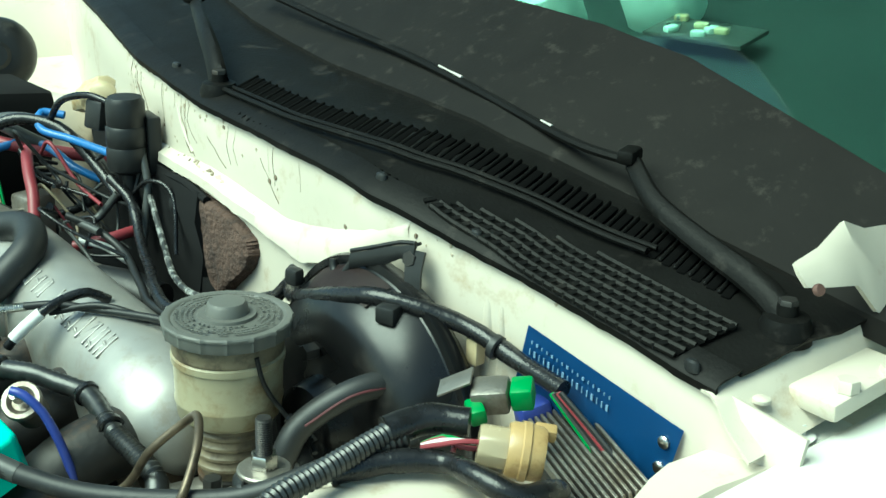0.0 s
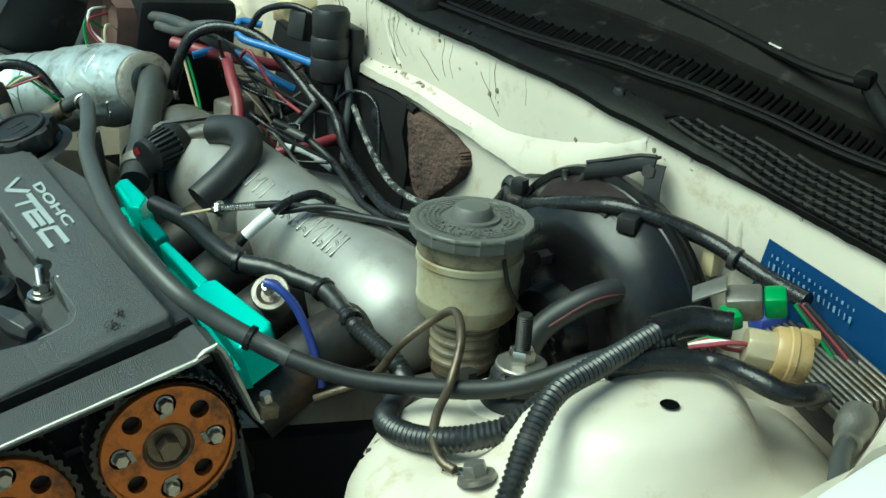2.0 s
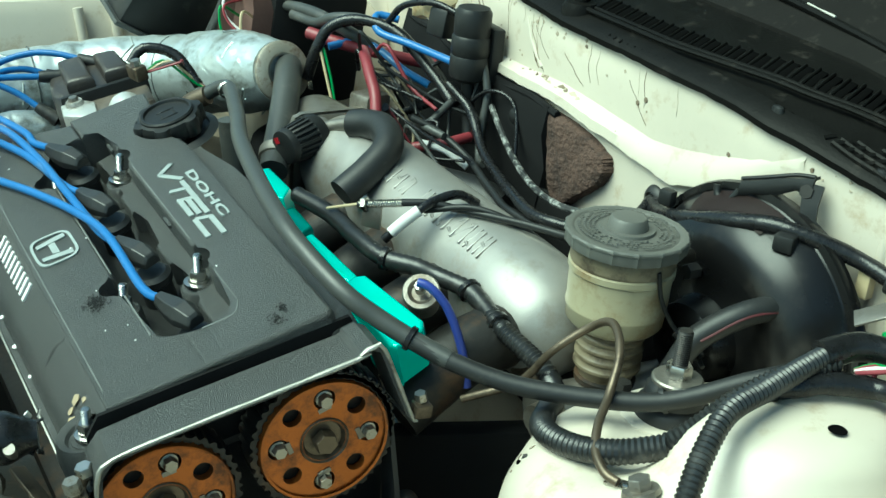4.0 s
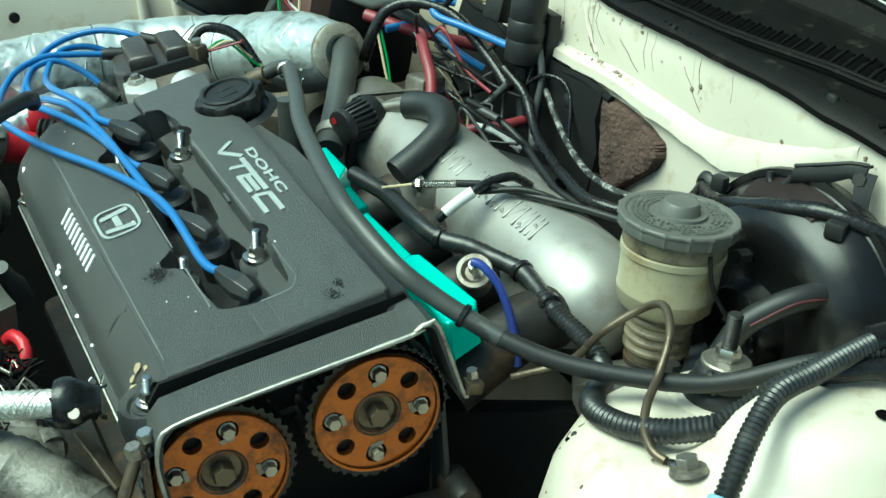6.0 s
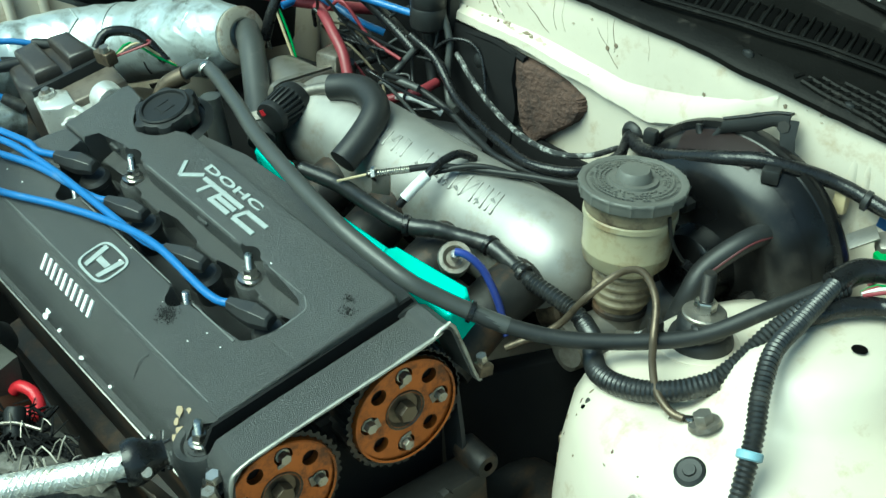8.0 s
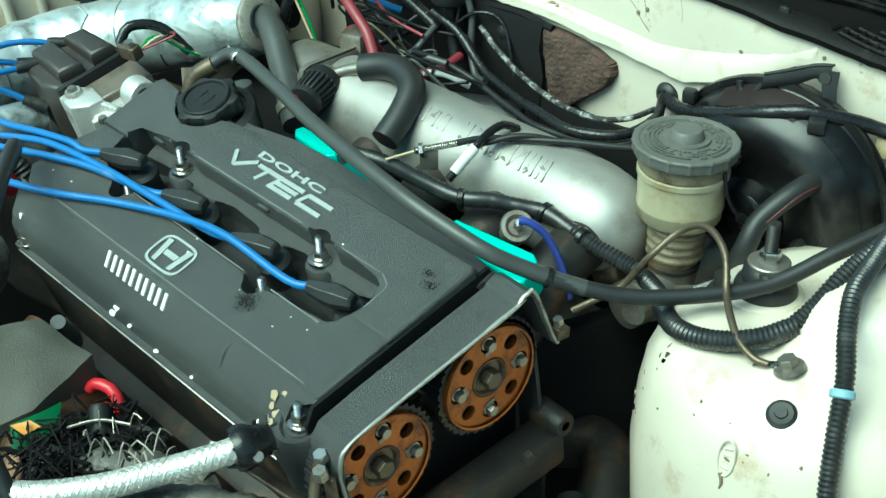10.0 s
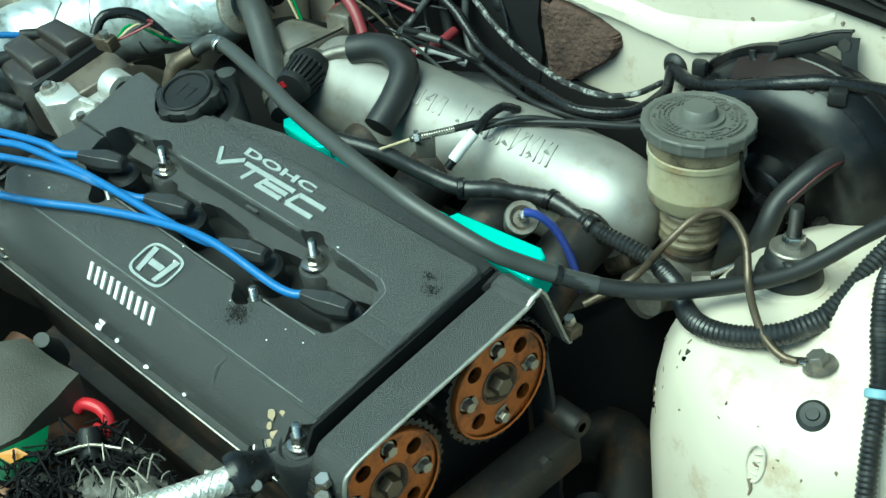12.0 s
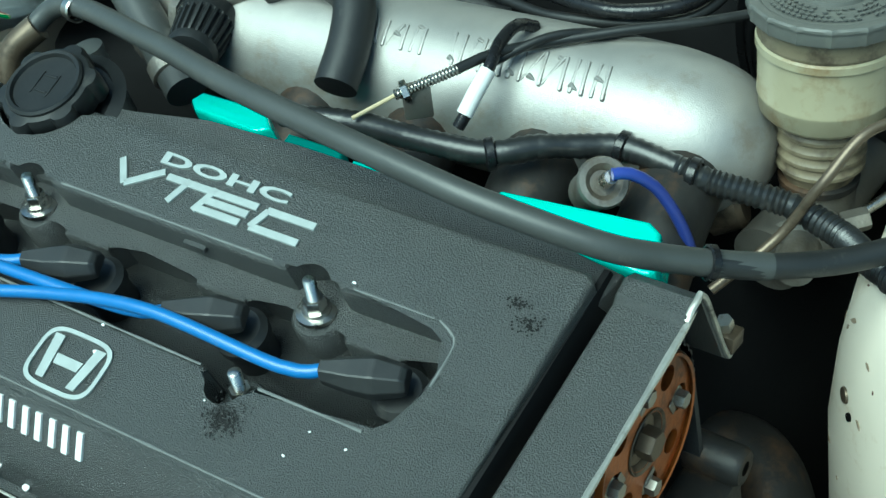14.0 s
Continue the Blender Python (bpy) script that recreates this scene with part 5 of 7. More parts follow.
    for k in range(4):
        part("loose_wire", tube([(0.062, 0.366, 0.020), (0.080 + 0.004 * k, 0.362 - 0.006 * k, 0.028), (0.097, 0.350 + 0.004 * k, 0.008 + 0.004 * k), (0.11, 0.344, -0.006)], 0.0013, 6), (M_GREENWIRE, M_YELLOW, M_BLACK, M_REDHOSE)[k], d)


build_distributor()


def build_manifold():
    im = thing("intake_manifold", "cast alloy intake manifold with raised lettering", "intake manifold")
    ax = [(0.204, 0.245, -0.015), (0.210, 0.19, -0.017), (0.220, 0.09, -0.020), (0.230, 0.0, -0.023), (0.236, -0.06, -0.026), (0.239, -0.100, -0.029), (0.240, -0.112, -0.030)]
    tp = lambda f: 0.90 + 2.0 * f if f < 0.05 else (1.0 + 0.02 * f if f < 0.80 else 1.016 * max(0.06, 1 - ((f - 0.80) / 0.2015) ** 2.6) ** 0.5)
    part("plenum", tube(ax, 0.0468, 48, 0.006, taper=tp), M_ALLOY, im)
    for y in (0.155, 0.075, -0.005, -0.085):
        # runners take dark metal instead of alloy, painting the dark under the plenum
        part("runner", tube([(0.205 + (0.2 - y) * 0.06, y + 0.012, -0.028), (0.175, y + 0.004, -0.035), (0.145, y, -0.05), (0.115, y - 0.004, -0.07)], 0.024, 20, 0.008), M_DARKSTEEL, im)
    part("end_boss", lathe([(0, 0.010), (0.010, 0.010), (0.013, 0.007), (0.014, -0.01)], 28, pose(0.222, -0.094, -0.055, 70, 0, 20)), M_BRONZE, im)
    # cast lettering that cannot be read: raised bars in slanting groups
    rng = random.Random(3)
    y = 0.150
    for i in range(13):
        y -= 0.0125 if i != 5 else 0.026
        f = (0.19 - y) / 0.29
        cx, cz = 0.211 + 0.028 * f, -0.017 - 0.011 * f
        tall = 0.017 if i < 5 else 0.021
        for k, (turn, off) in enumerate(((12, -0.0032), (rng.choice((-24, 8, 20)), 0.0030), (90, rng.uniform(-0.006, 0.006)))):
            ang = radians(121 if k < 2 else rng.choice((112, 121, 130)))
            r = 0.0470
            m = Matrix.Translation((cx + r * math.cos(ang), y + (off if k < 2 else 0), cz + r * math.sin(ang))) @ pose(0, 0, 0, 0, 90 - math.degrees(ang), turn)
            bm = box(tall if k < 2 else 0.009, 0.0023, 0.0034, bevel=0.0008, seg=2)
            bm.transform(m)
            part("cast_bar", bm, M_ALLOY, im)
    # throttle body at the far end
    part("throttle_flange", box(0.10, 0.014, 0.085, (0.203, 0.250, -0.012), (0, 0, 6), 0.01), M_ALLOY_DULL, im)
    part("throttle_body", lathe([(0, 0.05), (0.030, 0.05), (0.036, 0.045), (0.038, 0.0), (0.040, -0.01)], 36, pose(0.202, 0.262, -0.010, -90, 0, 6)), M_ALLOY_DULL, im)
    part("sensor", box(0.030, 0.026, 0.022, (0.235, 0.262, 0.030), (0, 0, 20), 0.004), M_ALLOY_DULL, im)


build_manifold()


def build_teal_shields():
    # flat topped covers between the head and the plenum, one per runner
    plans = ((((0.099, 0.182), (0.105, 0.190), (0.113, 0.186), (0.114, 0.138), (0.103, 0.125), (0.097, 0.134)), -0.024, M_TEAL),
             (((0.098, 0.121), (0.110, 0.122), (0.110, 0.082), (0.098, 0.077)), -0.033, M_TEAL_SHADE),
             (((0.099, 0.072), (0.107, 0.074), (0.111, -0.010), (0.101, -0.014)), -0.034, M_TEAL),
             (((0.094, -0.022), (0.106, -0.016), (0.114, -0.020), (0.1225, -0.100), (0.118, -0.108), (0.095, -0.117), (0.092, -0.112)), -0.029, M_TEAL))
    for plan, w, mat in plans:
        sh = thing("runner_shield", "glossy teal painted cover beside the intake runners", "engine cover", ENG, group="teal covers")
        part("cover", prism(plan[::-1], w - 0.030, w, 0.003, 3), mat, sh)
        u, y = plan[-1]
        part("screw", hexnut(0.004, 0.006, pose(u - 0.006, y + 0.006, w - 0.016)), M_STEEL, sh)
        part("lower_lip", prism([(u - 0.004, y + 0.002), (u + 0.004, y - 0.002), (plan[0][0] + 0.004, plan[0][1] - 0.004), (plan[0][0] - 0.004, plan[0][1] - 0.006)], w - 0.034, w - 0.018, 0.002, 2), mat, sh)


build_teal_shields()
# ---------------------------------------------------------------- brake gear and strut mount
def build_reservoir():
    r = thing("brake_fluid_reservoir", "yellowed plastic brake fluid reservoir with a dark grey cap", "fluid reservoir", pose(0.256, -0.131, 0))
    part("body", lathe([(0, -0.004), (0.020, -0.004), (0.030, 0.0), (0.0335, 0.004), (0.0342, 0.012), (0.0350, 0.0135), (0.0350, 0.015), (0.0345, 0.0165), (0.0352, 0.040), (0.0365, 0.041), (0.0365, 0.045), (0.0352, 0.046), (0.0354, 0.062)], 56), M_RESERVOIR, r)
    part("stain_ring", lathe([(0.0354, 0.0462), (0.0358, 0.047), (0.0360, 0.0485), (0.0357, 0.050), (0.0361, 0.052), (0.0361, 0.0575), (0.0355, 0.0588)], 56), M_NECK, r, "brown stained ring under the cap")
    prof = [(0.0225, -0.003)]
    z = -0.006
    while z > -0.034:
        prof += [(0.0225, z), (0.0238, z - 0.0015), (0.0238, z - 0.0035), (0.0222, z - 0.005)]
        z -= 0.0075
    prof += [(0.019, -0.040), (0.018, -0.055)]
    part("neck", lathe(prof, 44), M_NECK, r, "stained ribbed neck")
    part("hose_clip", lathe([(0.0192, -0.046), (0.0215, -0.045), (0.0218, -0.041), (0.0192, -0.040)], 40), M_DARKSTEEL, r)
    lug = lambda a, rr, zz: 1 + (0.022 if rr > 0.040 and math.cos(16 * a) > 0.86 else 0)
    cap = part("cap", lathe([(0.0360, 0.0590), (0.0404, 0.0590), (0.0408, 0.0600), (0.0408, 0.0662), (0.0418, 0.0668), (0.0418, 0.0682), (0.0410, 0.0692), (0.0375, 0.0695), (0.0365, 0.0690), (0.0355, 0.0682), (0.019, 0.0692), (0.0185, 0.0712), (0.0, 0.0712)], 128, ripple=lug), M_CAP, r, "dark grey moulded screw cap")
    part("knob", lathe([(0.0140, 0.0710), (0.0128, 0.0765), (0.0112, 0.0785), (0.0060, 0.0790), (0.0, 0.0790)], 40), M_CAP, cap)
    # moulded words too small to read: rings of little bars
    for rad, cnt in ((0.0330, 66), (0.0295, 58), (0.0260, 50), (0.0228, 40)):
        rng = random.Random(cnt)
        bm = bmesh.new()
        for i in range(cnt):
            if rng.random() < 0.15:
                continue
            a = 360 * i / cnt
            add(bm, box(0.0016, 0.0022, 0.0005, (rad * math.cos(radians(a)), rad * math.sin(radians(a)), 0.0702), (0, 0, a + rng.uniform(-25, 25)), 0))
        part("moulded_mark", bm, M_CAP, cap)
    # float switch wire
    part("wire", tube([(0.004, -0.0365, 0.053), (0.008, -0.0375, 0.035), (0.016, -0.038, 0.020), (0.024, -0.042, 0.008), (0.032, -0.05, 0.0), (0.030, -0.065, -0.006)], 0.0016, 8), M_BLACK, r, "thin black wire")
    part("taped_joint", tube([(0.022, -0.041, 0.010), (0.030, -0.049, 0.002), (0.033, -0.058, -0.003)], 0.0032, 8, wob=0.4, step=0.002), M_TAPE, r)


build_reservoir()


def build_master_cylinder():
    m = thing("brake_master_cylinder", "dull alloy brake master cylinder", "brake cylinder")
    part("barrel", tube([(0.205, -0.125, -0.068), (0.25, -0.131, -0.064), (0.33, -0.142, -0.050)], 0.020, 24), M_ALLOY_DULL, m)
    part("boss", lathe([(0, 0.03), (0.020, 0.03), (0.022, 0.0), (0.024, -0.01)], 30, pose(0.256, -0.131, -0.075)), M_ALLOY_DULL, m)
    part("nose", lathe([(0, 0.02), (0.010, 0.02), (0.012, 0.0), (0.018, -0.002)], 24, along((0.212, -0.140, -0.060), (0.18, -0.15, -0.058))), M_ALLOY_DULL, m)
    part("pipe_nut", hexnut(0.0065, 0.014, along((0.232, -0.155, -0.052), (0.255, -0.185, -0.045))), M_ALLOY_DULL, m)
    part("brake_pipe", tube([(0.235, -0.158, -0.050), (0.262, -0.172, -0.044), (0.285, -0.180, -0.04), (0.31, -0.20, -0.05)], 0.0028, 10), M_STEEL, m)


build_master_cylinder()


def build_booster():
    b = thing("brake_booster", "glossy black enamelled brake booster drum", "brake booster", Matrix.Translation((0.345, -0.150, -0.012)) @ pose(0, 0, 0, 0, -90, 0) @ pose(0, 0, 0, 8, 0, 0))
    part("front_shell", lathe([(0, 0.050), (0.026, 0.050), (0.030, 0.047), (0.034, 0.030), (0.045, 0.026), (0.058, 0.030), (0.070, 0.029), (0.084, 0.022), (0.095, 0.008), (0.101, -0.004), (0.1045, -0.006)], 72), M_BOOSTER, b)
    part("rim", lathe([(0.1025, -0.004), (0.1075, -0.005), (0.1085, -0.009), (0.1075, -0.014), (0.103, -0.016)], 72), M_BOOSTER, b, "rolled seam")
    part("rear_shell", lathe([(0.104, -0.014), (0.100, -0.022), (0.085, -0.034), (0.06, -0.04)], 72), M_BOOSTER, b)
    for a in (20, 140, 260):
        part("stud", hexnut(0.006, 0.01, pose(0.05 * math.cos(radians(a)), 0.05 * math.sin(radians(a)), 0.028)), M_DARKSTEEL, b)
    part("worn_patch", lathe([(0.1008, -0.0035), (0.0965, 0.0072), (0.092, 0.0132)], 72), M_BOOSTER, b)
    bm = bmesh.new()
    g = []
    for rr, zz in ((0.1012, -0.0025), (0.0965, 0.0075), (0.090, 0.0160)):
        g.append([bm.verts.new((rr * math.cos(radians(a)) * 1.003, rr * math.sin(radians(a)) * 1.003, zz + 0.0006)) for a in np.linspace(-14, 30, 10)])
    for p, q in zip(g, g[1:]):
        for i in range(9):
            bm.faces.new((p[i], p[i + 1], q[i + 1], q[i]))
    bmesh.ops.solidify(bm, geom=bm.faces[:], thickness=0.0005)
    part("rust_patch", bm, M_WORN_ENAMEL, b, "dull reddish worn paint")
    hose = thing("vacuum_hose", "ribbed black vacuum hose with a red stripe", "hose")
    pts = [(0.262, -0.178, -0.062), (0.263, -0.184, -0.032), (0.268, -0.190, -0.005), (0.281, -0.191, 0.014), (0.308, -0.200, 0.032), (0.338, -0.203, 0.034), (0.362, -0.199, 0.018), (0.372, -0.192, -0.01)]
    part("hose", tube(pts, 0.0086, 18, 0.003, ribs=0.0003, pitch=0.003), M_RUBBER, hose)
    part("stripe", tube([(x - 0.0035, y - 0.0085, z + 0.0025) for x, y, z in pts[3:6]], 0.0008, 6, flat=0.5), M_STRIPE, hose, "faded red stripe")


build_booster()


def build_strut_mount():
    s = thing("strut_mount", "black rubber strut mount with a threaded steel stud and nut", "strut mount", pose(0.235, -0.235, -0.0085))
    part("rubber", lathe([(0.0, 0.022), (0.015, 0.022), (0.0185, 0.018), (0.019, 0.010), (0.0225, 0.007), (0.0240, 0.002), (0.0240, 0.0), (0, 0.0)], 44), M_RUBBER, s)
    part("washer", lathe([(0, 0.0265), (0.0150, 0.0255), (0.0160, 0.0245), (0.0160, 0.0225), (0.0, 0.022)], 40), M_ALLOY_DULL, s, "dull plated washer")
    part("nut", hexnut(0.0082, 0.0085, pose(0, 0, 0.0262, 0, 0, 12)), M_STEEL, s)
    prof = [(0.0048, 0.034)]
    z = 0.035
    while z < 0.056:
        prof += [(0.0050, z), (0.0043, z + 0.0007)]
        z += 0.0014
    prof += [(0.0042, 0.0575), (0, 0.058)]
    part("threaded_stud", lathe(prof, 16), M_DARKSTEEL, s)
    b = thing("tower_bolt", "rusty bolt and washer on the tower", "bolt", pose(0.212, -0.212, -0.0105))
    part("washer", lathe([(0, 0.003), (0.009, 0.003), (0.011, 0.0), (0, 0)], 24), M_DARKSTEEL, b)
    part("head", hexnut(0.006, 0.012, pose(0, 0, 0.003)), M_DARKSTEEL, b)
    # earth strap terminal
    t = thing("earth_terminal", "grey bolt clamping an earth strap eyelet", "terminal", pose(0.161, -0.312, -0.0020, 0, -20, -63) @ Matrix.Scale(0.95, 4))
    part("eyelet", lathe([(0, 0.003), (0.011, 0.003), (0.012, 0.0), (0, 0)], 24), M_ALLOY_DULL, t)
    part("bolt_head", hexnut(0.0072, 0.007, pose(0, 0, 0.003)), M_ALLOY_DULL, t)
    part("crimp", box(0.020, 0.008, 0.004, (-0.017, 0.004, 0.002), (0, 0, -12), 0.0015), M_STEEL, t)


build_strut_mount()

# ---------------------------------------------------------------- hoses and looms
BREATHER = [(0.085, 0.300, 0.030), (0.103, 0.274, 0.049), (0.083, 0.180, 0.058), (0.061, 0.100, 0.064), (0.049, 0.023, 0.064), (0.045, -0.032, 0.060), (0.047, -0.067, 0.054), (0.060, -0.112, 0.040), (0.077, -0.130, 0.028), (0.095, -0.148, 0.018), (0.112, -0.167, 0.011)]


def build_hoses():
    h = thing("breather_hose", "long dull black rubber breather hose", "hose")
    part("hose", tube(BREATHER, 0.0063, 20, 0.006), M_HOSE, h)
    part("sleeve", tube([(0.092, -0.145, 0.0195), (0.112, -0.167, 0.011), (0.150, -0.201, 0.004), (0.212, -0.246, 0.009), (0.262, -0.272, 0.030), (0.305, -0.290, 0.044)], 0.0060, 18), M_RUBBER, h, "black tape sleeve")
    part("clamp", lathe([(0.0066, -0.004), (0.0076, -0.003), (0.0076, 0.003), (0.0066, 0.004)], 24, along((0.100, 0.262, 0.0500), (0.094, 0.235, 0.053))), M_STEEL, h, "shiny spring clamp")
    part("tie", lathe([(0.0068, -0.002), (0.0080, -0.0015), (0.0080, 0.0015), (0.0068, 0.002)], 24, along((0.218, -0.246, 0.009), (0.235, -0.256, 0.017))), M_RUBBER, h)
    part("tie", lathe([(0.0068, -0.002), (0.0082, -0.0015), (0.0082, 0.0015), (0.0068, 0.002)], 24, along((0.094, -0.147, 0.0187), (0.100, -0.153, 0.016))), M_TAPE, h)

    h = thing("coolant_hose", "long black rubber hose running down past the exhaust", "hose")
    part("hose", tube([(-0.112, 0.285, 0.02), (-0.120, 0.267, 0.03), (-0.174, 0.188, 0.030), (-0.217, 0.116, 0.020), (-0.255, 0.047, 0.0), (-0.275, -0.001, -0.020), (-0.277, -0.029, -0.05), (-0.272, -0.050, -0.085), (-0.262, -0.072, -0.13), (-0.25, -0.09, -0.20)], 0.0068, 18), M_RUBBER, h)

    h = thing("braided_hose", "silver braided steel hose with a taped end", "hose")
    pts = [(-0.36, 0.15, -0.075), (-0.312, 0.076, -0.062), (-0.298, 0.030, -0.060), (-0.273, -0.029, -0.052), (-0.235, -0.064, -0.046), (-0.194, -0.085, -0.041), (-0.160, -0.103, -0.034), (-0.135, -0.110, -0.032)]
    part("braid", tube(pts, 0.0086, 22, 0.004), M_BRAID, h)
    # crossing strands
    path = curve_points(pts, 0.002)
    for sgn in (1, -1):
        for k in range(7):
            hel = []
            side = None
            for i in range(0, len(path) - 1):
                d = (path[i + 1] - path[i]).normalized()
                side = d.orthogonal().normalized() if side is None else (side - d * side.dot(d)).normalized()
                a = sgn * i * 0.36 + k * 2 * math.pi / 7
                hel.append(path[i] + (side * math.cos(a) + d.cross(side) * math.sin(a)) * 0.0087)
            part("strand", tube(hel, 0.0005, 5, 0.004, flat=0.5), M_BRAID, h)
    part("taped_end", tube([(-0.152, -0.106, -0.033), (-0.142, -0.109, -0.032), (-0.126, -0.112, -0.031)], 0.0105, 22, 0.002, wob=0.75), M_TAPE, h, "ragged black tape")
    rng = random.Random(5)
    for i in range(22):
        a, x = rng.uniform(0, 6.28), rng.uniform(0, 1)
        c = Vector((-0.158, -0.104, -0.034)).lerp(Vector((-0.124, -0.113, -0.031)), x) + Vector((0.0, 0.0105 * math.cos(a), 0.0105 * math.sin(a)))
        part("tape_shred", tube([c, c + Vector((rng.uniform(-0.006, 0.006), rng.uniform(-0.004, 0.004), rng.uniform(0.0, 0.004)))], rng.uniform(0.0010, 0.0024), 6, wob=0.5, flat=0.4), (M_TAPE, M_TAPE, M_BRAID)[i % 3], h)
    part("clamp_screw", lathe([(0, 0.006), (0.0035, 0.006), (0.0042, 0.003), (0.0042, -0.004)], 12, pose(-0.143, -0.121, -0.034, 40, -20, 0)), M_BOLT, h)

    h = thing("formed_hose", "thick dull black formed rubber hose", "hose")
    part("hose", tube([(0.194, 0.200, 0.034), (0.203, 0.182, 0.039), (0.206, 0.160, 0.041), (0.198, 0.134, 0.036), (0.177, 0.122, 0.022), (0.152, 0.116, 0.006)], 0.0128, 24, 0.004), M_RUBBER, h)
    part("stub", tube([(0.172, 0.232, 0.016), (0.184, 0.220, 0.026), (0.196, 0.197, 0.035)], 0.0058, 18), M_ALLOY_DULL, h, "dull metal stub")
    part("clamp", lathe([(0.010, -0.004), (0.0115, -0.004), (0.0115, 0.004), (0.010, 0.004)], 24, along((0.174, 0.230, 0.018), (0.184, 0.220, 0.026))), M_STEEL, h)

    h = thing("bypass_pipe", "matt grey rubber pipe leading down from the duct", "pipe")
    part("pipe", tube([(0.188, 0.352, 0.040), (0.177, 0.322, 0.036), (0.160, 0.283, 0.018), (0.142, 0.245, 0.0), (0.130, 0.22, -0.012)], 0.0128, 24), M_HOSE, h)
    part("collar", lathe([(0.0132, -0.006), (0.0150, -0.005), (0.0150, 0.005), (0.0132, 0.006)], 28, along((0.138, 0.237, -0.004), (0.128, 0.216, -0.016))), M_ALLOY_DULL, h)


build_hoses()


def build_duct():
    d = thing("intake_duct", "silver foil taped intake duct with a bare metal end ring", "duct")
    pts = [(0.178, 0.350, 0.032), (0.166, 0.395, 0.018), (0.150, 0.450, 0.003), (0.124, 0.510, -0.019), (0.086, 0.546, -0.030), (0.042, 0.566, -0.038), (-0.018, 0.572, -0.046), (-0.075, 0.568, -0.054), (-0.140, 0.555, -0.066), (-0.200, 0.530, -0.090)]
    swell = lambda f: 0.76 + 0.24 * min(1.0, f / 0.10) + 0.12 * min(1.0, f / 0.4)
    part("duct", tube([(x, y, z + 0.004) for x, y, z in pts], 0.0385, 48, 0.006, wob=0.05, taper=swell), M_FOIL, d)
    rng = random.Random(8)
    path = curve_points([(x, y, z + 0.004) for x, y, z in pts], 0.004)
    for i in range(70):
        k = rng.randrange(4, len(path) - 6)
        t = (path[k + 1] - path[k]).normalized()
        s = t.orthogonal().normalized()
        s2 = t.cross(s)
        line = []
        a0, w = rng.uniform(0, 6.28), rng.uniform(-0.5, 0.5)
        for j in range(4):
            a = a0 + j * 0.16
            c = path[k] + t * (w * 0.02 * j)
            line.append(c + (s * math.cos(a) + s2 * math.sin(a)) * 0.0387 * swell(k / len(path)))
        # a few creases take the dark seam colour, painting shade into the wrinkles
        part("crease", tube(line, rng.uniform(0.0005, 0.0013), 5, 0.004), M_FOIL if rng.random() < 0.9 else M_FOIL_DARK, d)
    for f in (0.32, 0.62):
        k = int(len(path) * f)
        ringpts = []
        t = (path[k + 1] - path[k]).normalized()
        s = t.orthogonal().normalized()
        for j in range(25):
            a = 2 * math.pi * j / 24
            ringpts.append(path[k] + (s * math.cos(a) + t.cross(s) * math.sin(a)) * 0.0389 * swell(f))
        part("tape_edge", tube(ringpts, 0.0008, 5, 0.01), M_FOIL_DARK, d)
    m = along((0.180, 0.352, 0.035), (0.188, 0.318, 0.047)) @ Matrix.Scale(0.9, 4)
    ring = part("end_ring", lathe([(0.030, -0.02), (0.0310, 0.0), (0.0325, 0.002), (0.0325, 0.006), (0.030, 0.008), (0.020, 0.009), (0.017, 0.007), (0.017, -0.01)], 48, m), M_DISC, d, "bare metal end ring with rust specks")
    part("tag", box(0.007, 0.012, 0.001, (0.206, 0.340, 0.026), (60, 20, 30), 0.0003), M_STEEL, ring, "small shiny tag")


build_duct()


def corrugated(name, label, pts, r, parent=None, pitch=0.0034):
    return part(name, tube(pts, r, 18, 0.004, ribs=0.0011, pitch=pitch), M_LOOM, parent, label)


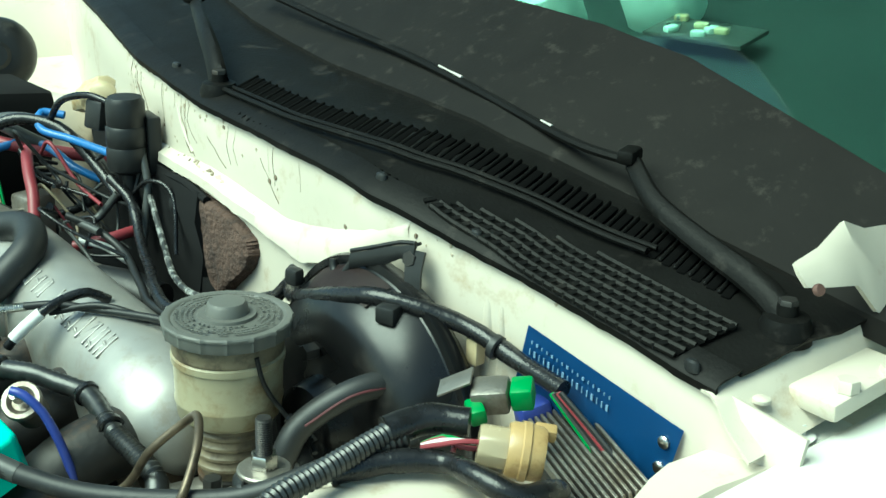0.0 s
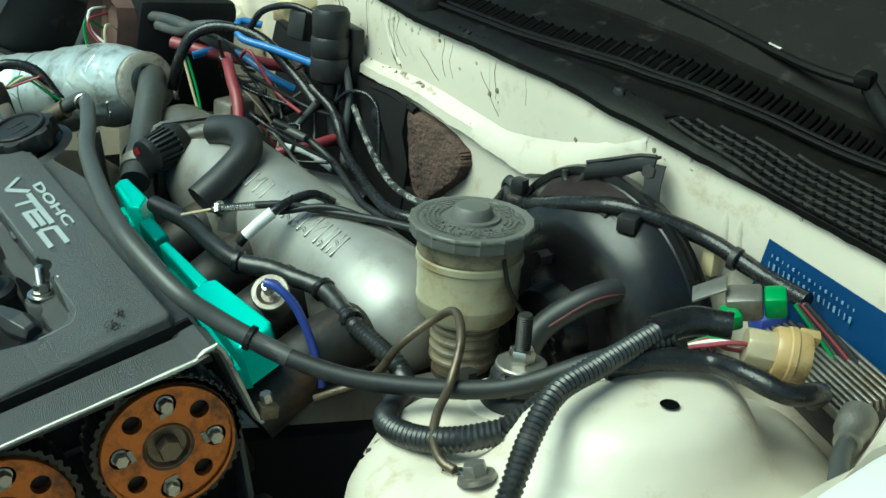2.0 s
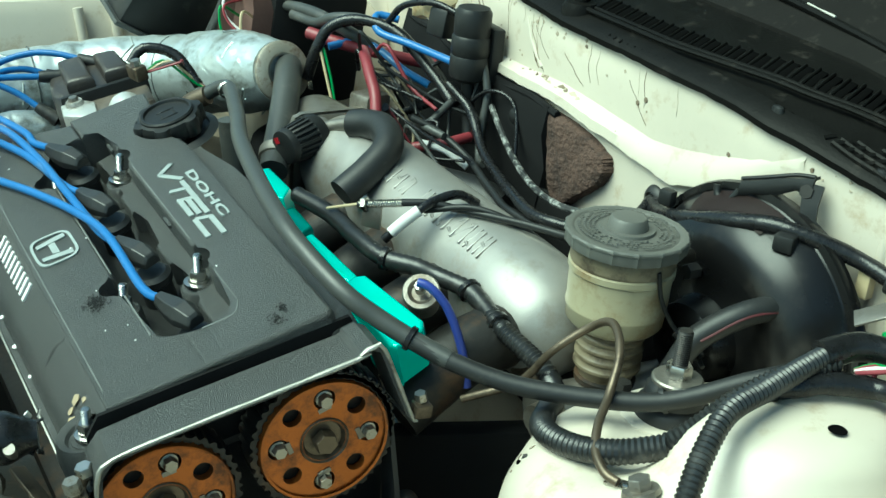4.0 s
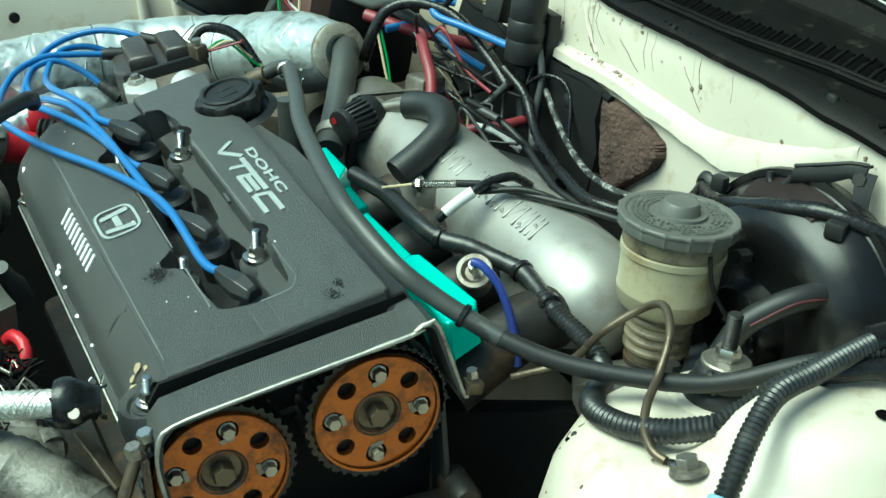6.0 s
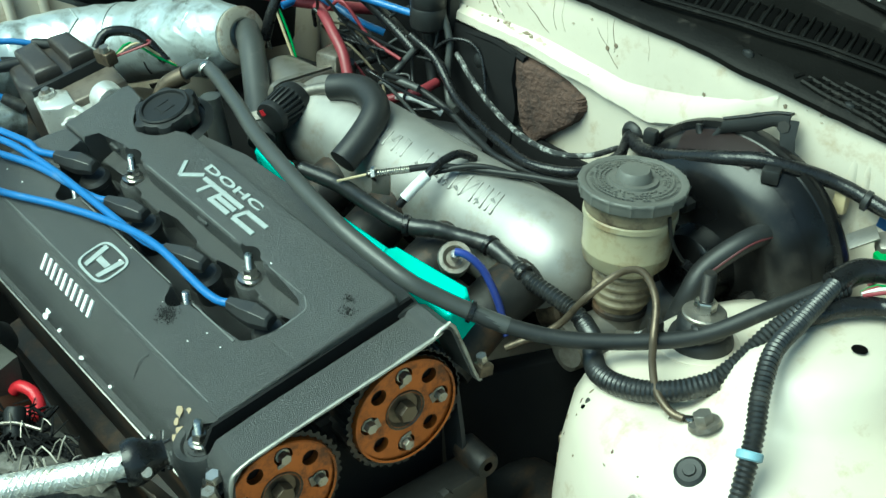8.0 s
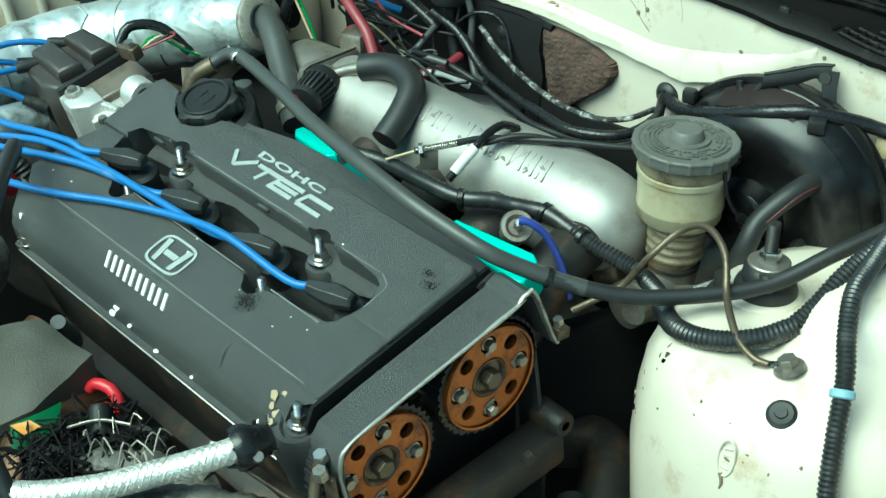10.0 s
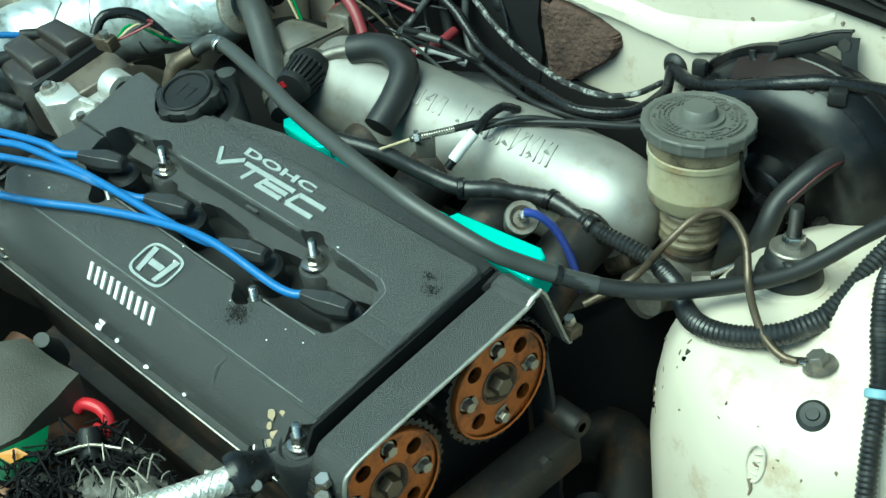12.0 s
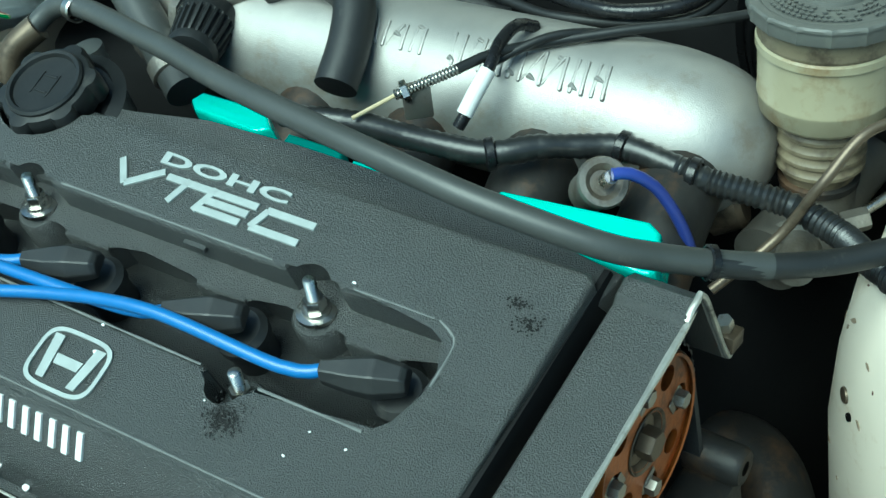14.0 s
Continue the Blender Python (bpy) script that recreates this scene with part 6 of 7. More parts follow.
def build_looms():
    l = thing("engine_loom", "black taped wiring loom in corrugated sleeving", "wiring loom")
    part("taped_run", tube([(0.118, 0.128, 0.004), (0.132, 0.087, 0.002), (0.135, 0.041, 0.002), (0.143, 0.005, 0.0), (0.160, -0.016, 0.0), (0.172, -0.030, -0.003), (0.186, -0.052, -0.006), (0.189, -0.085, -0.012)], 0.0068, 16, 0.003, wob=0.08, ribs=0.0007, pitch=0.005), M_LOOM, l, "shiny black tape wrapping")
    corrugated("sleeve", "corrugated sleeve", [(0.188, -0.080, -0.011), (0.190, -0.098, -0.015), (0.198, -0.138, -0.022), (0.199, -0.155, -0.028)], 0.0066, l)
    corrugated("sleeve", "corrugated sleeve", [(0.199, -0.150, -0.026), (0.190, -0.172, -0.026), (0.172, -0.192, -0.021), (0.155, -0.214, -0.0145)], 0.0070, l)
    part("taped_elbow", tube([(0.162, -0.204, -0.018), (0.151, -0.221, -0.012), (0.148, -0.240, -0.008), (0.154, -0.262, -0.003), (0.166, -0.282, 0.005), (0.186, -0.296, 0.013)], 0.0074, 18, 0.004, ribs=0.0009, pitch=0.0034), M_LOOM, l, "worn corrugated sleeve bend")
    corrugated("sleeve", "corrugated sleeve", [(0.178, -0.292, 0.008), (0.200, -0.298, 0.022), (0.224, -0.302, 0.040), (0.250, -0.306, 0.052), (0.285, -0.310, 0.060)], 0.0066, l)
    for p, q in (((0.143, 0.004, 0.0), (0.155, -0.010, 0.0)), ((0.186, -0.050, -0.006), (0.188, -0.07, -0.010)), ((0.189, -0.09, -0.013), (0.191, -0.11, -0.016))):
        part("tie", lathe([(0.0072, -0.003), (0.0090, -0.002), (0.0090, 0.002), (0.0072, 0.003)], 20, along(p, q)), M_TAPE, l)
    part("bracket", box(0.016, 0.03, 0.004, (0.150, -0.235, -0.030), (0, 20, 30), 0.001), M_DARKSTEEL, l)

    l = thing("wing_loom", "black corrugated conduit lying over the strut tower", "wiring loom")
    corrugated("sleeve", "corrugated sleeve", [(0.098, -0.400, -0.075), (0.112, -0.384, -0.045), (0.132, -0.370, -0.010), (0.152, -0.358, 0.020), (0.172, -0.342, 0.038), (0.196, -0.328, 0.052), (0.228, -0.319, 0.056), (0.256, -0.312, 0.060), (0.284, -0.306, 0.064)], 0.0062, l)
    part("tie", lathe([(0.0072, -0.003), (0.0084, -0.002), (0.0084, 0.002), (0.0072, 0.003)], 22, along((0.147, -0.361, 0.013), (0.153, -0.357, 0.022))), M_BAND, l, "pale blue tie band")
    part("taped_run", tube([(0.275, -0.306, 0.063), (0.300, -0.308, 0.066), (0.318, -0.322, 0.066)], 0.0085, 14, 0.003, wob=0.15), M_TAPE, l)
    part("branch", tube([(0.24, -0.31, 0.048), (0.270, -0.318, 0.052), (0.296, -0.332, 0.052), (0.300, -0.358, 0.056), (0.312, -0.379, 0.052), (0.338, -0.376, 0.046), (0.352, -0.36, 0.030)], 0.0065, 14, 0.003, wob=0.2), M_TAPE, l, "loose black tape wrapping")

    l = thing("firewall_loom", "black wiring loom strung along the firewall", "wiring loom")
    run = [(0.346, -0.034, 0.042), (0.334, -0.060, 0.044), (0.324, -0.100, 0.058), (0.328, -0.145, 0.074), (0.345, -0.182, 0.082), (0.378, -0.220, 0.072), (0.391, -0.262, 0.062), (0.397, -0.300, 0.058)]
    WIRES = [run[7], (0.4050, -0.336, 0.036), (0.4100, -0.358, 0.018), (0.4140, -0.364, -0.006)]
    part("taped_run", tube(run[:8], 0.0060, 14, 0.003, wob=0.16), M_TAPE, l)
    for k, mat in enumerate((M_BLACK, M_REDHOSE, M_BLACK, M_HOSE, M_GREENWIRE)):
        part("wire", tube([(x - 0.004 - 0.0006 * k, y + 0.0034 * (k - 2) * f, z - 0.0012 * k * f) for f, (x, y, z) in zip((0.4, 1.0, 1.2, 1.3), WIRES)], 0.0020, 8), mat, l)
    part("grommet", lathe([(0.006, 0.006), (0.009, 0.005), (0.0115, 0.002), (0.012, -0.001), (0.012, -0.006)], 28, pose(fw_x(-0.033) - 0.002, -0.033, 0.043, 0, -90, 0)), M_RUBBER, l, "black rubber grommet in the firewall")
    part("clip", box(0.012, 0.014, 0.012, (0.340, -0.190, 0.076), (0, 0, 30), 0.002), M_BLACK, l)
    part("tie", lathe([(0.0062, -0.003), (0.0080, -0.002), (0.0080, 0.002), (0.0062, 0.003)], 18, along((0.385, -0.245, 0.066), (0.391, -0.262, 0.062))), M_RUBBER, l)
    part("bulkhead_run", tube([(0.345, -0.032, 0.042), (0.318, -0.046, 0.034), (0.284, -0.040, 0.028), (0.262, -0.005, 0.026), (0.268, 0.045, 0.024), (0.280, 0.090, 0.020), (0.290, 0.140, 0.024), (0.298, 0.185, 0.045), (0.290, 0.215, 0.06)], 0.0044, 12, 0.004, wob=0.2), M_TAPE, l)
    part("bulkhead_run", tube([(0.344, -0.034, 0.040), (0.312, -0.050, 0.026), (0.278, -0.034, 0.018), (0.262, 0.03, 0.014), (0.268, 0.08, 0.014), (0.274, 0.135, 0.020), (0.262, 0.170, 0.032), (0.244, 0.19, 0.04)], 0.0032, 10, 0.004, wob=0.1), M_BLACK, l)
    part("speckled_wire", tube([(0.330, -0.036, 0.036), (0.300, -0.030, 0.034), (0.280, -0.008, 0.034), (0.282, 0.04, 0.032), (0.296, 0.10, 0.034), (0.304, 0.14, 0.044), (0.308, 0.165, 0.055)], 0.0026, 8), M_SPECK, l)

    l = thing("earth_strap", "bare copper-brown earth wire looped over the hose", "wire")
    part("wire", tube([(0.150, -0.120, -0.050), (0.180, -0.141, -0.030), (0.193, -0.157, 0.0), (0.212, -0.170, 0.022), (0.211, -0.194, 0.036), (0.200, -0.220, 0.030), (0.184, -0.237, 0.012), (0.166, -0.256, 0.008), (0.154, -0.274, 0.003), (0.151, -0.290, -0.001), (0.154, -0.299, -0.002)], 0.0028, 12, 0.003), M_BRONZE, l)

    l = thing("throttle_cable", "black throttle cable on an alloy bracket", "cable")
    part("outer", tube([(0.170, 0.041, 0.027), (0.190, 0.030, 0.029), (0.212, 0.014, 0.027), (0.240, -0.025, 0.030), (0.262, -0.055, 0.030), (0.285, -0.08, 0.03)], 0.0030, 10), M_BLACK, l)
    part("outer", tube([(0.186, 0.034, 0.022), (0.214, 0.010, 0.031), (0.238, -0.012, 0.026), (0.262, -0.03, 0.01)], 0.0026, 10), M_BLACK, l)
    part("adjuster", tube([(0.145, 0.066, 0.018), (0.172, 0.040, 0.027)], 0.0030, 10, 0.002, ribs=0.0008, pitch=0.002), M_STEEL, l, "threaded steel adjuster")
    part("inner", tube([(0.126, 0.082, 0.010), (0.147, 0.064, 0.019)], 0.0012, 8), M_YELLOW, l)
    part("nut", hexnut(0.0062, 0.004, along((0.148, 0.063, 0.019), (0.172, 0.040, 0.027))), M_STEEL, l)
    part("bracket", box(0.004, 0.016, 0.022, (0.154, 0.058, 0.012), (0, 0, 40), 0.001), M_ALLOY_DULL, l)
    part("white_tape", tube([(0.158, 0.030, 0.008), (0.167, 0.028, 0.017), (0.178, 0.026, 0.026)], 0.0046, 12), M_WHITEPLASTIC, l, "white tape wrapping")
    part("strap", tube([(0.154, 0.032, 0.002), (0.160, 0.029, 0.010), (0.178, 0.026, 0.026), (0.196, 0.030, 0.032), (0.214, 0.030, 0.034), (0.228, 0.028, 0.026)], 0.0036, 10, wob=0.15), M_TAPE, l)

    r = thing("pressure_regulator", "steel pressure regulator with a blue vacuum line", "regulator")
    m = along((0.143, -0.061, 0.000), (0.111, -0.107, 0.054))
    part("can", lathe([(0, 0.0085), (0.0065, 0.0085), (0.0075, 0.0098), (0.0095, 0.0115), (0.0125, 0.0115), (0.0134, 0.010), (0.0134, 0.008), (0.0115, 0.006), (0.011, -0.016)], 36, m), M_ALLOY_DULL, r)
    part("nipple", lathe([(0, 0.024), (0.0035, 0.024), (0.004, 0.014)], 14, m), M_STEEL, r)
    part("vacuum_line", tube([(0.131, -0.077, 0.020), (0.137, -0.083, 0.0185), (0.146, -0.091, 0.008), (0.153, -0.098, -0.010), (0.158, -0.103, -0.030), (0.161, -0.106, -0.050)], 0.0031, 12), M_BLUE, r, "blue silicone line")


build_looms()


def build_connectors():
    c = thing("round_connector", "aged cream plastic round wiring connector", "connector", along((0.312, -0.340, 0.063), (0.345, -0.362, 0.058)) @ Matrix.Scale(0.86, 4))
    part("nose", lathe([(0, 0.0), (0.0115, 0.0), (0.0125, 0.002), (0.0130, 0.0185)], 36, ripple=lambda a, r, z: 1 + (0.05 if math.cos(8 * a) > 0.3 else 0)), M_NYLON, c, "translucent ribbed nose")
    part("shell", lathe([(0, 0.018), (0.0160, 0.018), (0.0175, 0.021), (0.0175, 0.038), (0.0160, 0.041), (0.0, 0.041)], 36), M_CONNECTOR, c)
    part("collar", lathe([(0.0177, 0.026), (0.0187, 0.027), (0.0187, 0.031), (0.0177, 0.032)], 36), M_CONNECTOR, c)
    part("tab", box(0.008, 0.010, 0.014, (0.006, 0.012, 0.040), (0, 0, 20), 0.0015), M_CONNECTOR, c)
    for k, (mat, dx) in enumerate(((M_REDHOSE, -0.005), (M_WHITEPLASTIC, 0.0), (M_GREENWIRE, 0.005), (M_REDHOSE, 0.003))):
        part("wire", tube([(dx, 0.004 - k * 0.003, 0.002), (dx * 1.2, 0.003 - k * 0.003, -0.010), (dx + 0.004, -0.004, -0.022), (dx * 0.4 + 0.004, -0.010, -0.034)], 0.0017, 8), mat, c)
    g = thing("green_relay_plug", "dull metal relay with a green plastic plug", "connector", pose(0.352, -0.302, 0.066, 10, -10, -40))
    part("case", box(0.022, 0.020, 0.016, (-0.006, 0, 0), (0, 0, 0), 0.003), M_ALLOY_DULL, g)
    part("plug", box(0.013, 0.017, 0.014, (0.012, 0, 0.0), (0, 0, 0), 0.002), M_GREENWIRE, g)
    part("plug", box(0.010, 0.016, 0.010, (-0.014, -0.012, -0.002), (0, 0, 20), 0.002), M_GREENWIRE, g)
    part("tab", box(0.022, 0.016, 0.0016, (-0.026, 0.004, 0.008), (0, -20, 0), 0.0005), M_ALLOY_DULL, g)
    for dy in (-0.005, 0.0, 0.005):
        part("wire", tube([(-0.016, -0.012 + dy * 0.3, 0.0), (-0.022, -0.020 + dy, -0.004), (-0.026, -0.030 + dy, -0.012)], 0.0016, 8), M_REDHOSE, g)
    a = thing("finned_module", "grey finned ignition module behind the connectors", "electronic module", pose(0.392, -0.330, 0.022, 0, -14, -14))
    part("case", box(0.045, 0.105, 0.022, (0, 0, -0.006), bevel=0.003), M_DARKSTEEL, a)
    for i in range(11):
        part("fin", box(0.0022, 0.104, 0.008, (-0.020 + i * 0.004, 0, 0.008), bevel=0.0006, seg=1), M_ALLOY_DULL, a)
    part("blue_plug", box(0.020, 0.022, 0.020, (-0.006, 0.062, 0.008), bevel=0.003), M_BLUE, a, "blue plastic plug")
    s = thing("bulb_socket", "grey rubber sleeved socket lying by the wing", "socket", along((0.340, -0.404, 0.046), (0.296, -0.434, 0.044)) @ Matrix.Scale(0.78, 4))
    part("sleeve", lathe([(0, 0), (0.012, 0), (0.0135, 0.003), (0.0130, 0.022), (0.0105, 0.027), (0.0095, 0.040), (0.0, 0.041)], 28), M_ALLOY_DULL, s)
    part("lead", tube([(0, 0, 0.036), (0.0, 0.002, 0.06), (0.004, 0.004, 0.09), (0.010, 0.004, 0.13)], 0.0065, 14), M_HOSE, s)


build_connectors()


def build_plate():
    p = thing("data_plate", "blue printed metal data plate riveted to the firewall", "data plate")
    c = [Vector((0.402, -0.256, 0.082)), Vector((0.4274, -0.373, 0.058)), Vector((0.4243, -0.361, 0.010)), Vector((0.400, -0.248, 0.042))]
    bm = bmesh.new()
    n = 12
    top = [bm.verts.new(c[0].lerp(c[1], i / n)) for i in range(n + 1)]
    bot = [bm.verts.new(c[3].lerp(c[2], i / n)) for i in range(n + 1)]
    for v in top + bot:
        v.co.x = min(v.co.x, fw_x(v.co.y) - 0.0045)
    for i in range(n):
        bm.faces.new((top[i], top[i + 1], bot[i + 1], bot[i]))
    bmesh.ops.solidify(bm, geom=bm.faces[:], thickness=0.0015)
    part("plate", bm, M_PLATE, p)

    def spot(u, v):
        q = c[0].lerp(c[1], u).lerp(c[3].lerp(c[2], u), v)
        q.x = min(q.x, fw_x(q.y) - 0.0045) - 0.0016
        return q
    for row, v, n in ((0, 0.20, 16), (1, 0.36, 17)):
        bm = bmesh.new()
        for i in range(n):
            u = 0.06 + 0.56 * i / n
            q = spot(u, v)
            add(bm, box(0.0006, (0.0009, 0.0016, 0.0006)[i % 3], 0.0040 if row else 0.0020, tuple(q), (0, 0, 12), 0))
        part("printed_bar", bm, M_PLATE_INK, p, "row of pale printed bars")
    for u, v in ((0.93, 0.28), (0.95, 0.62)):
        q = spot(u, v)
        part("rivet", lathe([(0, 0.0015), (0.003, 0.001), (0.004, 0.0), (0.004, -0.002)], 16, along(tuple(q), (q.x - 0.1, q.y - 0.02, q.z))), M_STEEL, p)


build_plate()


def build_hook_bracket():
    b = thing("hose_bracket", "black stamped steel bracket with a hook", "bracket", pose(0.006, -0.008, -0.006))
    pts = [(0.338, -0.126, 0.099), (0.343, -0.136, 0.103), (0.349, -0.148, 0.108), (0.356, -0.160, 0.113), (0.361, -0.171, 0.115)]
    rows = []
    for dz, dx in ((0.0035, 0.0025), (0.003, -0.001), (0.0, -0.0022), (-0.0035, -0.0022), (-0.005, -0.001)):
        rows.append([(x + dx, y, z + dz * (1.0 - 0.35 * math.sin(9 * k))) for k, (x, y, z) in enumerate(pts)])
    part("arm", sheet(rows, 0.002), M_BLACK, b)
    part("hook", tube([(0.337, -0.125, 0.096), (0.334, -0.121, 0.088), (0.333, -0.114, 0.084), (0.333, -0.107, 0.087), (0.334, -0.105, 0.093)], 0.0028, 10), M_BLACK, b)
    part("leg", sheet([[(0.357, -0.164, 0.116), (0.354, -0.168, 0.103), (0.352, -0.172, 0.092), (0.356, -0.179, 0.086), (0.355, -0.182, 0.072)],
                       [(0.364, -0.176, 0.116), (0.360, -0.178, 0.103), (0.358, -0.181, 0.094), (0.364, -0.190, 0.086), (0.362, -0.193, 0.070)]], 0.0025), M_BLACK, b)
    part("bolt", hexnut(0.0055, 0.004, Matrix.Translation((0.358, -0.168, 0.110)) @ pose(0, 0, 0, 0, -75, 20)), M_DARKSTEEL, b)
    part("edge_fold", tube([(x - 0.002, y, z + 0.0065) for x, y, z in pts], 0.0014, 8), M_BLACK, b)
    k = thing("hose_clip", "small black clip on the firewall", "clip")
    part("body", box(0.010, 0.012, 0.013, (0.330, -0.072, 0.062), (0, 0, 20), 0.003), M_BLACK, k)
    single("foam_block", box(0.008, 0.010, 0.018, (0.384, -0.224, 0.056), (0, 0, 10), 0.001), M_YELLOW, "small tan tape tab on the firewall", "tape")


build_hook_bracket()


def wiper(pts, blade):
    w = thing("wiper", "dusty black windscreen wiper at rest", "wiper", group="windscreen wipers")
    part("pivot", lathe([(0, 0.016), (0.006, 0.016), (0.0065, 0.010), (0.013, 0.009), (0.0150, 0.004), (0.016, -0.006)], 28, Matrix.Translation(pts[0])), M_COWL, w)
    part("nut", hexnut(0.006, 0.006, Matrix.Translation(Vector(pts[0]) + Vector((0, 0, 0.013)))), M_DARKSTEEL, w)
    part("arm", tube([Vector(p) + Vector((0, 0, 0.008)) for p in pts], 0.0092, 10, 0.006, taper=lambda f: 1.0 - 0.35 * f, flat=0.6), M_COWL, w)
    if blade:
        part("blade", tube(blade, 0.0035, 8, 0.008), M_COWL, w)
        part("hinge", box(0.020, 0.012, 0.010, tuple(Vector(blade[0]) + Vector((0, 0, 0.004))), (0, 0, 30), 0.003), M_COWL, w)
        path = curve_points([Vector(p) for p in blade], 0.004)
        for f, g in ((0.155, 0.17), (0.37, 0.43)):
            seg = [p + Vector((0, 0, 0.0034)) for p in path[int(len(path) * f):int(len(path) * g) + 2]]
            part("worn_spot", tube(seg, 0.0012, 6, wob=0.5), M_WORNPALE, w, "bare worn line along the edge")


wiper([(0.494, -0.374, 0.106), (0.492, -0.350, 0.118), (0.489, -0.300, 0.130), (0.489, -0.258, 0.142), (0.499, -0.224, 0.156)],
      [(0.499, -0.220, 0.164), (0.487, -0.172, 0.167), (0.481, -0.060, 0.179), (0.476, 0.037, 0.187), (0.462, 0.15, 0.196), (0.450, 0.26, 0.206)])
wiper([(0.350, 0.110, 0.151), (0.356, 0.136, 0.166), (0.366, 0.180, 0.180), (0.388, 0.26, 0.192)],
      [(0.388, 0.26, 0.198), (0.402, 0.32, 0.206), (0.42, 0.45, 0.208), (0.44, 0.6, 0.21)])


def build_hinge():
    h = thing("bonnet_hinge", "cream painted bonnet hinge arm", "hinge")
    rows = [[(0.488, -0.380, 0.150), (0.505, -0.380, 0.156), (0.525, -0.378, 0.168), (0.545, -0.376, 0.160), (0.58, -0.374, 0.158)], [(0.486, -0.386, 0.146), (0.505, -0.388, 0.148), (0.525, -0.388, 0.156), (0.545, -0.388, 0.140), (0.58, -0.388, 0.128)], [(0.490, -0.390, 0.138), (0.507, -0.392, 0.136), (0.527, -0.393, 0.134), (0.545, -0.394, 0.115), (0.58, -0.396, 0.10)]]
    part("arm", sheet(rows, 0.003), M_BODY, h)
    part("rust_spot", lathe([(0, 0.001), (0.003, 0.001), (0.0035, 0), (0.0035, -0.002)], 16, pose(0.484, -0.404, 0.143, 60, 0, 0)), M_RUST, h)
    part("base", box(0.07, 0.035, 0.012, (0.515, -0.405, 0.082), (0, -6, 8), 0.003), M_BODY, h)
    for x in (0.50, 0.535):
        part("bolt", hexnut(0.007, 0.007, pose(x, -0.418, 0.086)), M_BODY, h)


build_hinge()

# ---------------------------------------------------------------- behind the manifold: wiring and hoses
def build_rear_wiring():
    s = thing("solenoid", "dusty black cylindrical solenoid on the firewall", "solenoid", pose(0.303, 0.205, 0.0))
    part("body", lathe([(0, 0.066), (0.010, 0.066), (0.0165, 0.070), (0.0175, 0.074), (0.0175, 0.088), (0.0165, 0.090), (0.0175, 0.092), (0.0175, 0.106), (0.0160, 0.108), (0.0165, 0.110), (0.0165, 0.128), (0.014, 0.132), (0, 0.132)], 32), M_BLACK, s)
    part("bracket", box(0.012, 0.03, 0.05, (0.020, 0.0, 0.09), bevel=0.002), M_BLACK, s)
    part("plug", box(0.022, 0.022, 0.026, (-0.008, 0.040, 0.108), (0, 10, 20), 0.003), M_BLACK, s)
    part("spout", tube([(0, 0, 0.068), (0.004, -0.002, 0.03), (0.002, -0.01, 0.01)], 0.006, 12), M_BLACK, s)

    def run(name, label, pts, r, mat, cat="hose", wob=0.0):
        h = thing(name, label, cat)
        part("run", tube(pts, r, 14, 0.005, wob=wob), mat, h)
        return h
    run("vacuum_hose", "bright blue silicone vacuum hose", [(0.298, 0.215, 0.078), (0.275, 0.268, 0.082), (0.256, 0.300, 0.086), (0.262, 0.320, 0.096), (0.280, 0.310, 0.094)], 0.0036, M_BLUEWIRE)
    run("vacuum_hose", "bright blue silicone vacuum hose", [(0.225, 0.345, 0.060), (0.254, 0.340, 0.066), (0.270, 0.318, 0.060), (0.281, 0.292, 0.050), (0.300, 0.275, 0.040)], 0.0038, M_BLUEWIRE)
    run("coolant_hose", "faded red rubber hose", [(0.245, 0.310, 0.066), (0.238, 0.285, 0.066), (0.233, 0.262, 0.058), (0.230, 0.240, 0.046), (0.226, 0.225, 0.030)], 0.0052, M_REDHOSE)
    run("coolant_hose", "faded red rubber hose", [(0.215, 0.375, 0.066), (0.240, 0.345, 0.062), (0.285, 0.32, 0.055), (0.32, 0.305, 0.05)], 0.0058, M_REDHOSE)
    run("coolant_hose", "faded red rubber hose", [(0.250, 0.195, 0.010), (0.275, 0.180, 0.018), (0.300, 0.185, 0.020)], 0.0048, M_REDHOSE)
    rng = random.Random(11)
    looms = (
        ([(0.205, 0.345, 0.030), (0.210, 0.338, 0.060), (0.222, 0.335, 0.082), (0.245, 0.320, 0.092), (0.272, 0.290, 0.086), (0.290, 0.250, 0.060), (0.298, 0.215, 0.040)], 0.0070),
        ([(0.215, 0.420, 0.072), (0.226, 0.381, 0.074), (0.232, 0.345, 0.088), (0.258, 0.315, 0.090), (0.290, 0.28, 0.070), (0.300, 0.225, 0.045)], 0.0065),
        ([(0.190, 0.500, 0.070), (0.206, 0.461, 0.074), (0.225, 0.400, 0.080), (0.240, 0.35, 0.076), (0.27, 0.33, 0.060)], 0.0075),
        ([(0.300, 0.225, 0.120), (0.285, 0.250, 0.125), (0.270, 0.280, 0.115), (0.265, 0.300, 0.095)], 0.0040),
        ([(0.312, 0.195, 0.085), (0.312, 0.182, 0.060), (0.306, 0.176, 0.030), (0.298, 0.160, 0.010), (0.292, 0.14, 0.012)], 0.0045),
        ([(0.296, 0.215, 0.045), (0.280, 0.225, 0.022), (0.262, 0.215, 0.024), (0.252, 0.190, 0.034), (0.262, 0.160, 0.032)], 0.0045),
        ([(0.286, 0.240, 0.035), (0.272, 0.262, 0.020), (0.255, 0.27, 0.015), (0.245, 0.25, 0.03)], 0.0050),
    )
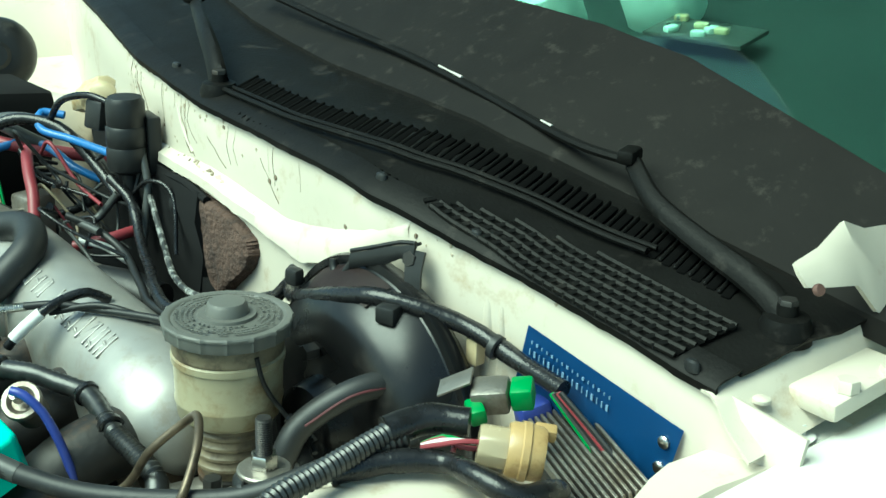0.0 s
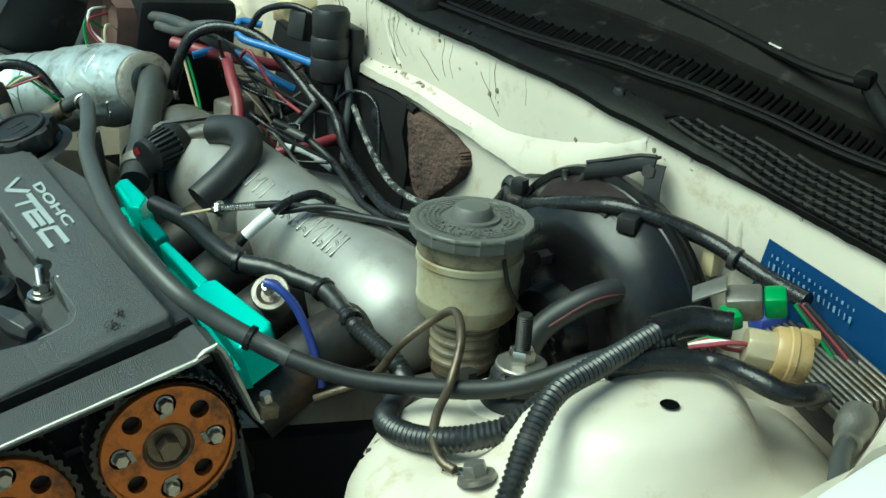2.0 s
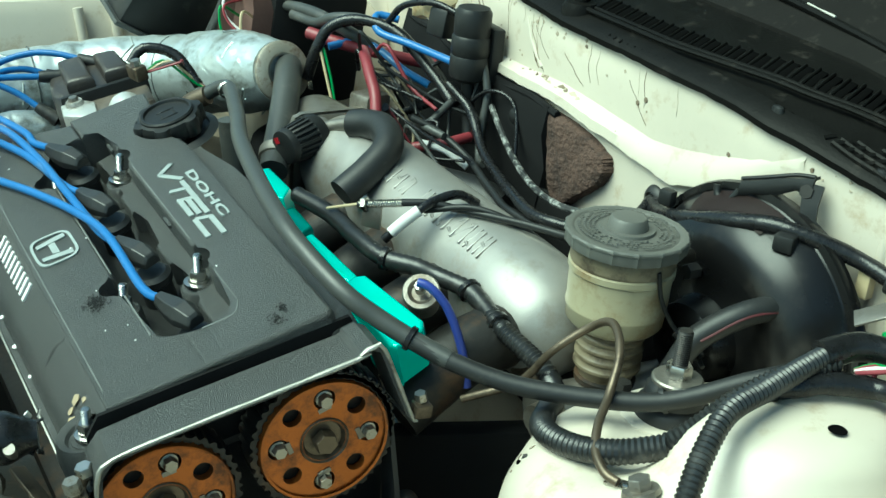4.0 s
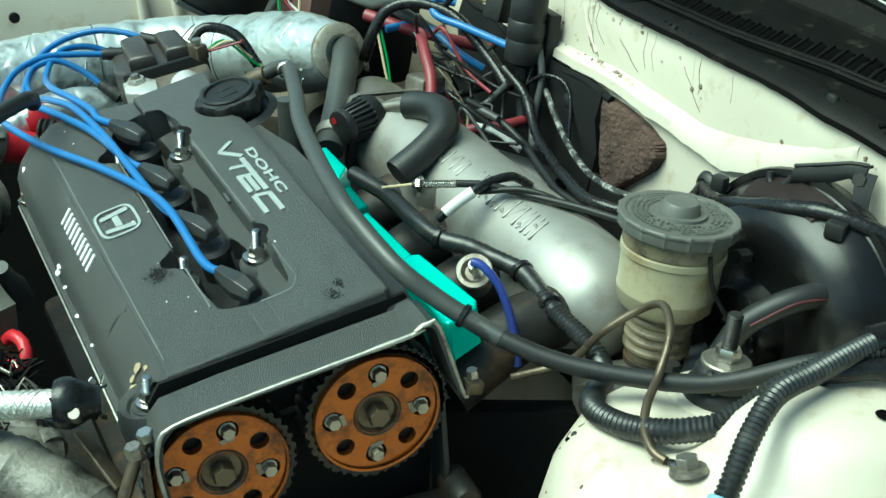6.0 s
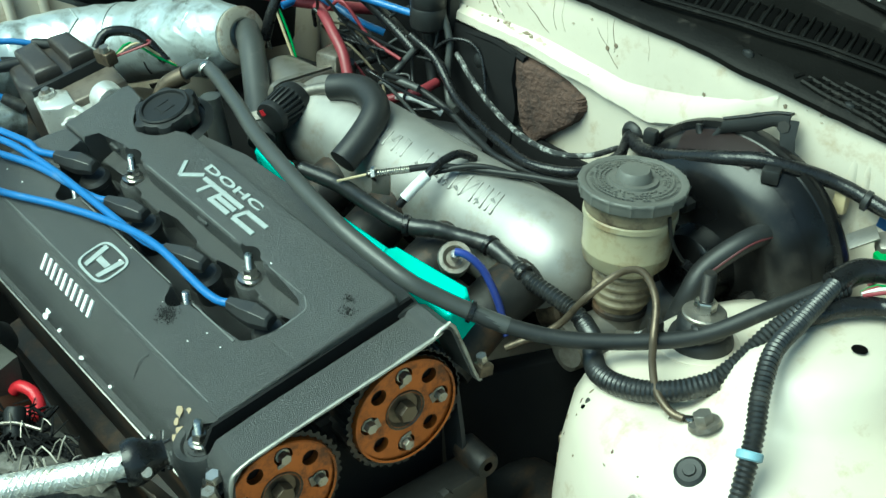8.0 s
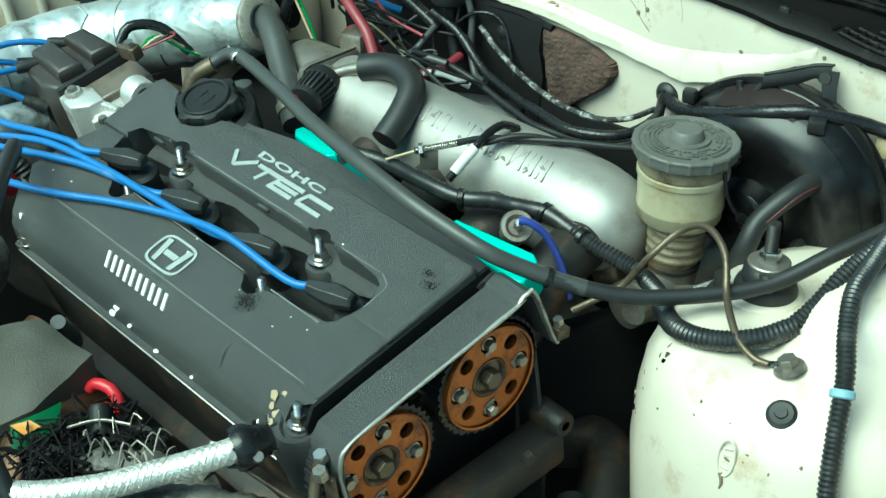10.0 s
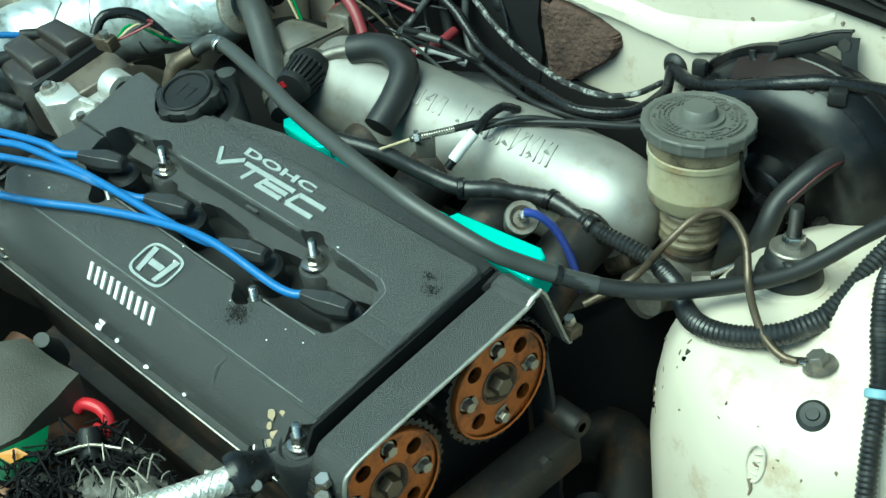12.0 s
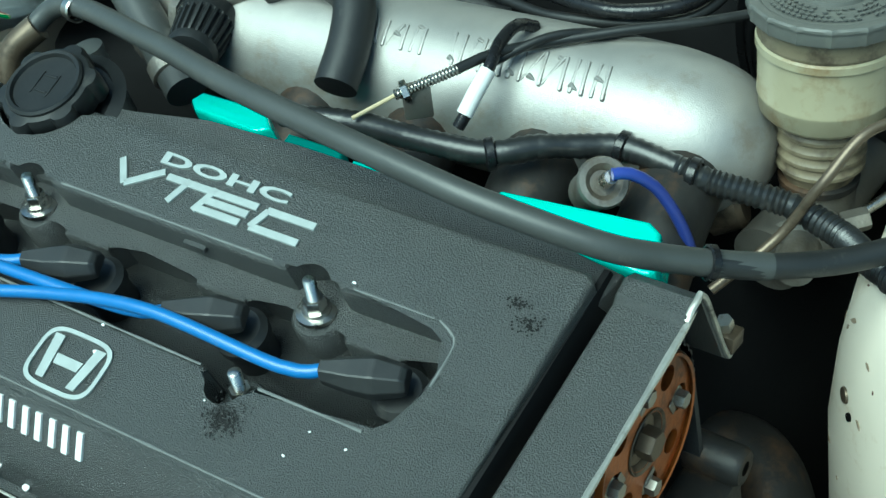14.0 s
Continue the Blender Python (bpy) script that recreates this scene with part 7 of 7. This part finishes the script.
    for pts, r in looms:
        run("wiring_loom", "dusty black taped wiring", pts, r * 0.78, M_TAPE if rng.random() < 0.5 else M_HOSE, "wiring loom", 0.12)
    for i in range(16):
        x, y, z = rng.uniform(0.225, 0.30), rng.uniform(0.19, 0.34), rng.uniform(0.01, 0.07)
        pts = [(x, y, z), (x + rng.uniform(-0.02, 0.02), y - rng.uniform(0.01, 0.03), z + rng.uniform(0.005, 0.03)), (x + rng.uniform(0.0, 0.03), y - rng.uniform(0.03, 0.06), z + rng.uniform(-0.02, 0.02)), (x + rng.uniform(0.0, 0.04), y - rng.uniform(0.05, 0.09), z - rng.uniform(0.0, 0.03))]
        run("wire", "thin stray wire in the bundle by the firewall", pts, rng.uniform(0.0010, 0.0020), (M_BLACK, M_TAPE, M_HOSE, M_BLACK, M_TAPE, M_REDHOSE, M_BLACK, M_NECK)[i % 8], "wire")
    h = run("wire", "yellow and green stray wires", [(0.213, 0.335, 0.060), (0.216, 0.322, 0.035), (0.218, 0.310, 0.012), (0.210, 0.300, 0.002)], 0.0014, M_YELLOW, "wire")
    part("second_wire", tube([(0.216, 0.335, 0.062), (0.220, 0.322, 0.036), (0.221, 0.312, 0.016)], 0.0013, 8), M_GREENWIRE, h)
    run("vacuum_pipe", "white plastic vacuum pipe", [(0.250, 0.180, 0.020), (0.268, 0.168, 0.016), (0.282, 0.150, 0.006)], 0.0032, M_WHITEPLASTIC, "pipe")
    c = thing("sensor_plug", "black plug with a brass fitting", "connector")
    part("plug", box(0.030, 0.030, 0.022, (0.205, 0.292, 0.012), (10, 0, 30), 0.004), M_BLACK, c)
    part("fitting", lathe([(0, 0.02), (0.007, 0.02), (0.009, 0.012), (0.009, 0.0), (0.012, -0.002)], 6, along((0.190, 0.312, 0.004), (0.200, 0.300, 0.016))), M_YELLOW, c)
    # two black coupling tubes behind the plenum
    k = thing("idle_valve", "black capped idle valve behind the plenum", "valve")
    part("barrel", tube([(0.252, 0.135, -0.004), (0.270, 0.110, -0.004), (0.285, 0.085, -0.008)], 0.017, 20), M_BLACK, k)
    part("cap", tube([(0.246, 0.145, -0.002), (0.253, 0.134, -0.003)], 0.0155, 20), M_ALLOY_DULL, k)
    # small cone breather filter
    f = thing("breather_filter", "small black pleated cone breather filter with a red spot", "air filter", along((0.174, 0.232, 0.016), (0.142, 0.220, 0.010)) @ Matrix.Scale(0.94, 4))
    pleat = lambda a, r, z: 1 + (0.07 if math.cos(22 * a) > 0 else -0.05) * (0.0115 < z < 0.034)
    part("pleats", lathe([(0, 0.0), (0.019, 0.0), (0.020, 0.003), (0.020, 0.011), (0.0185, 0.012), (0.0165, 0.033), (0.016, 0.035)], 132, ripple=pleat), M_BLACK, f)
    part("end_cap", lathe([(0.0165, 0.033), (0.0172, 0.036), (0.016, 0.041), (0.010, 0.043), (0, 0.043)], 32), M_RUBBER, f)
    part("badge", box(0.005, 0.006, 0.001, (-0.006, 0.006, 0.0435), (0, 0, 30), 0), M_RED, f, "red badge")
    part("clamp", lathe([(0.010, -0.010), (0.0125, -0.010), (0.0125, 0.0), (0.010, 0.0)], 24), M_ALLOY_DULL, f)
    # a fuel rail fitting by the breather
    g = thing("pipe_fitting", "corroded alloy pipe fitting", "fitting")
    part("elbow", tube([(0.070, 0.306, 0.005), (0.078, 0.304, 0.024), (0.092, 0.292, 0.036)], 0.0085, 16), M_BRONZE, g)
    part("flange", box(0.035, 0.02, 0.012, (0.068, 0.306, 0.000), (0, 0, 15), 0.003), M_BRONZE, g)
    part("side_pipe", tube([(0.105, 0.270, 0.020), (0.108, 0.268, -0.005), (0.110, 0.262, -0.03)], 0.010, 16), M_HOSE, g)


build_rear_wiring()


def build_far_boxes():
    e = thing("control_box", "black plastic control box fixed to the far wing", "control box", pose(0.140, 0.600, 0.045, 12, 28, 8))
    part("case", box(0.10, 0.055, 0.085, (0, 0, 0), bevel=0.005), M_BLACK, e)
    part("lid", box(0.105, 0.060, 0.010, (0, 0, 0.045), bevel=0.003), M_HOSE, e)
    part("lip", box(0.108, 0.063, 0.005, (0, 0, -0.043), bevel=0.001), M_HOSE, e)
    part("plug", tube([(0.0, -0.01, -0.045), (0.0, -0.02, -0.065), (0.004, -0.03, -0.09)], 0.008, 12), M_BLACK, e)
    part("plug", tube([(0.03, -0.01, -0.045), (0.03, -0.02, -0.065), (0.03, -0.03, -0.09)], 0.009, 12), M_BLACK, e)
    b = thing("fuse_box", "dark brown-black box with loose coloured wires", "fuse box", pose(0.245, 0.490, 0.050, 0, 6, 10))
    part("case", box(0.115, 0.10, 0.12, (0, 0, -0.02), bevel=0.012), M_PAD, b)
    part("end_panel", box(0.006, 0.07, 0.09, (-0.060, -0.01, -0.01), (0, 0, 0), 0.02), M_RUST, b, "reddish brown end panel")
    rng = random.Random(4)
    mats = (M_RED, M_YELLOW, M_WHITEPLASTIC, M_GREENWIRE, M_REDHOSE, M_YELLOW)
    for i in range(12):
        y = -0.03 + rng.uniform(-0.02, 0.05)
        z = rng.uniform(-0.05, 0.03)
        part("wire", tube([(-0.060, y, z), (-0.075 - rng.uniform(0, 0.015), y - 0.01, z + rng.uniform(-0.01, 0.015)), (-0.085, y - 0.02, z - 0.02), (-0.07, y - 0.04, z - 0.035)], 0.0014, 6), mats[i % 6], b)
    w = thing("wiring_loom", "grey sleeved loom with splayed coloured ends", "wiring loom")
    part("sleeve", tube([(0.150, 0.560, -0.04), (0.160, 0.545, 0.0), (0.172, 0.530, 0.040), (0.178, 0.525, 0.060)], 0.0065, 12), M_HOSE, w)
    for i in range(7):
        part("wire", tube([(0.178, 0.525, 0.058), (0.183 + 0.003 * i, 0.520 - 0.002 * i, 0.078 + 0.002 * (i % 3)), (0.196 + 0.004 * i, 0.51, 0.088 - 0.003 * i)], 0.0013, 6), mats[(i + 1) % 6], w)
    m = thing("blower_motor", "dark round motor housing in the far corner", "motor", along((0.292, 0.612, 0.090), (0.05, -0.3, 0.27)))
    part("drum", lathe([(0, 0.03), (0.012, 0.03), (0.016, 0.026), (0.024, 0.026), (0.034, 0.022), (0.040, 0.012), (0.042, -0.03)], 40), M_BLACK, m)
    y = thing("yellow_grommet", "crumpled yellowish grommet on the firewall", "grommet")
    part("body", lathe([(0, 0.012), (0.014, 0.012), (0.022, 0.006), (0.026, -0.004), (0.020, -0.012)], 28, pose(0.298, 0.275, 0.120, 0, -30, 0) @ Matrix.Scale(0.8, 4), ripple=lambda a, r, z: 1 + 0.15 * math.sin(5 * a)), M_YELLOW, y)
    # dark masses added to fill the space under the wiring
    g = thing("gearbox", "oily dark gearbox casing deep in the bay", "gearbox")
    part("case", box(0.26, 0.30, 0.22, (0.10, 0.46, -0.20), (0, 10, 12), 0.05, 4), M_DARKSTEEL, g)
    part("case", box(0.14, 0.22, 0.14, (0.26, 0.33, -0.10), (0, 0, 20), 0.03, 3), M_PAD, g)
    p = thing("steering_gear", "dark shapes of steering and mounts added in the gap below the tower", "suspension part")
    part("tube", tube([(0.13, -0.02, -0.24), (0.20, -0.12, -0.22), (0.10, -0.20, -0.25), (0.02, -0.3, -0.28)], 0.025, 16), M_DARKSTEEL, p)
    # arm and upright sheet are black to keep the gap by the tower dark
    part("arm", tube([(-0.02, -0.25, -0.26), (0.06, -0.22, -0.23), (0.12, -0.16, -0.20)], 0.012, 14), M_PAD, p)
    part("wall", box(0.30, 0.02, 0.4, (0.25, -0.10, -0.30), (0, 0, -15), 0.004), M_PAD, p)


build_far_boxes()

# ---------------------------------------------------------------- exhaust side of the engine


def rumpled(outline, thick, seed, mat, name, parent, bumps=0.006):
    """A folded cloth over a plan outline of world points."""
    n = len(outline)
    c = sum((Vector(p) for p in outline), Vector()) / n
    bm = bmesh.new()
    rings = []
    for s in (0.0, 0.25, 0.5, 0.75, 0.93, 1.0, 1.02):
        ring = []
        for i in range(n * 5):
            f = i / 5
            a, b = Vector(outline[int(f) % n]), Vector(outline[(int(f) + 1) % n])
            p = c.lerp(a.lerp(b, f - int(f)), max(s, 0.02))
            p += Vector((0, 0, bumps * noise.noise(p * 28 + Vector((seed, 0, 0))) + (0.012 * (1 - s * s))))
            if s > 1.0:
                p.z -= thick
            ring.append(bm.verts.new(p))
        rings.append(ring)
    for p, q in zip(rings, rings[1:]):
        for i in range(len(p)):
            bm.faces.new((p[i], p[(i + 1) % len(p)], q[(i + 1) % len(p)], q[i]))
    bm.faces.new(rings[0])
    return part(name, bm, mat, parent)


def build_exhaust_side():
    h = thing("heat_shield_cloth", "grey-brown heat cloth folded over the exhaust", "heat cloth")
    rumpled([(-0.310, 0.200, -0.088), (-0.273, 0.200, -0.072), (-0.214, 0.182, -0.055), (-0.168, 0.145, -0.055), (-0.152, 0.098, -0.072), (-0.208, 0.092, -0.090), (-0.254, 0.108, -0.100), (-0.30, 0.15, -0.10)], 0.035, 1.0, M_CLOTH, "cloth", h, 0.008)
    r = thing("wrapped_pipe", "dirty grey wrapped exhaust pipe", "exhaust pipe")
    part("wrap", tube([(-0.165, 0.300, -0.075), (-0.185, 0.262, -0.065), (-0.215, 0.225, -0.070), (-0.26, 0.19, -0.095), (-0.29, 0.16, -0.14)], 0.030, 36, 0.004, wob=0.5), M_WRAP, r)
    part("wrap", tube([(-0.215, 0.330, -0.06), (-0.245, 0.285, -0.055), (-0.265, 0.235, -0.075), (-0.30, 0.2, -0.12)], 0.030, 36, 0.004, wob=0.45), M_WRAP, r)
    rng = random.Random(31)
    for i in range(16):
        y = rng.uniform(0.16, 0.30)
        x = -0.165 - (0.30 - y) * 0.75 + rng.uniform(-0.05, 0.01)
        part("loose_fibre", tube([(x, y, -0.042), (x - rng.uniform(0.0, 0.02), y - rng.uniform(-0.02, 0.02), -0.036), (x - rng.uniform(0.01, 0.03), y - rng.uniform(-0.03, 0.03), -0.045)], rng.uniform(0.0005, 0.0012), 5), M_STRAND if i % 3 == 0 else M_PAD, r)
    m = thing("exhaust_manifold", "heat stained exhaust manifold pipes", "exhaust manifold")
    for k, (a, b, c) in enumerate((((-0.150, 0.190, -0.10), (-0.235, 0.165, -0.125), (-0.275, 0.110, -0.20)), ((-0.150, 0.110, -0.12), (-0.225, 0.085, -0.13), (-0.260, 0.035, -0.20)),
                                   ((-0.150, 0.030, -0.12), (-0.215, 0.010, -0.13), (-0.250, -0.03, -0.20)), ((-0.150, -0.050, -0.11), (-0.205, -0.065, -0.115), (-0.24, -0.10, -0.18)))):
        part("pipe", tube([a, ((a[0] + b[0]) / 2, (a[1] + b[1]) / 2, b[2] + 0.012), b, c, (c[0] + 0.02, c[1] - 0.02, c[2] - 0.1)], 0.021, 20, 0.008, wob=0.06), M_COPPERPIPE if k < 2 else M_WRAP, m)
    w = thing("wrapped_pipe", "woven heat wrap round a lower pipe", "exhaust pipe")
    part("wrap", tube([(-0.265, -0.035, -0.095), (-0.236, -0.066, -0.085), (-0.190, -0.085, -0.085), (-0.150, -0.125, -0.095), (-0.12, -0.16, -0.12)], 0.024, 24, 0.003, ribs=0.0012, pitch=0.008, wob=0.12), M_WRAP, w)
    for i in range(2):
        part("band", tube([(-0.245 - 0.02 * i, -0.038 + 0.02 * i, -0.068), (-0.252 - 0.02 * i, -0.060 + 0.02 * i, -0.075), (-0.25 - 0.02 * i, -0.075 + 0.02 * i, -0.10)], 0.008, 8, 0.004, flat=0.4), M_CLOTH, w)
    # red silicone couplers with clamps, near the far front corner
    c = thing("silicone_coupler", "bright red silicone hose coupler with steel clamps", "hose coupler")
    part("hose", tube([(-0.136, 0.424, -0.067), (-0.113, 0.427, -0.072), (-0.090, 0.430, -0.079), (-0.066, 0.432, -0.087)], 0.0165, 24), M_RED, c)
    part("clamp", lathe([(0.0168, -0.005), (0.0182, -0.005), (0.0182, 0.005), (0.0168, 0.005)], 32, along((-0.130, 0.425, -0.068), (-0.113, 0.427, -0.072))), M_BOLT, c)
    part("clamp_box", box(0.010, 0.008, 0.007, (-0.128, 0.412, -0.056), (30, 0, 0), 0.001), M_BOLT, c)
    c2 = thing("pipe_joint", "dark steel pipe joint beside the red coupler", "pipe")
    part("pipe", tube([(-0.188, 0.426, -0.064), (-0.163, 0.426, -0.065), (-0.133, 0.426, -0.068)], 0.0145, 24, ribs=0.001, pitch=0.005), M_DARKSTEEL, c2)
    part("clamp", lathe([(0.0148, -0.005), (0.0165, -0.005), (0.0165, 0.005), (0.0148, 0.005)], 32, along((-0.158, 0.426, -0.065), (-0.133, 0.426, -0.068))), M_BOLT, c2)
    lb = thing("filler_cap", "red and white round cap below the coupler", "cap", pose(-0.154, 0.412, -0.080, 20, -20, 0))
    part("disc", lathe([(0, 0.004), (0.011, 0.004), (0.013, 0.002), (0.013, -0.01)], 28), M_RED, lb)
    part("face", lathe([(0, 0.0052), (0.0075, 0.0050), (0.008, 0.003)], 24), M_WHITEPLASTIC, lb, "white cap face")
    s = thing("foil_pipe", "creased silver pipe above the red coupler", "pipe")
    part("pipe", tube([(-0.153, 0.472, -0.089), (-0.117, 0.472, -0.072), (-0.087, 0.472, -0.060), (-0.050, 0.472, -0.050), (-0.008, 0.470, -0.054)], 0.0190, 28, 0.006, wob=0.08), M_FOIL, s)
    part("red_band", tube([(-0.096, 0.472, -0.064), (-0.076, 0.472, -0.057)], 0.0200, 28), M_RED, s, "red band")
    b = thing("ribbed_hose", "black ribbed rubber elbow", "hose")
    part("hose", tube([(-0.090, 0.432, -0.056), (-0.076, 0.426, -0.058), (-0.062, 0.420, -0.066), (-0.056, 0.412, -0.079)], 0.0095, 20, 0.004, ribs=0.002, pitch=0.005), M_RUBBER, b)
    # red handle loop
    l = thing("dipstick_handle", "bright red plastic dipstick loop", "dipstick")
    part("loop", tube([(-0.160, 0.096, -0.098), (-0.156, 0.092, -0.092), (-0.150, 0.080, -0.093), (-0.149, 0.070, -0.101), (-0.154, 0.069, -0.107), (-0.158, 0.078, -0.106)], 0.0048, 14), M_RED, l)
    # frayed wire strands
    f = thing("frayed_strands", "frayed pale strands of burst wrapping", "wrapping")
    rng = random.Random(21)
    bm = bmesh.new()
    for i in range(20):
        x, y, z = rng.uniform(-0.200, -0.160), rng.uniform(-0.035, 0.03), rng.uniform(-0.096, -0.080)
        dx, dy = rng.uniform(-0.02, 0.02), rng.uniform(-0.03, 0.01)
        add(bm, tube([(x, y, z), (x + dx * 0.5, y + dy * 0.4, z + rng.uniform(0.004, 0.022)), (x + dx, y + dy, z + rng.uniform(-0.005, 0.016))], rng.uniform(0.0004, 0.0009), 5, 0.006))
    part("strand_tuft", bm, M_STRAND, f, kind="stuff")
    bm = bmesh.new()
    for i in range(420):
        x, y, z = rng.uniform(-0.245, -0.150), rng.uniform(-0.04, 0.07), rng.uniform(-0.108, -0.090)
        add(bm, tube([(x, y, z), (x + rng.uniform(-0.012, 0.012), y + rng.uniform(-0.015, 0.015), z + rng.uniform(0, 0.012)), (x + rng.uniform(-0.02, 0.02), y + rng.uniform(-0.02, 0.02), z)], rng.uniform(0.0005, 0.0014), 4, 0.008))
    part("charred_tuft", bm, M_PAD, f, "black charred strands", kind="stuff")
    part("burnt_core", tube([(-0.225, 0.06, -0.112), (-0.20, 0.02, -0.104), (-0.170, -0.02, -0.100), (-0.150, -0.06, -0.100)], 0.014, 14, 0.004, wob=0.5), M_WRAP, f)
    part("steel_tie", tube([(-0.200, 0.050, -0.086), (-0.180, 0.038, -0.082), (-0.165, 0.018, -0.082)], 0.0014, 8), M_BOLT, f)
    part("black_plug", lathe([(0, 0.012), (0.006, 0.012), (0.008, 0.009), (0.0085, -0.01)], 18, pose(-0.176, 0.045, -0.088, -30, 20, 0)), M_BLACK, f)
    # packaging scraps
    g = thing("packet_scrap", "scrap of green and orange packaging", "packet")
    part("sheet", sheet([[(-0.228, 0.090, -0.094), (-0.205, 0.087, -0.093), (-0.186, 0.090, -0.094)], [(-0.232, 0.078, -0.096), (-0.210, 0.074, -0.093), (-0.194, 0.078, -0.095)], [(-0.240, 0.066, -0.102), (-0.216, 0.062, -0.099), (-0.202, 0.066, -0.101)]], 0.001), M_PACKET, g)
    part("orange_sheet", sheet([[(-0.229, 0.086, -0.091), (-0.216, 0.080, -0.089)], [(-0.225, 0.072, -0.093), (-0.212, 0.070, -0.091)]], 0.001), M_TAN, g, "orange printed corner")
    # brackets on the corner by the timing cover
    k = thing("lifting_eye", "dull slotted steel bracket below the corner stud", "bracket")
    part("strip", box(0.012, 0.05, 0.003, (-0.128, -0.118, -0.070), (20, 20, 30), 0.001), M_BRONZE, k)
    part("elbow", tube([(-0.106, -0.138, -0.048), (-0.112, -0.140, -0.062), (-0.120, -0.146, -0.085), (-0.122, -0.15, -0.11)], 0.0042, 12), M_BRONZE, k)
    part("bolt", hexnut(0.0055, 0.006, pose(-0.104, -0.138, -0.046, 0, -20, 0)), M_STEEL, k)
    # white fitting at the very bottom
    v = thing("alloy_clamp", "bright alloy clamp low beside the belt", "clamp")
    part("body", box(0.024, 0.014, 0.012, (-0.02, -0.335, -0.10), (0, 0, 30), 0.004), M_STEEL, v)
    part("bolt", hexnut(0.006, 0.008, pose(-0.012, -0.336, -0.094)), M_STEEL, v)
    # grey vacuum canister, front corner
    n = thing("vacuum_stub", "grey plastic stub beside the head", "fitting")
    part("cone", lathe([(0, 0.02), (0.006, 0.02), (0.008, 0.0), (0.012, -0.012), (0.012, -0.03)], 20, pose(-0.152, 0.150, -0.075, 30, -20, 0)), M_HOSE, n)
    # stud poking out at the far end of the head
    q = thing("head_stud", "steel stud and spacer beside the cover", "bolt", pose(-0.122, 0.268, -0.062) @ Matrix.Scale(0.72, 4))
    bm = stud(0.045, 0.004, 0.009)
    part("stud", bm, M_STEEL, q)
    part("spacer", lathe([(0.004, 0.005), (0.007, 0.005), (0.007, 0.012), (0.0055, 0.013), (0.007, 0.014), (0.007, 0.022), (0.004, 0.022)], 16), M_ALLOY_DULL, q)


build_exhaust_side()
